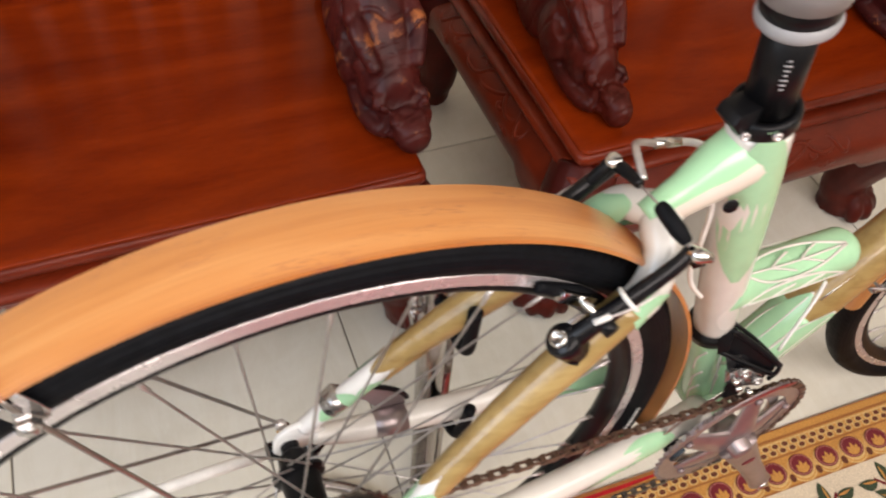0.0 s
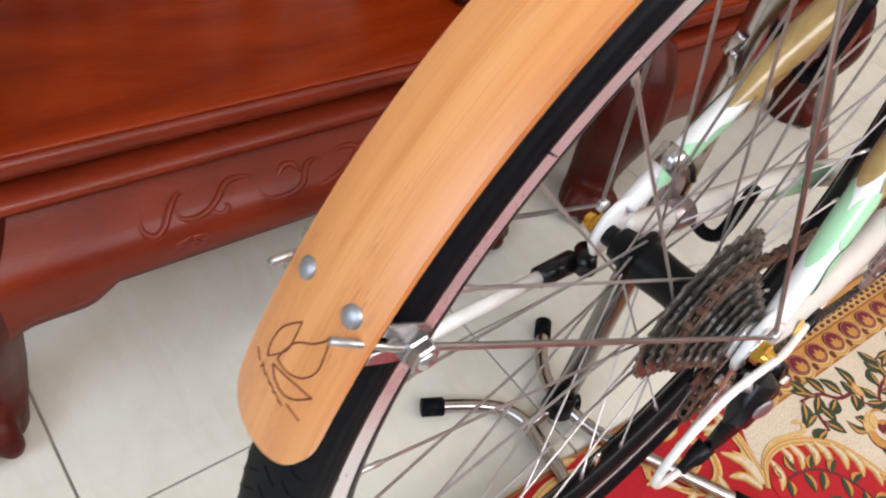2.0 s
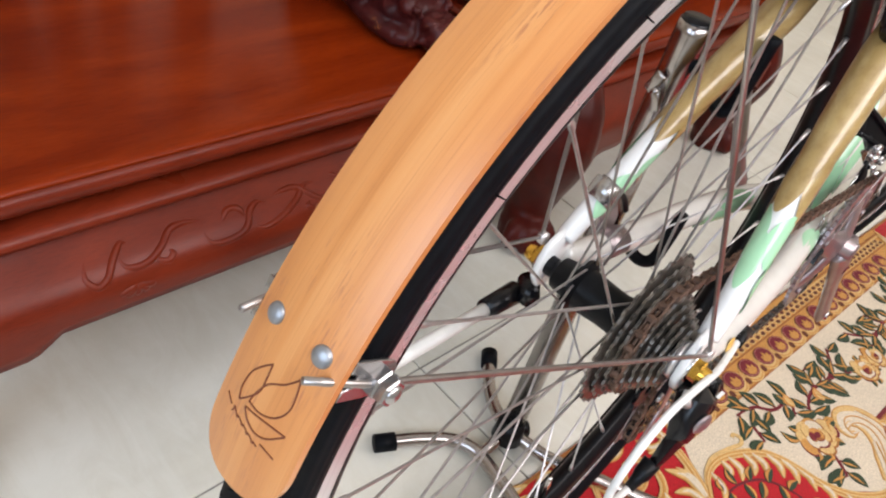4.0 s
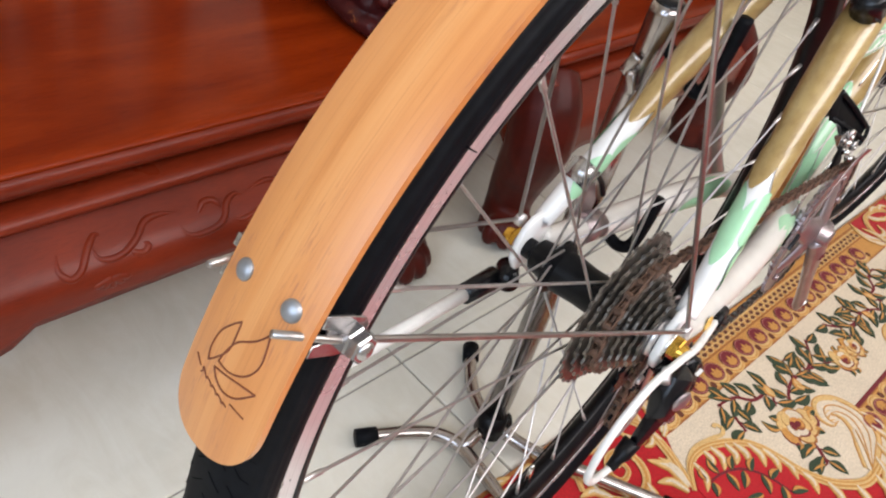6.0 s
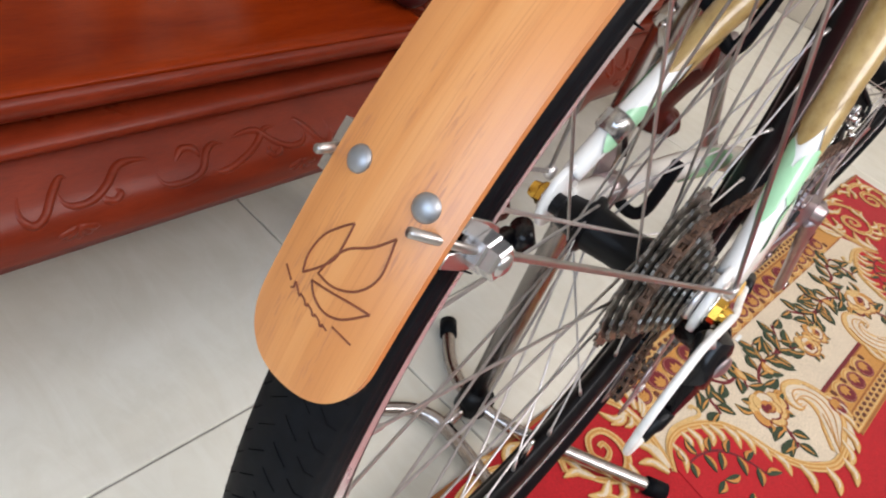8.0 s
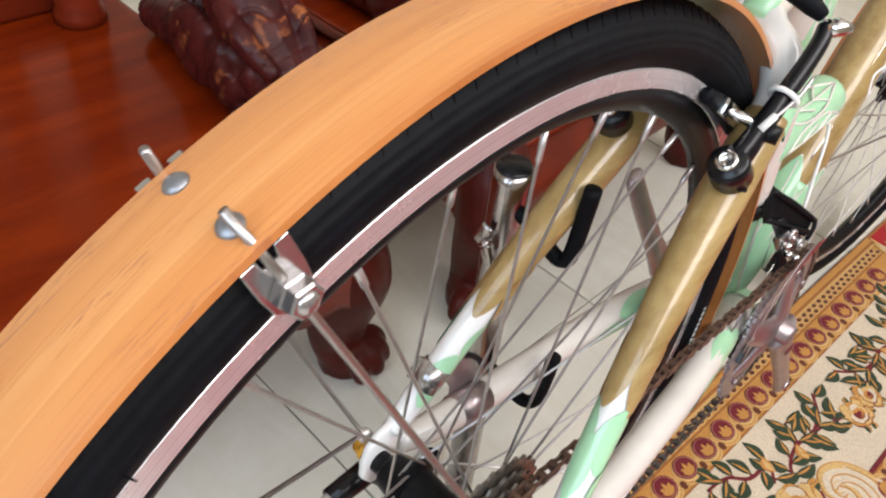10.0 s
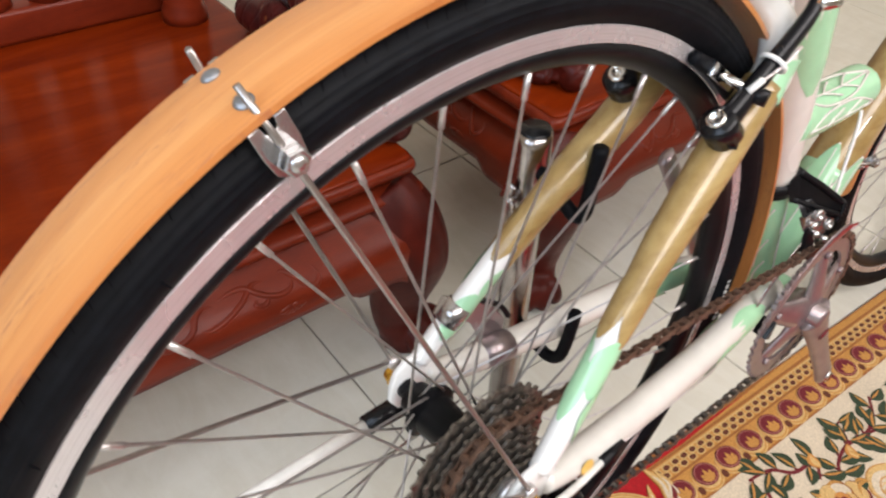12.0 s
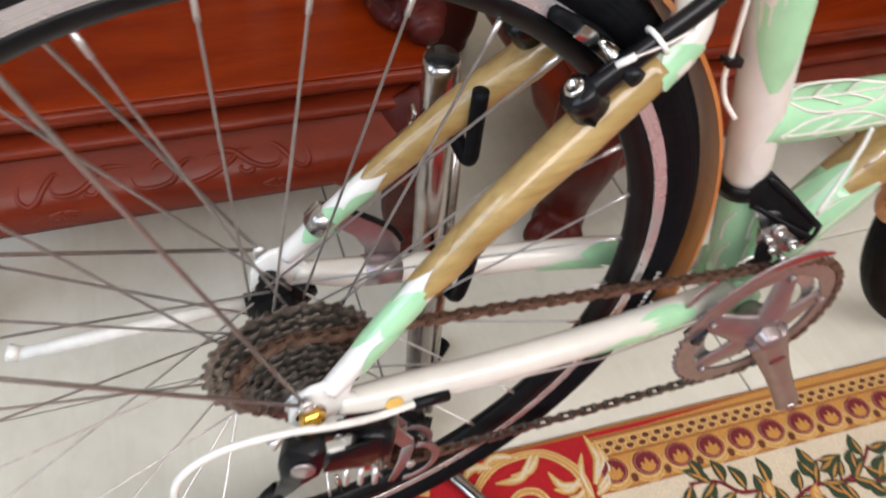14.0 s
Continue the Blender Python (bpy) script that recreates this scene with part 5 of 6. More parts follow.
def mudguard(name, centre, yaw, r_of, a0, a1, half, sag, y0, label, tip0=True, tip1=False):
    """A bent bamboo strip with an arched section and rounded ends; angles in degrees round the hub."""
    bm = bmesh.new()
    k, th = 12, 0.0031
    outer, inner = [], []
    arc_len = abs(a1 - a0) * math.pi / 180 * 0.35
    ends = [half * (1 - math.cos(q)) / arc_len for q in np.linspace(0.0, math.pi / 2, 14)]
    steps = sorted({round(float(v), 6) for v in [*np.linspace(0, 1, 121), *ends, *[1 - q for q in ends]]})
    n = len(steps) - 1
    for i, t in enumerate(steps):
        a = radians(a0 + (a1 - a0) * t)
        w = 1.0
        for on, dist in ((tip0, t * arc_len), (tip1, (1 - t) * arc_len)):
            if on and dist < half:
                w = min(w, max(0.0, 1 - (1 - dist / half) ** 2.4) ** (1 / 2.4))
        w = max(w, 0.02)
        ro, ri = [], []
        for j in range(k + 1):
            q = (2 * j / k - 1)
            y = y0 + half * w * q
            r = r_of(a0 + (a1 - a0) * t) - sag * (q * w) ** 2
            ro.append(bm.verts.new((r * math.cos(a), y, r * math.sin(a))))
            ri.append(bm.verts.new(((r - th) * math.cos(a), y, (r - th) * math.sin(a))))
        outer.append(ro)
        inner.append(ri)
    for i in range(n):
        for j in range(k):
            bm.faces.new((outer[i][j], outer[i][j + 1], outer[i + 1][j + 1], outer[i + 1][j]))
            bm.faces.new((inner[i][j], inner[i + 1][j], inner[i + 1][j + 1], inner[i][j + 1]))
        bm.faces.new((outer[i][0], outer[i + 1][0], inner[i + 1][0], inner[i][0]))
        bm.faces.new((outer[i][k], inner[i][k], inner[i + 1][k], outer[i + 1][k]))
    for i in (0, n):
        for j in range(k):
            bm.faces.new((outer[i][j], inner[i][j], inner[i][j + 1], outer[i][j + 1]))
    bmesh.ops.recalc_face_normals(bm, faces=bm.faces)
    ob = part(name, sharp(bm, 50), BAMBOO, bike, label)
    ob.matrix_basis = pose(*centre, 0, 0, yaw)
    return ob


FY, FHALF, FSAG = -0.0036, 0.0230, 0.0024


def rear_r(deg):
    """The rear mudguard stands off the tyre a little more over the top."""
    return 0.3575 + 0.0015 * min(1.0, max(0.0, (125 - deg) / 35)) + 0.004 * max(0.0, (40 - deg) / 60)


guard = mudguard("rear_mudguard", (0, 0, 0), 0, rear_r, 155.5, -20.0, FHALF, FSAG, FY, "bent bamboo mudguard with rounded end", True, True)
fguard = mudguard("front_mudguard", FRONT, -7.5, lambda d: 0.3560, 181.0, 60.0, 0.0220, 0.0060, 0.0, "bent bamboo front mudguard", True, False)


def guard_point(deg, y, lift=0.0):
    q = (y - FY) / FHALF
    r = rear_r(deg) - FSAG * q * q + lift
    return Vector((r * math.cos(radians(deg)), y, r * math.sin(radians(deg))))


def guard_line(pts, width, name="engraved_line"):
    """A burnt line on the mudguard through (degrees, y) pairs."""
    q = [guard_point(d - 0.32, 1.10 * y - 0.0066, 0.0001) for d, y in pts]
    return part(name, tube(spline(q, 5), width, 6), BURNT, guard, "dark burnt line")


# engraved leaf emblem: three outlined leaves over a plain looping line
for outline in (
    [(150.45, 0.0128), (149.6, 0.0140), (148.4, 0.0128), (147.5, 0.0092), (146.93, 0.0060)],
    [(150.45, 0.0128), (149.8, 0.0094), (148.9, 0.0060), (147.9, 0.0057), (146.93, 0.0060)],
    [(149.97, 0.0083), (149.1, 0.0070), (148.1, 0.0040), (147.3, -0.0020), (146.33, -0.0063)],
    [(149.97, 0.0083), (150.0, 0.0020), (149.4, -0.0045), (148.2, -0.0078), (146.33, -0.0063)],
    [(150.45, 0.0090), (150.3, 0.0030), (150.1, -0.0040), (149.97, -0.0105)],
    [(150.45, 0.0090), (151.0, 0.0060), (151.3, 0.0010), (151.0, -0.0045), (149.97, -0.0105)],
):
    guard_line(outline, 0.00038)
guard_line([(150.75, 0.0190), (151.2, 0.0150)], 0.00032)
guard_line([(151.2 + 0.040 * k + (0.12, 0.04, -0.08, 0.00)[k % 4] * (2.4 if k < 3 else 1.0), 0.0140 - 0.00085 * k + (0.0012 if k % 4 == 2 else 0)) for k in range(20)], 0.00030, "engraved_script")
guard_line([(151.6, -0.0030), (151.75, -0.0100)], 0.00032)


# the same leaves near the end of the front mudguard
for outline in (
    [(176.9, 0.004), (176.0, 0.006), (174.6, 0.003), (174.0, -0.001), (175.2, -0.001), (176.3, 0.001), (176.9, 0.004)],
    [(176.6, -0.001), (175.6, -0.002), (174.2, -0.006), (173.8, -0.010), (175.2, -0.009), (176.2, -0.005), (176.6, -0.001)],
    [(177.4, 0.001), (177.0, -0.004), (176.6, -0.011), (177.6, -0.009), (177.9, -0.004), (177.4, 0.001)],
):
    line = [((0.3561 - 0.0060 * (y / 0.022) ** 2) * math.cos(radians(d)), y, (0.3561 - 0.0060 * (y / 0.022) ** 2) * math.sin(radians(d))) for d, y in outline]
    part("engraved_line", tube(spline(line, 5), 0.00045, 6), BURNT, fguard, "dark burnt line")


def guard_stay(parent, eyelet, deg, s, y_clip, r_clip, tip_extra=0.033, rod=0.0016):
    """Steel rod from the dropout to a bright clip with nut on the mudguard's edge, with its end standing over it."""
    a = radians(deg)
    clip = Vector((r_clip * math.cos(a), y_clip, r_clip * math.sin(a)))
    e = Vector(eyelet)
    way = (clip - e).normalized()
    tip = clip + way * tip_extra
    tip.y += -s * 0.004
    part("mudguard_stay", tube([e, clip, clip + way * 0.010, tip], rod, 10), ROD, parent, "plain steel stay rod")
    tang = Vector((-math.sin(a), 0, math.cos(a)))
    rad = Vector((math.cos(a), 0, math.sin(a)))
    out = Vector((0, s, 0))
    rot = Matrix((tang, rad, out)).transposed().to_4x4()
    plate_bm = plate([(-0.0050, -0.0095), (0.0050, -0.0095), (0.0078, -0.006), (0.0088, 0.003), (0.0088, 0.017), (0.0036, 0.017), (0.0028, 0.012), (-0.0028, 0.012), (-0.0036, 0.017), (-0.0088, 0.017), (-0.0088, 0.003), (-0.0078, -0.006)], 0.0016, Matrix.Translation(clip + out * -0.003) @ rot, 0.0003)
    for q in (-1, 1):
        block((0.0052, 0.010, 0.0014), 0.0003, Matrix.Translation(clip + rad * 0.0185 + tang * (0.0062 * q) - out * 0.0075) @ rot @ pose(0, 0, 0, 90, 0, 0), plate_bm)
    part("stay_clip", sharp(plate_bm), CLIP, parent, "bright bent steel clip")
    part("stay_nut", sharp(nut(clip + out * -0.002, out, 0.0070, 0.0050, dome(clip + out * 0.0065, out, 0.0042, 0.0028, nut(clip + out * 0.003, out, 0.0064, 0.0042)))), CLIP, parent, "bright hexagon nuts")


EYE_Y = 0.076
for s in (-1, 1):
    e = (0.0, s * EYE_Y, 0.021)
    for deg, r_clip in ((144.8 if s < 0 else 144.3, 0.3335), (104.4, 0.3350)):
        guard_stay(guard, e, deg, s, -0.0012 + s * 0.0275, r_clip)
    b3 = screw((0.0, s * (EYE_Y - 0.004), 0.021), (0, s, 0), 0.0055, 0.006)
    part("eyelet_screw", b3, STEEL, bike)
    for deg in (144.1, 104.5):
        y = -0.0030 + s * 0.0131
        p = guard_point(deg, y)
        q = Vector((math.cos(radians(deg)), s * 0.18, math.sin(radians(deg))))
        part("rivet", dome(p - q * 0.0004, q, 0.0045, 0.0026), RIVET, guard, "domed grey rivet")
for s in (-1, 1):
    e = Vector((0.0, s * 0.054, 0.0))
    guard_stay(fguard, e, 171.0, s, s * 0.026, 0.333, 0.024)

# ---- fork ----
FM = pose(*FRONT, 0, 0, -7.5)
for s in (-1, 1):
    blade = tube(spline([(-0.002, s * 0.052, -0.006), (-0.020, s * 0.052, 0.060), (-0.062, s * 0.050, 0.180), (-0.100, s * 0.046, 0.300), (-0.122, s * 0.034, 0.365), (-0.130, s * 0.010, 0.385)], 6), [0.0075, 0.0095, 0.0125, 0.0145, 0.016, 0.018], 18)
    bmesh.ops.transform(blade, matrix=FM, verts=blade.verts)
    part("fork_blade", blade, WHITE, bike, "white fork blade")
    leaf_panel("mint_leaf", FM @ Vector((-0.030, s * 0.052, 0.09)), FM @ Vector((-0.095, s * 0.0465, 0.285)), (0.0105, 0.0143), 0.0, 0.12, 20, 60, MINT, "mint leaf panel", 0.0012)
    part("axle_nut", nut(FM @ Vector((0, s * 0.058, 0)), FM.to_3x3() @ Vector((0, s, 0)), 0.009, 0.008), GOLD, bike, "gold anodised nut")

# ---- rear brake ----


def brake_arm(s):
    """A linear-pull brake arm on its boss behind the stay, with pad and bolts."""
    up = Vector((-0.56, s * -0.06, 0.82))
    base = Vector((0.2103, s * 0.0415, 0.1918))
    arm = spline([base, (0.2263, s * 0.0440, 0.2052), (0.2509, s * 0.0452, 0.2214), (0.2744, s * 0.0455, 0.2346), (0.2887, s * 0.0448, 0.2431), (0.2959, s * 0.0425, 0.2488)], 6)
    bm = tube(arm, [0.0115, 0.0088, 0.0076, 0.0072, 0.0068, 0.0055], 8, flat=0.80)
    a = part("brake_arm", sharp(bm, 30), PLASTIC, bike, "black brake arm")
    part("pivot_boss", tube([base - up * 0.010, base + up * 0.007, base + up * 0.010], [0.0128, 0.0125, 0.0105], 20), PLASTIC, a)
    part("spring_stop", hull([base + Vector(q) for q in ((0.004, s * 0.002, 0.004), (0.012, s * 0.010, -0.002), (0.002, s * 0.014, -0.013), (-0.004, s * 0.011, -0.010), (-0.008, 0.0, -0.004), (0.006, s * 0.004, -0.010))], 0.001), PLASTIC, a, "black spring stop")
    part("pivot_bolt", screw(base + up * 0.0095, up, 0.0068, 0.0045), CHROME, a, "bright pivot bolt")
    part("pad_bolt", tube([(0.2339, s * 0.044, 0.2085), (0.2364, s * 0.0555, 0.2069)], [0.0062, 0.0056], 16), BLACK, a)
    part("pad_washer", spun([(0.003, 0.0), (0.0078, 0.0), (0.0078, 0.0022), (0.003, 0.0022)], 20, axis="z", closed=True), STEEL, a).matrix_basis = aim((0.2334, s * 0.0450, 0.2088), (0.2364, s * 0.0600, 0.2069))
    pad_path = spline([(0.196, s * 0.0185 - 0.003, 0.2425), (0.2257, s * 0.0190 - 0.003, 0.2178), (0.2488, s * 0.0190 - 0.003, 0.1899)], 5)
    part("brake_pad", tube(pad_path, [0.0045, 0.0062, 0.0050], 10, flat=0.8), RUBBER, a, "black rubber pad")
    part("pad_holder", hull([(x, s * y - 0.003, z) for x, z in ((0.2070, 0.2269), (0.2133, 0.2347), (0.2405, 0.2097), (0.2342, 0.2015)) for y in (0.0215, 0.0265)], 0.0014), CHROME, a, "bright pad holder")
    part("pad_stud", tube([(0.2258, s * 0.020, 0.2188), (0.2325, s * 0.046, 0.2100)], 0.0034, 12), CHROME, a)
    part("spring_sleeve", tube([(0.2261, s * 0.0465, 0.2137), (0.2368, s * 0.0490, 0.2189)], 0.0024, 12), CABLE, a, "pale spring sleeve")
    part("return_spring", tube(spline([(0.2347, s * 0.0490, 0.2179), (0.2530, s * 0.0530, 0.2243), (0.2702, s * 0.0530, 0.2297)], 5), 0.0011, 8), STEEL, a)
    ring = [Vector((0.2524, s * 0.0452, 0.2223)) + Vector((-0.38, 0, 0.60)) * 0.0125 * math.sin(g) + Vector((0, s, 0)) * 0.0088 * math.cos(g) for g in np.linspace(0, 2 * math.pi, 12, endpoint=False)]
    part("cable_tie", tube(ring, 0.0017, 8, closed=True), CABLE, a, "white cable tie")
    return a


brake_arm(-1)
brake_arm(1)
part("anchor_bolt", tube([(0.2948, -0.0435, 0.2479), (0.2989, -0.050, 0.2487), (0.3048, -0.0545, 0.2475)], [0.0062, 0.0056, 0.0030], 14), CHROME, bike)
part("link_bolt", spun([(0.0, 0.005), (0.0055, 0.005), (0.006, 0.003), (0.006, 0.0), (0.0, 0.0)], 16, axis="z", centre=(0, 0, 0)), CHROME, bike).matrix_basis = aim((0.2886, 0.0400, 0.2561), (0.268, 0.028, 0.30))
part("brake_link", tube(spline([(0.2745, 0.0440, 0.2386), (0.2829, 0.0420, 0.2493), (0.2885, 0.040, 0.2541), (0.2907, 0.026, 0.2575), (0.2912, 0.012, 0.2590)], 5), [0.0055, 0.005, 0.0055, 0.0045, 0.0036], 12), BLACK, bike, "black brake link")
part("cable_boot", tube(spline([(0.2875, -0.014, 0.2671), (0.2880, -0.019, 0.2661), (0.2908, -0.033, 0.2600), (0.2936, -0.040, 0.2549)], 5), [0.0040, 0.0056, 0.0058, 0.0040], 14), RUBBER, bike, "ribbed black rubber boot")
part("inner_cable", tube([(0.2912, 0.012, 0.2590), (0.2875, -0.014, 0.2671), (0.2949, -0.044, 0.2509)], 0.0009, 8), STEEL, bike)
part("cable_noodle", tube(spline([(0.2952, 0.014, 0.2599), (0.3015, 0.034, 0.2656), (0.3122, 0.047, 0.2573), (0.3308, 0.050, 0.2456)], 6), 0.0027, 12), STEEL, bike, "bent bright cable guide")
part("cable_ferrule", tube([(0.3303, 0.050, 0.2456), (0.3525, 0.0495, 0.2378)], 0.0040, 12), CHROME, bike)
part("brake_cable", tube(spline([(0.3505, 0.0495, 0.2384), (0.3683, 0.046, 0.2313), (0.3800, 0.034, 0.2229), (0.3815, 0.024, 0.2068)], 6), 0.0030, 12), CABLE, bike, "white cable housing")

# ---- drivetrain ----


def gear(teeth, radius, inner, thick, m, tooth=0.0030):
    """A toothed ring about y."""
    bm = bmesh.new()
    pts = []
    for i in range(teeth):
        for f, r in ((0.0, radius - tooth), (0.22, radius - tooth), (0.40, radius), (0.60, radius), (0.78, radius - tooth)):
            a = 2 * math.pi * (i + f) / teeth
            pts.append((r * math.cos(a), r * math.sin(a)))
    n = len(pts)
    rings = []
    for y in (-thick / 2, thick / 2):
        rings.append(([bm.verts.new((x, y, z)) for x, z in pts], [bm.verts.new((inner * math.cos(2 * math.pi * i / n), y, inner * math.sin(2 * math.pi * i / n))) for i in range(n)]))
    (o0, i0), (o1, i1) = rings
    for k in range(n):
        j = (k + 1) % n
        bm.faces.new((o0[k], o0[j], i0[j], i0[k]))
        bm.faces.new((o1[k], i1[k], i1[j], o1[j]))
        bm.faces.new((o0[k], o1[k], o1[j], o0[j]))
        bm.faces.new((i0[k], i0[j], i1[j], i1[k]))
    bmesh.ops.recalc_face_normals(bm, faces=bm.faces)
    bmesh.ops.transform(bm, matrix=m, verts=bm.verts)
    return bm


cassette = part("cassette", spun([(0.0, -0.052), (0.017, -0.052), (0.017, -0.022), (0.0, -0.022)], 24), SPROCKET, bike, "nine rusty dark sprockets")
COGS = (32, 28, 25, 22, 20, 18, 16, 14, 12)
for i, t in enumerate(COGS):
    r = t * 0.0127 / (2 * math.pi) + 0.0030
    part("sprocket", gear(t, r, max(0.0175, r - 0.018 if i < 4 else r - 0.012), 0.0019, pose(0, -0.0235 - 0.0042 * i, 0, 0, i * 7, 0)), SPROCKET if i != 3 else CHAIN, cassette, smooth=False)
part("lock_ring", spun([(0.008, -0.062), (0.015, -0.062), (0.016, -0.060), (0.016, -0.057), (0.008, -0.057)], 32, closed=True), STEEL, cassette)

CH_Y = -0.0540
RING_R = 0.0930
crank = part("crankset", spun([(0.0, -0.086), (0.010, -0.086), (0.0125, -0.083), (0.0135, -0.070), (0.020, -0.060), (0.022, -0.056), (0.014, -0.040), (0.0, -0.040)], 32, centre=BB), CRANK, bike, "satin grey alloy crank and chainrings")
part("chainring", gear(48, RING_R, 0.070, 0.0034, Matrix.Translation((BB.x, CH_Y - 0.004, BB.z)), 0.0040), CRANK, crank, "large toothed chainring", smooth=False)
part("chainring", gear(36, 0.0690, 0.054, 0.0028, Matrix.Translation((BB.x, CH_Y + 0.003, BB.z)), 0.0036), STEEL, crank, "smaller inner chainring", smooth=False)
CRANK_A = -66.0
for k in range(5):
    a = CRANK_A + 180 + 36 + 72 * k
    d = Vector((math.cos(radians(a)), 0, math.sin(radians(a))))
    q = d.cross(Vector((0, 1, 0)))
    base = BB + Vector((0, -0.066, 0))
    arm = tube(spline([base + d * 0.012, base + d * 0.040 + Vector((0, 0.004, 0)), base + d * 0.066 + Vector((0, 0.009, 0)), base + d * 0.0775 + Vector((0, 0.011, 0))], 4), [0.024, 0.0165, 0.0125, 0.0090], 14, flat=0.28, side=(0, 1, 0))
    part("spider_arm", arm, CRANK, crank)
    part("ring_bolt", screw(base + d * 0.0705 + Vector((0, 0.006, 0)), (0, -1, 0), 0.0042, 0.004), CRANK, crank)
cd = Vector((math.cos(radians(CRANK_A)), 0, math.sin(radians(CRANK_A))))
path = [BB + Vector((0, -0.074, 0)), BB + cd * 0.030 + Vector((0, -0.077, 0)), BB + cd * 0.085 + Vector((0, -0.081, 0)), BB + cd * 0.140 + Vector((0, -0.086, 0)), BB + cd * 0.170 + Vector((0, -0.0885, 0)), BB + cd * 0.184 + Vector((0, -0.089, 0))]
part("crank_arm", tube(spline(path, 5), [0.0225, 0.0190, 0.0148, 0.0135, 0.0150, 0.0085], 18, flat=0.48, side=(0, 1, 0)), CRANK, crank, "satin grey crank arm without pedal")
part("pedal_hole", spun([(0.0, 0.0004), (0.0066, 0.0004), (0.0074, 0.0012), (0.0074, -0.004), (0.0, -0.004)], 20, axis="z"), CHROME, crank, "bright threaded pedal eye").matrix_basis = aim(BB + cd * 0.172 + Vector((0, -0.0965, 0)), BB + cd * 0.172 + Vector((0, -0.2, 0)))
mark = BB + cd * 0.040 + Vector((0, -0.0865, 0))
part("maker_mark", spun([(0.0, 0.0012), (0.0045, 0.0010), (0.0075, 0.0), (0.0, -0.001)], 20, axis="z"), W_WINE, crank, "plain dark oval mark").matrix_basis = aim(mark, mark + Vector((0, -0.1, 0))) @ Matrix.Diagonal((1.3, 0.8, 1, 1))
part("crank_arm", tube(spline([BB + Vector((0, 0.070, 0)), BB - cd * 0.05 + Vector((0, 0.076, 0)), BB - cd * 0.13 + Vector((0, 0.084, 0)), BB - cd * 0.183 + Vector((0, 0.088, 0))], 5), [0.019, 0.0135, 0.012, 0.011], 16, flat=0.52, side=(0, 1, 0)), CRANK, crank)

# rear derailleur
P1, P2 = Vector((0.036, -0.0400, -0.092)), Vector((0.068, -0.0405, -0.176))
mech = part("rear_derailleur", hull([(-0.008, -0.080, -0.006), (0.006, -0.082, -0.010), (-0.020, -0.090, -0.002), (-0.006, -0.097, -0.010), (-0.032, -0.088, -0.018), (-0.034, -0.084, -0.044), (-0.022, -0.098, -0.046), (-0.034, -0.096, -0.030), (-0.006, -0.098, -0.040), (0.004, -0.094, -0.016), (-0.006, -0.072, -0.030), (-0.020, -0.072, -0.006)], 0.0025), PLASTIC, bike, "black rear derailleur")
part("tail", hull([(-0.034, -0.092, -0.036), (-0.030, -0.082, -0.040), (-0.020, -0.096, -0.048), (-0.046, -0.090, -0.062), (-0.040, -0.082, -0.066), (-0.038, -0.092, -0.068)], 0.0015), PLASTIC, mech)
part("outer_link", hull([(0.000, -0.094, -0.016), (0.004, -0.098, -0.024), (-0.006, -0.097, -0.040), (0.044, -0.086, -0.040), (0.046, -0.088, -0.062), (0.030, -0.090, -0.072), (0.040, -0.080, -0.046), (0.028, -0.080, -0.068)], 0.0018), PLASTIC, mech, "black moulded link plate")
part("inner_link", hull([(0.002, -0.082, -0.006), (0.010, -0.086, -0.006), (0.050, -0.072, -0.032), (0.052, -0.078, -0.042), (0.036, -0.074, -0.048), (-0.002, -0.082, -0.024)], 0.0018), PLASTIC, mech)
part("knuckle", tube([(0.046, -0.060, -0.060), (0.036, -0.083, -0.054), (0.035, -0.086, -0.0535)], [0.0170, 0.0165, 0.0135], 20), PLASTIC, mech)
part("return_spring", tube([(0.012 + 0.0060 * k / 4 + 0.004 * math.cos(1.57 * k), -0.0835 + 0.0006 * k, -0.022 - 0.0022 * k / 2 + 0.004 * math.sin(1.57 * k)) for k in range(17)], 0.0009, 6), STEEL, mech, "bright coil spring")
part("pivot_cap", dome((-0.0165, -0.0975, -0.0235), (-0.25, -1, 0.05), 0.0092, 0.0036), CRANK, mech, "pinkish grey pivot cap")
part("badge_bar", hull([(x, y, z) for x, z in ((0.004, -0.014), (0.014, -0.016), (0.006, -0.0165), (0.016, -0.0185)) for y in (-0.096, -0.0935)], 0), DECAL, mech, "plain pale badge bar")
part("tension_screw", tube([(-0.022, -0.080, 0.002), (-0.032, -0.084, 0.000)], [0.003, 0.0045], 10), STEEL, mech)
for y, nm in ((-0.0510, "outer_cage"), (-0.0330, "inner_cage")):
    strut = spline([(0.052, y - 0.003, -0.070), (0.058, y - 0.002, -0.104), (0.070, y, -0.142)], 5)
    cage = part(nm, tube(strut, [0.0105, 0.0075, 0.0065], 10, flat=0.16, side=(0, 1, 0)), CRANK, mech, "grey pressed cage plate")
    rim_pts = [(P2.x + 0.026 * math.cos(radians(a)), y, P2.z + 0.026 * math.sin(radians(a)) * 1.15) for a in range(70, -111, -20)]
    part("cage_rim", tube(rim_pts, 0.0040, 8, flat=0.3, side=(0, 1, 0)), CRANK, cage)
    part("cage_spoke", tube([(0.070, y, -0.142), P2 + Vector((-0.006, y - P2.y, 0.004)), P2 + Vector((-0.020, y - P2.y, -0.024))], [0.0060, 0.0068, 0.0040], 8, flat=0.25, side=(0, 1, 0)), CRANK, cage)
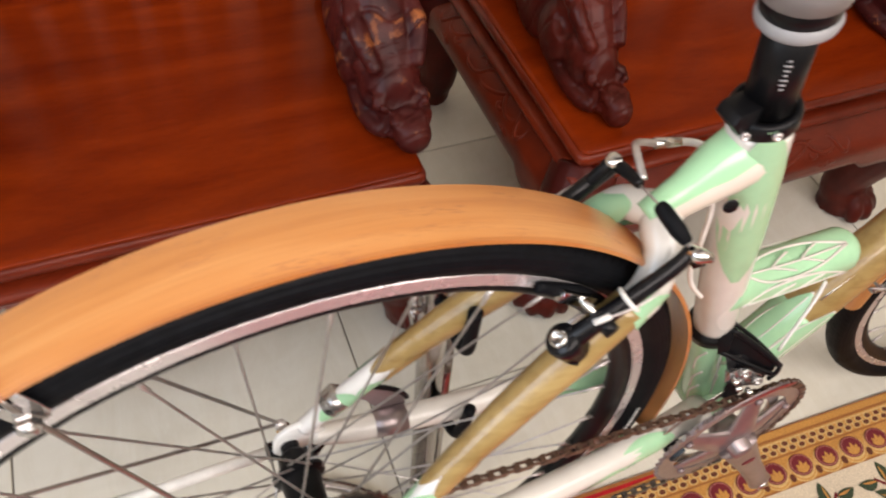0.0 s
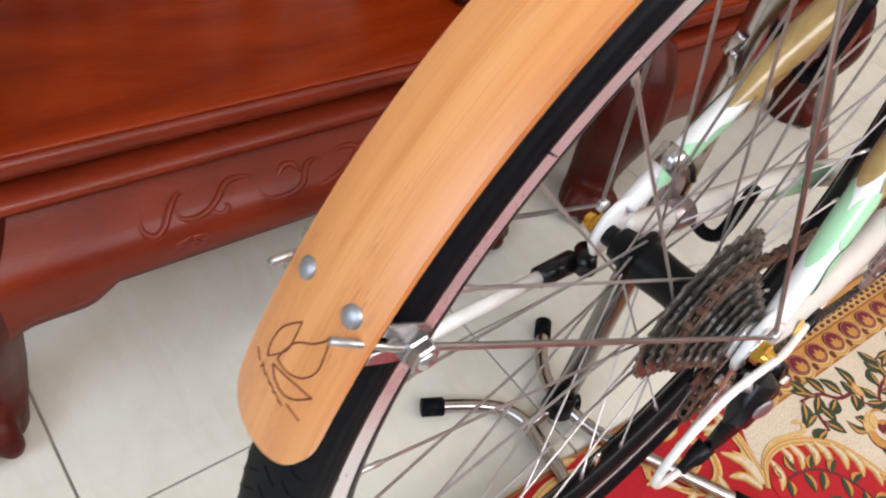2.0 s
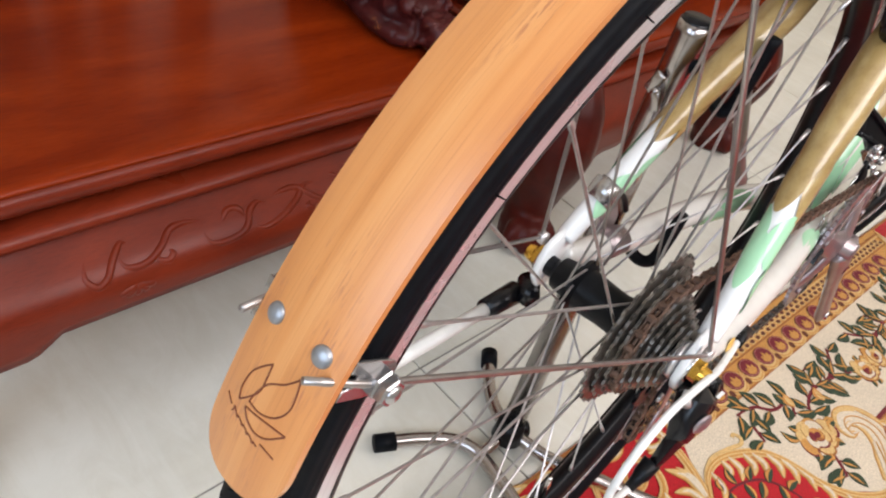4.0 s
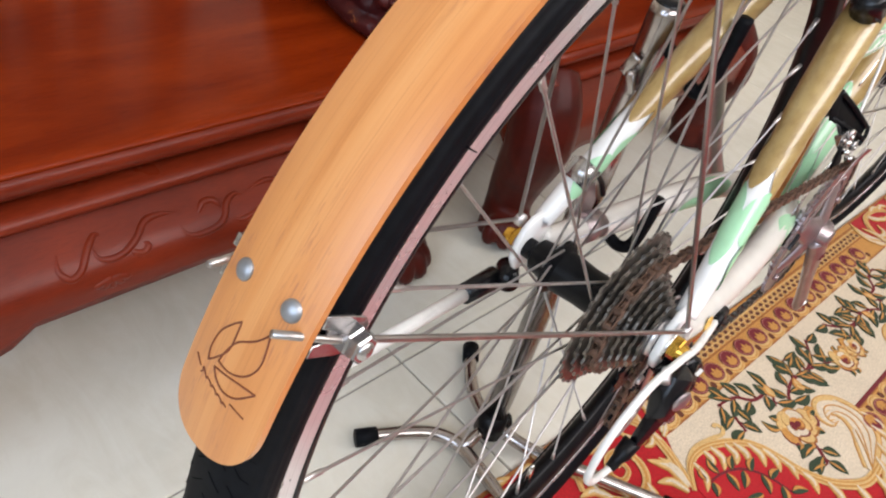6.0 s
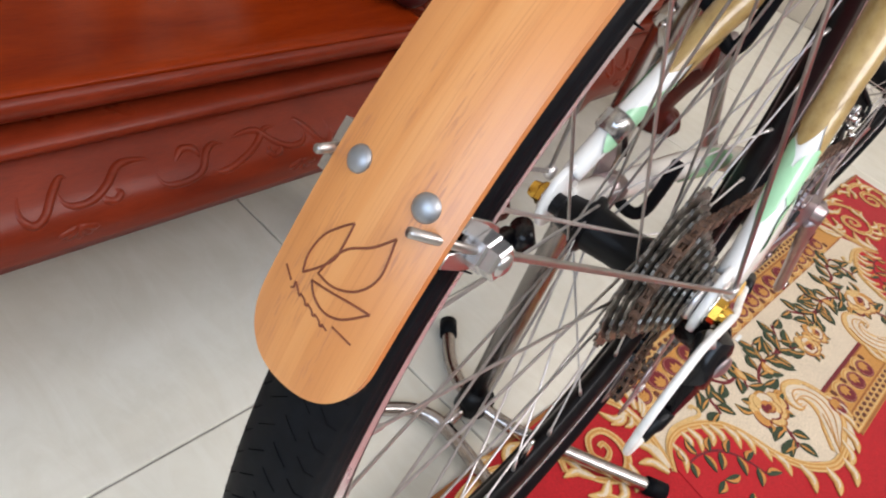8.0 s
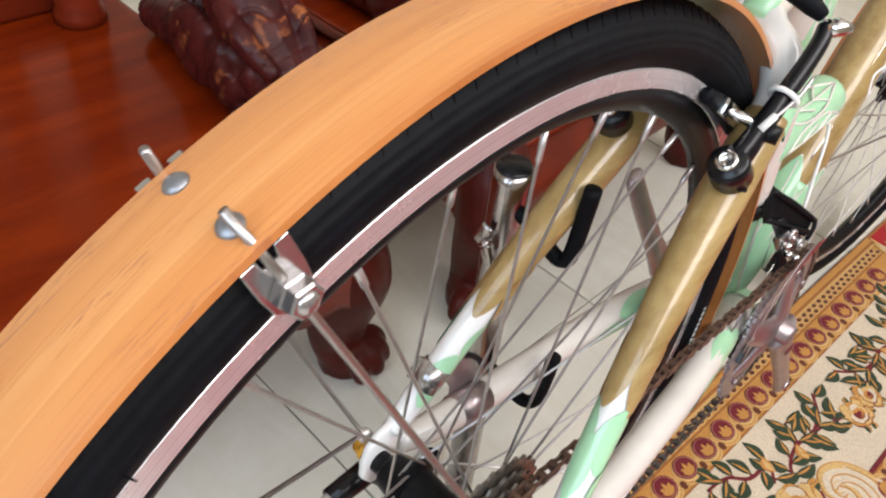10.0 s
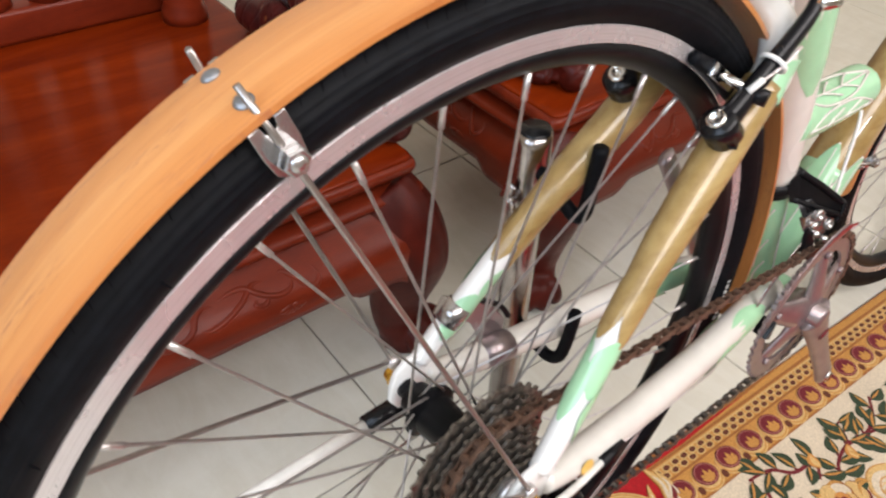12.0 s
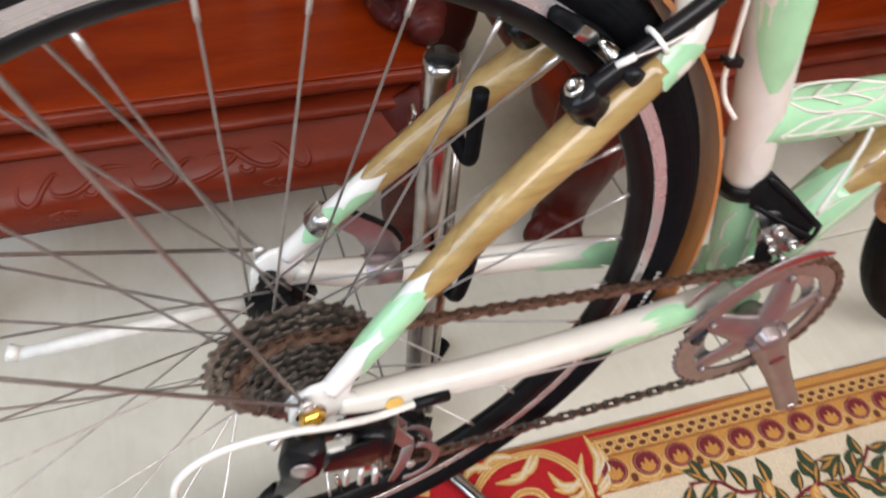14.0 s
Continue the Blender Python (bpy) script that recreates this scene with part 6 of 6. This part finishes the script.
for p in (P1, P2):
    part("jockey_wheel", gear(11, 0.0235, 0.006, 0.0030, Matrix.Translation(p), 0.0045), PLASTIC, mech, "toothed guide pulley", smooth=False)
    part("pulley_bolt", screw(p + Vector((0, -0.0115, 0)), (0, -1, 0), 0.0046, 0.003), STEEL, mech)
part("barrel_adjuster", tube([(-0.040, -0.0855, -0.0640), (-0.050, -0.0850, -0.0715), (-0.054, -0.0845, -0.0740), (-0.062, -0.0840, -0.0785)], [0.0072, 0.0066, 0.0048, 0.0040], 14), BLACK, mech)
for k in range(3):
    part("limit_screw", tube([(0.012 + 0.011 * k, -0.084, -0.072 - 0.008 * k), (0.008 + 0.011 * k, -0.090, -0.086 - 0.008 * k)], [0.0032, 0.0026], 10), STEEL, mech, "small steel screw")
part("anchor_plate", hull([(x, y, z) for x, z in ((0.022, -0.074), (0.036, -0.072), (0.034, -0.096), (0.024, -0.094)) for y in (-0.082, -0.078)], 0.0008), CHROME, mech, "bright cable anchor plate")
part("gear_cable", tube(spline([(-0.061, -0.0840, -0.0790), (-0.088, -0.083, -0.066), (-0.103, -0.083, -0.044), (-0.104, -0.083, -0.021), (-0.095, -0.083, -0.001), (-0.078, -0.083, 0.012), (-0.053, -0.083, 0.0165), (-0.018, -0.0845, 0.0115), (0.014, -0.0840, -0.0030), (0.045, -0.0805, -0.0180), (0.076, -0.0765, -0.0270)], 7), 0.0028, 12), CABLE, bike, "white looped cable housing")
part("seat_tube_cable", tube(spline([(0.352, 0.004, 0.240), (0.353, 0.000, 0.208), (0.3535, 0.000, 0.180), (0.3540, 0.000, 0.154), (0.3535, 0.000, 0.133), (0.3580, -0.003, 0.113), (0.3680, -0.008, 0.096)], 6), 0.0021, 10), CABLE, bike, "thin white cable beside the seat tube")
part("cable_clip", hull([(x, y, z) for x, z in ((0.3485, 0.152), (0.3490, 0.146), (0.362, 0.142), (0.362, 0.150)) for y in (-0.006, 0.005)], 0.001), PLASTIC, bike, "black cable clip")
part("cable_stop", tube([(0.074, -0.0768, -0.0265), (0.102, -0.0735, -0.0360)], [0.0048, 0.0052], 12), BLACK, bike)
for at in ((0.060, -0.0755, -0.0185),):
    part("paint_mark", dome(at, (0, -1, 0.15), 0.0072, 0.0012), GOLD_PAINT, bike, "round yellow paint mark")
part("gear_inner_cable", tube([(0.100, -0.0735, -0.0355), (0.25, -0.062, -0.094), (0.40, -0.030, -0.158)], 0.0008, 6), STEEL, bike)

# axle ends
for s in (-1, 1):
    gold = nut((0.001, s * 0.0705, 0.0), (0, s, 0), 0.0095, 0.0075)
    spun([(0.0, s * 0.084), (0.0062, s * 0.084), (0.0072, s * 0.080), (0.0072, s * 0.076), (0.0, s * 0.076)], 20, gold)
    part("axle_nut", sharp(gold), GOLD, bike, "gold anodised nut")
    part("axle_washer", spun([(0.006, s * 0.069), (0.0115, s * 0.069), (0.0115, s * 0.0712), (0.006, s * 0.0712)], 28, closed=True), CHROME, bike)

# front derailleur
fd = part("front_derailleur", tube([(0.4085, 0, 0.002), (0.4065, 0, 0.016)], 0.0225, 28), BLACK, bike, "black front derailleur on its band")
part("derailleur_bracket", hull([(0.398, -0.020, 0.018), (0.412, -0.022, 0.030), (0.420, -0.014, 0.030), (0.398, -0.026, -0.002), (0.408, -0.030, 0.004), (0.418, -0.016, 0.004)], 0.0014), BLACK, fd, "angular black bracket block")
part("bracket_plate", hull([(0.410, -0.0150, 0.0260), (0.414, -0.0190, 0.0260), (0.404, -0.0220, 0.0010), (0.408, -0.0180, 0.0010), (0.4515, -0.0500, -0.0160), (0.4510, -0.0540, -0.0170), (0.4450, -0.0550, -0.0330), (0.4460, -0.0510, -0.0320)], 0.0008), BLACK, fd, "black ribbed bracket plate")
for path, w in (
    ([(0.412, -0.0210, 0.0275), (0.432, -0.0370, 0.0080), (0.4525, -0.0550, -0.0160)], 0.0030),
    ([(0.402, -0.0265, 0.0020), (0.424, -0.0430, -0.0120), (0.4470, -0.0570, -0.0270)], 0.0028),
    ([(0.4535, -0.0550, -0.0150), (0.4500, -0.0575, -0.0240), (0.4440, -0.0570, -0.0340)], 0.0030),
    ([(0.418, -0.0150, 0.0260), (0.438, -0.0300, 0.0040), (0.4545, -0.0500, -0.0180)], 0.0022),
):
    part("bracket_rib", tube(spline(path, 4), w, 10, flat=0.7, side=(0, 1, 0)), BLACK, fd)
part("linkage", hull([(0.402, -0.044, -0.010), (0.416, -0.046, -0.006), (0.440, -0.052, -0.030), (0.436, -0.054, -0.046), (0.410, -0.050, -0.036), (0.398, -0.046, -0.024), (0.404, -0.036, -0.016), (0.436, -0.042, -0.040)], 0.0015), CLIP, fd, "bright linkage plate")
part("linkage_body", hull([(0.404, -0.030, 0.000), (0.430, -0.036, -0.006), (0.456, -0.048, -0.030), (0.446, -0.052, -0.044), (0.430, -0.048, -0.040), (0.402, -0.040, -0.012)], 0.0015), PLASTIC, fd, "black linkage body")
part("linkage_screw", screw((0.4165, -0.0470, -0.0130), (-0.1, -1, 0.25), 0.0064, 0.005), CLIP, fd)
part("linkage_screw", screw((0.4320, -0.0525, -0.0310), (-0.1, -1, 0.25), 0.0056, 0.005), CLIP, fd)
for at in ((0.4110, -0.0500, -0.0310), (0.4240, -0.0545, -0.0430), (0.4060, -0.0475, -0.0180)):
    part("linkage_pin", tube([at, (at[0] - 0.001, at[1] - 0.007, at[2] + 0.002)], [0.0034, 0.0030], 14), CHROME, fd, "small bright pin")
part("linkage_arm", hull([(0.398, -0.047, -0.024), (0.406, -0.049, -0.020), (0.400, -0.052, -0.052), (0.410, -0.054, -0.056), (0.418, -0.054, -0.046), (0.402, -0.046, -0.050)], 0.0012), BLACK, fd, "black linkage arm")
for y, nm, mat in ((CH_Y - 0.012, "outer_cage", CRANK), (CH_Y + 0.006, "inner_cage", CHROME)):
    arc = [(BB.x + 0.106 * math.cos(radians(a)), y, BB.z + 0.106 * math.sin(radians(a))) for a in (74, 84, 94, 106, 120, 136, 152)]
    part(nm, tube(spline(arc, 4), [0.006, 0.0085, 0.0090, 0.008, 0.006, 0.005, 0.003], 10, flat=0.16, side=(0, 1, 0)), mat, fd)
arc = [(BB.x + 0.108 * math.cos(radians(a)), CH_Y - 0.0137, BB.z + 0.108 * math.sin(radians(a))) for a in (66, 78, 90, 102)]
part("red_cage_mark", tube(spline(arc, 4), [0.002, 0.0038, 0.0034, 0.001], 8, flat=0.12, side=(0, 1, 0)), RED_MARK, fd, "faded red cage stripe")
part("cage_tail", hull([(BB.x - 0.066, CH_Y - 0.010, BB.z + 0.032), (BB.x - 0.082, CH_Y - 0.010, BB.z + 0.018), (BB.x - 0.072, CH_Y - 0.010, BB.z + 0.010), (BB.x - 0.066, CH_Y + 0.006, BB.z + 0.032), (BB.x - 0.082, CH_Y + 0.006, BB.z + 0.018), (BB.x - 0.072, CH_Y + 0.006, BB.z + 0.010)], 0.001), PLASTIC, fd)
part("front_gear_cable", tube(spline([(0.466, -0.040, -0.022), (0.482, -0.034, 0.004), (0.498, -0.028, 0.034), (0.506, -0.023, 0.050)], 5), 0.0018, 10), CABLE, bike, "thin white cable")


# chain of alternating links
def chain_path():
    """One closed loop round sprocket, chainring and the two pulleys, in x and z, with y."""
    cog = 22 * 0.0127 / (2 * math.pi)
    ring = RING_R - 0.0030
    yc, yr, yp = -0.0361, CH_Y - 0.004, -0.0402
    pts = []

    def arc(c, r, a0, a1, y, n=24):
        for a in np.linspace(a0, a1, n):
            pts.append(Vector((c[0] + r * math.cos(radians(a)), y, c[1] + r * math.sin(radians(a)))))
    arc((0, 0), cog, 250, 62, yc)
    arc((BB.x, BB.z), ring, 84, -82, yr, 40)
    arc((P2.x, P2.z), 0.0205, -78, -215, yp, 16)
    arc((P1.x, P1.z), 0.0205, -20, 60, yp, 10)
    return pts


loop = chain_path()
loop.append(loop[0])
acc = [0.0]
for a, b in zip(loop, loop[1:]):
    acc.append(acc[-1] + (b - a).length)
LINKS = int(acc[-1] / 0.0127) // 2 * 2
step = acc[-1] / LINKS


def along_chain(d):
    d = d % acc[-1]
    i = int(np.searchsorted(acc, d, "right")) - 1
    i = min(i, len(loop) - 2)
    return loop[i].lerp(loop[i + 1], (d - acc[i]) / max(1e-9, acc[i + 1] - acc[i]))


def link_mesh(outer, material):
    bm = bmesh.new()
    w = 0.0031 if outer else 0.0020
    out = [(-0.0063, 0.0042), (-0.0030, 0.0034), (0.0, 0.0027), (0.0030, 0.0034), (0.0063, 0.0042)]
    shape = [(-0.0098, 0.0), (-0.0085, 0.0032)] + out + [(0.0085, 0.0032), (0.0098, 0.0)]
    shape = shape + [(x, -z) for x, z in shape[-2:0:-1]]
    for s in (-1, 1):
        one = plate(shape, 0.0011, Matrix.Translation((0, s * w, 0)) @ pose(0, 0, 0, 90, 0, 0))
        join(bm, one)
    if outer:
        for x in (-0.00635, 0.00635):
            tube([(x, -0.0040, 0), (x, 0.0040, 0)], 0.0019, 8, bm)
    else:
        for x in (-0.00635, 0.00635):
            tube([(x, -0.0015, 0), (x, 0.0015, 0)], 0.0037, 8, bm)
    me = bpy.data.meshes.new("chain_link")
    bm.to_mesh(me)
    bm.free()
    me.materials.append(material)
    return me


LINK_MESH = (link_mesh(True, CHAIN), link_mesh(False, CHAIN))
OILED_MESH = (link_mesh(True, CHAIN_OIL), link_mesh(False, CHAIN_OIL))
chain = new("chain", None)
chain.parent = bike
chain["label"] = "rusty roller chain"
for i in range(LINKS):
    a, b = along_chain(step * i), along_chain(step * (i + 1))
    d = (b - a).normalized()
    ax = Vector((0, 1, 0))
    ax = (ax - d * ax.dot(d)).normalized()
    m = Matrix((d, ax, d.cross(ax))).transposed().to_4x4()
    m.translation = (a + b) / 2
    link_part("chain_link", (OILED_MESH if a.z < -0.17 and 0.12 < a.x < 0.47 else LINK_MESH)[i % 2], chain, "", m)

# kickstand folded up beside the hub
kick = part("kickstand", tube([(0.014, 0.094, -0.068), (-0.100, 0.098, -0.055), (-0.214, 0.101, -0.042)], [0.0062, 0.0060, 0.0056], 14), CABLE, bike, "pale folded kickstand rod")
part("kickstand_foot", tube([(-0.212, 0.101, -0.042), (-0.220, 0.104, -0.0385)], [0.0066, 0.0075], 12), CABLE, kick)
part("kickstand_sleeve", tube([(0.012, 0.094, -0.068), (-0.028, 0.0955, -0.063)], [0.0105, 0.0092], 16), PLASTIC, kick, "black sleeve")
part("stay_band", tube([(0.046, 0.0622, 0.0425), (0.060, 0.0598, 0.0550)], 0.0108, 20), CLIP, kick, "bright steel band round the stay")
part("band_block", block((0.017, 0.009, 0.013), 0.0016, Matrix.Translation((0.0515, 0.0685, 0.0500)) @ pose(0, 0, 0, 0, -40, 0)), CLIP, kick, "bright steel clamp block")
part("band_bolt", dome((0.0515, 0.0730, 0.0500), (0, 1, 0.1), 0.0034, 0.0018), BLACK, kick)
arm = plate([(0.050, 0.050), (0.058, 0.052), (0.080, 0.034), (0.106, 0.004), (0.116, -0.018), (0.114, -0.032), (0.100, -0.036), (0.082, -0.030), (0.084, -0.012), (0.078, 0.006), (0.066, 0.022), (0.050, 0.036)], 0.0026, Matrix.Translation((0.0, 0.0725, 0.0)) @ pose(0, 0, 0, 90, 0, 0), 0.0006)
part("kickstand_bracket", sharp(arm), CRANK, kick, "thin grey pressed bracket plate")
part("kickstand_spring", tube(spline([(0.056, 0.070, 0.054), (0.084, 0.069, 0.034), (0.108, 0.068, 0.008), (0.116, 0.066, -0.010)], 6), 0.0026, 10), BLACK, kick, "thin black spring")
part("chainstay_clamp", tube([(0.077, 0.0618, -0.0272), (0.108, 0.0603, -0.0368)], 0.0138, 24), CRANK, kick, "thin grey clamp round the chain stay")
part("clamp_bolt", nut((0.107, 0.0745, -0.022), (0, 1, 0.25), 0.0058, 0.0055), CHROME, kick)
part("pivot_block", tube([(0.010, 0.078, -0.062), (0.030, 0.094, -0.066)], [0.0095, 0.0105], 16), PLASTIC, kick)

# ---- bicycle stand ----
stand = thing("bicycle_stand", "chrome bicycle stand with black hooks under the stays", "bicycle stand", Matrix.Identity(4))
PB, PT = Vector((0.167, 0.092, 0.030)), Vector((0.147, 0.092, 0.597))
post = part("post", tube([PB, PB.lerp(PT, 0.985), PT], [0.0145, 0.0145, 0.0140], 24), STAND_CHROME, stand, "bright chrome upright")
part("post_cap", tube([PT - (PT - PB).normalized() * 0.004, PT + (PT - PB).normalized() * 0.003], [0.0142, 0.0120], 24), PLASTIC, post, "black plastic cap")
inner = PB + Vector((0.022, 0.006, 0))
part("second_upright", tube([inner, inner + (PT - PB) * 0.86], 0.0062, 16), STAND_CHROME, stand, "thin dark-toned chrome upright")
wing = block((0.004, 0.010, 0.020), 0.002, Matrix.Translation(PB.lerp(PT, 0.90) + Vector((-0.020, 0.004, 0.004))) @ pose(0, 0, 0, 20, 0, 0))
block((0.004, 0.010, 0.018), 0.002, Matrix.Translation(PB.lerp(PT, 0.90) + Vector((-0.022, -0.004, -0.010))) @ pose(0, 0, 0, -25, 0, 0), wing)
tube([PB.lerp(PT, 0.895) + Vector((-0.012, 0, 0)), PB.lerp(PT, 0.895) + Vector((-0.024, 0, 0))], 0.0035, 10, wing)
part("wing_screw", wing, STAND_CHROME, stand, "bright wing screw")
hook = tube(spline([(0.150, 0.100, 0.5690), (0.146, 0.076, 0.5640), (0.150, 0.054, 0.5480), (0.153, 0.044, 0.5410), (0.1535, 0.037, 0.5480), (0.1515, 0.034, 0.5740), (0.150, 0.032, 0.6120)], 6), 0.0060, 14)
part("upper_hook", hook, RUBBER, stand, "black rubber-sleeved hook")
hook = tube(spline([(0.155, 0.096, 0.3860), (0.158, 0.068, 0.3760), (0.160, 0.048, 0.3670), (0.163, 0.036, 0.3730), (0.166, 0.033, 0.3960), (0.168, 0.032, 0.4310)], 6), 0.0060, 14)
part("lower_hook", hook, RUBBER, stand, "black rubber-sleeved hook")
BASES = (
    [(0.020, 0.185, 0.0125), (0.067, 0.157, 0.013), (0.099, 0.130, 0.014), (0.111, 0.100, 0.015), (0.106, 0.060, 0.015), (0.097, 0.020, 0.015), (0.072, -0.060, 0.0165)],
    [(0.249, 0.197, 0.0125), (0.197, 0.150, 0.014), (0.172, 0.100, 0.018), (0.177, 0.036, 0.019), (0.204, -0.024, 0.019), (0.263, -0.146, 0.0185)],
)
for line in BASES:
    path = spline(line, 8)
    leg = part("foot_tube", tube(path, 0.0088, 16), STAND_CHROME, stand, "bent dark-toned chrome foot tube")
    for end, before in ((path[0], path[3]), (path[-1], path[-4])):
        d = (end - before).normalized()
        part("rubber_foot", tube([end - d * 0.022, end + d * 0.004], 0.0116, 16), RUBBER, leg, "black rubber end")
part("base_bridge", tube([(0.109, 0.092, 0.016), (0.172, 0.094, 0.019)], 0.0080, 14), STAND_CHROME, stand, "short chrome bridge tube")
part("base_knob", tube([(0.172, 0.088, 0.024), (0.186, 0.078, 0.024)], [0.0100, 0.0110], 16), PLASTIC, stand, "black clamping knob")
part("base_joint", tube([(0.163, 0.090, 0.014), (0.163, 0.092, 0.046)], [0.021, 0.017], 20), BLACK, stand)

# ---- floor tiles ----
tile_bm = block((PITCH - 0.0028, PITCH - 0.0028, 0.010), 0.0012, segments=1)
tile_me = bpy.data.meshes.new("tile")
tile_bm.to_mesh(tile_me)
tile_bm.free()
tile_me.materials.append(TILE)
for i in range(-4, 6):
    for k in range(-4, 5):
        x, y = -0.364 + PITCH * (i + 0.5), 0.2526 + PITCH * (k + 0.5)
        if -2.3 < x < 2.85 and -1.8 < y < 2.2:
            link_part("tile", tile_me, _floor, "", pose(x, y, -0.005))
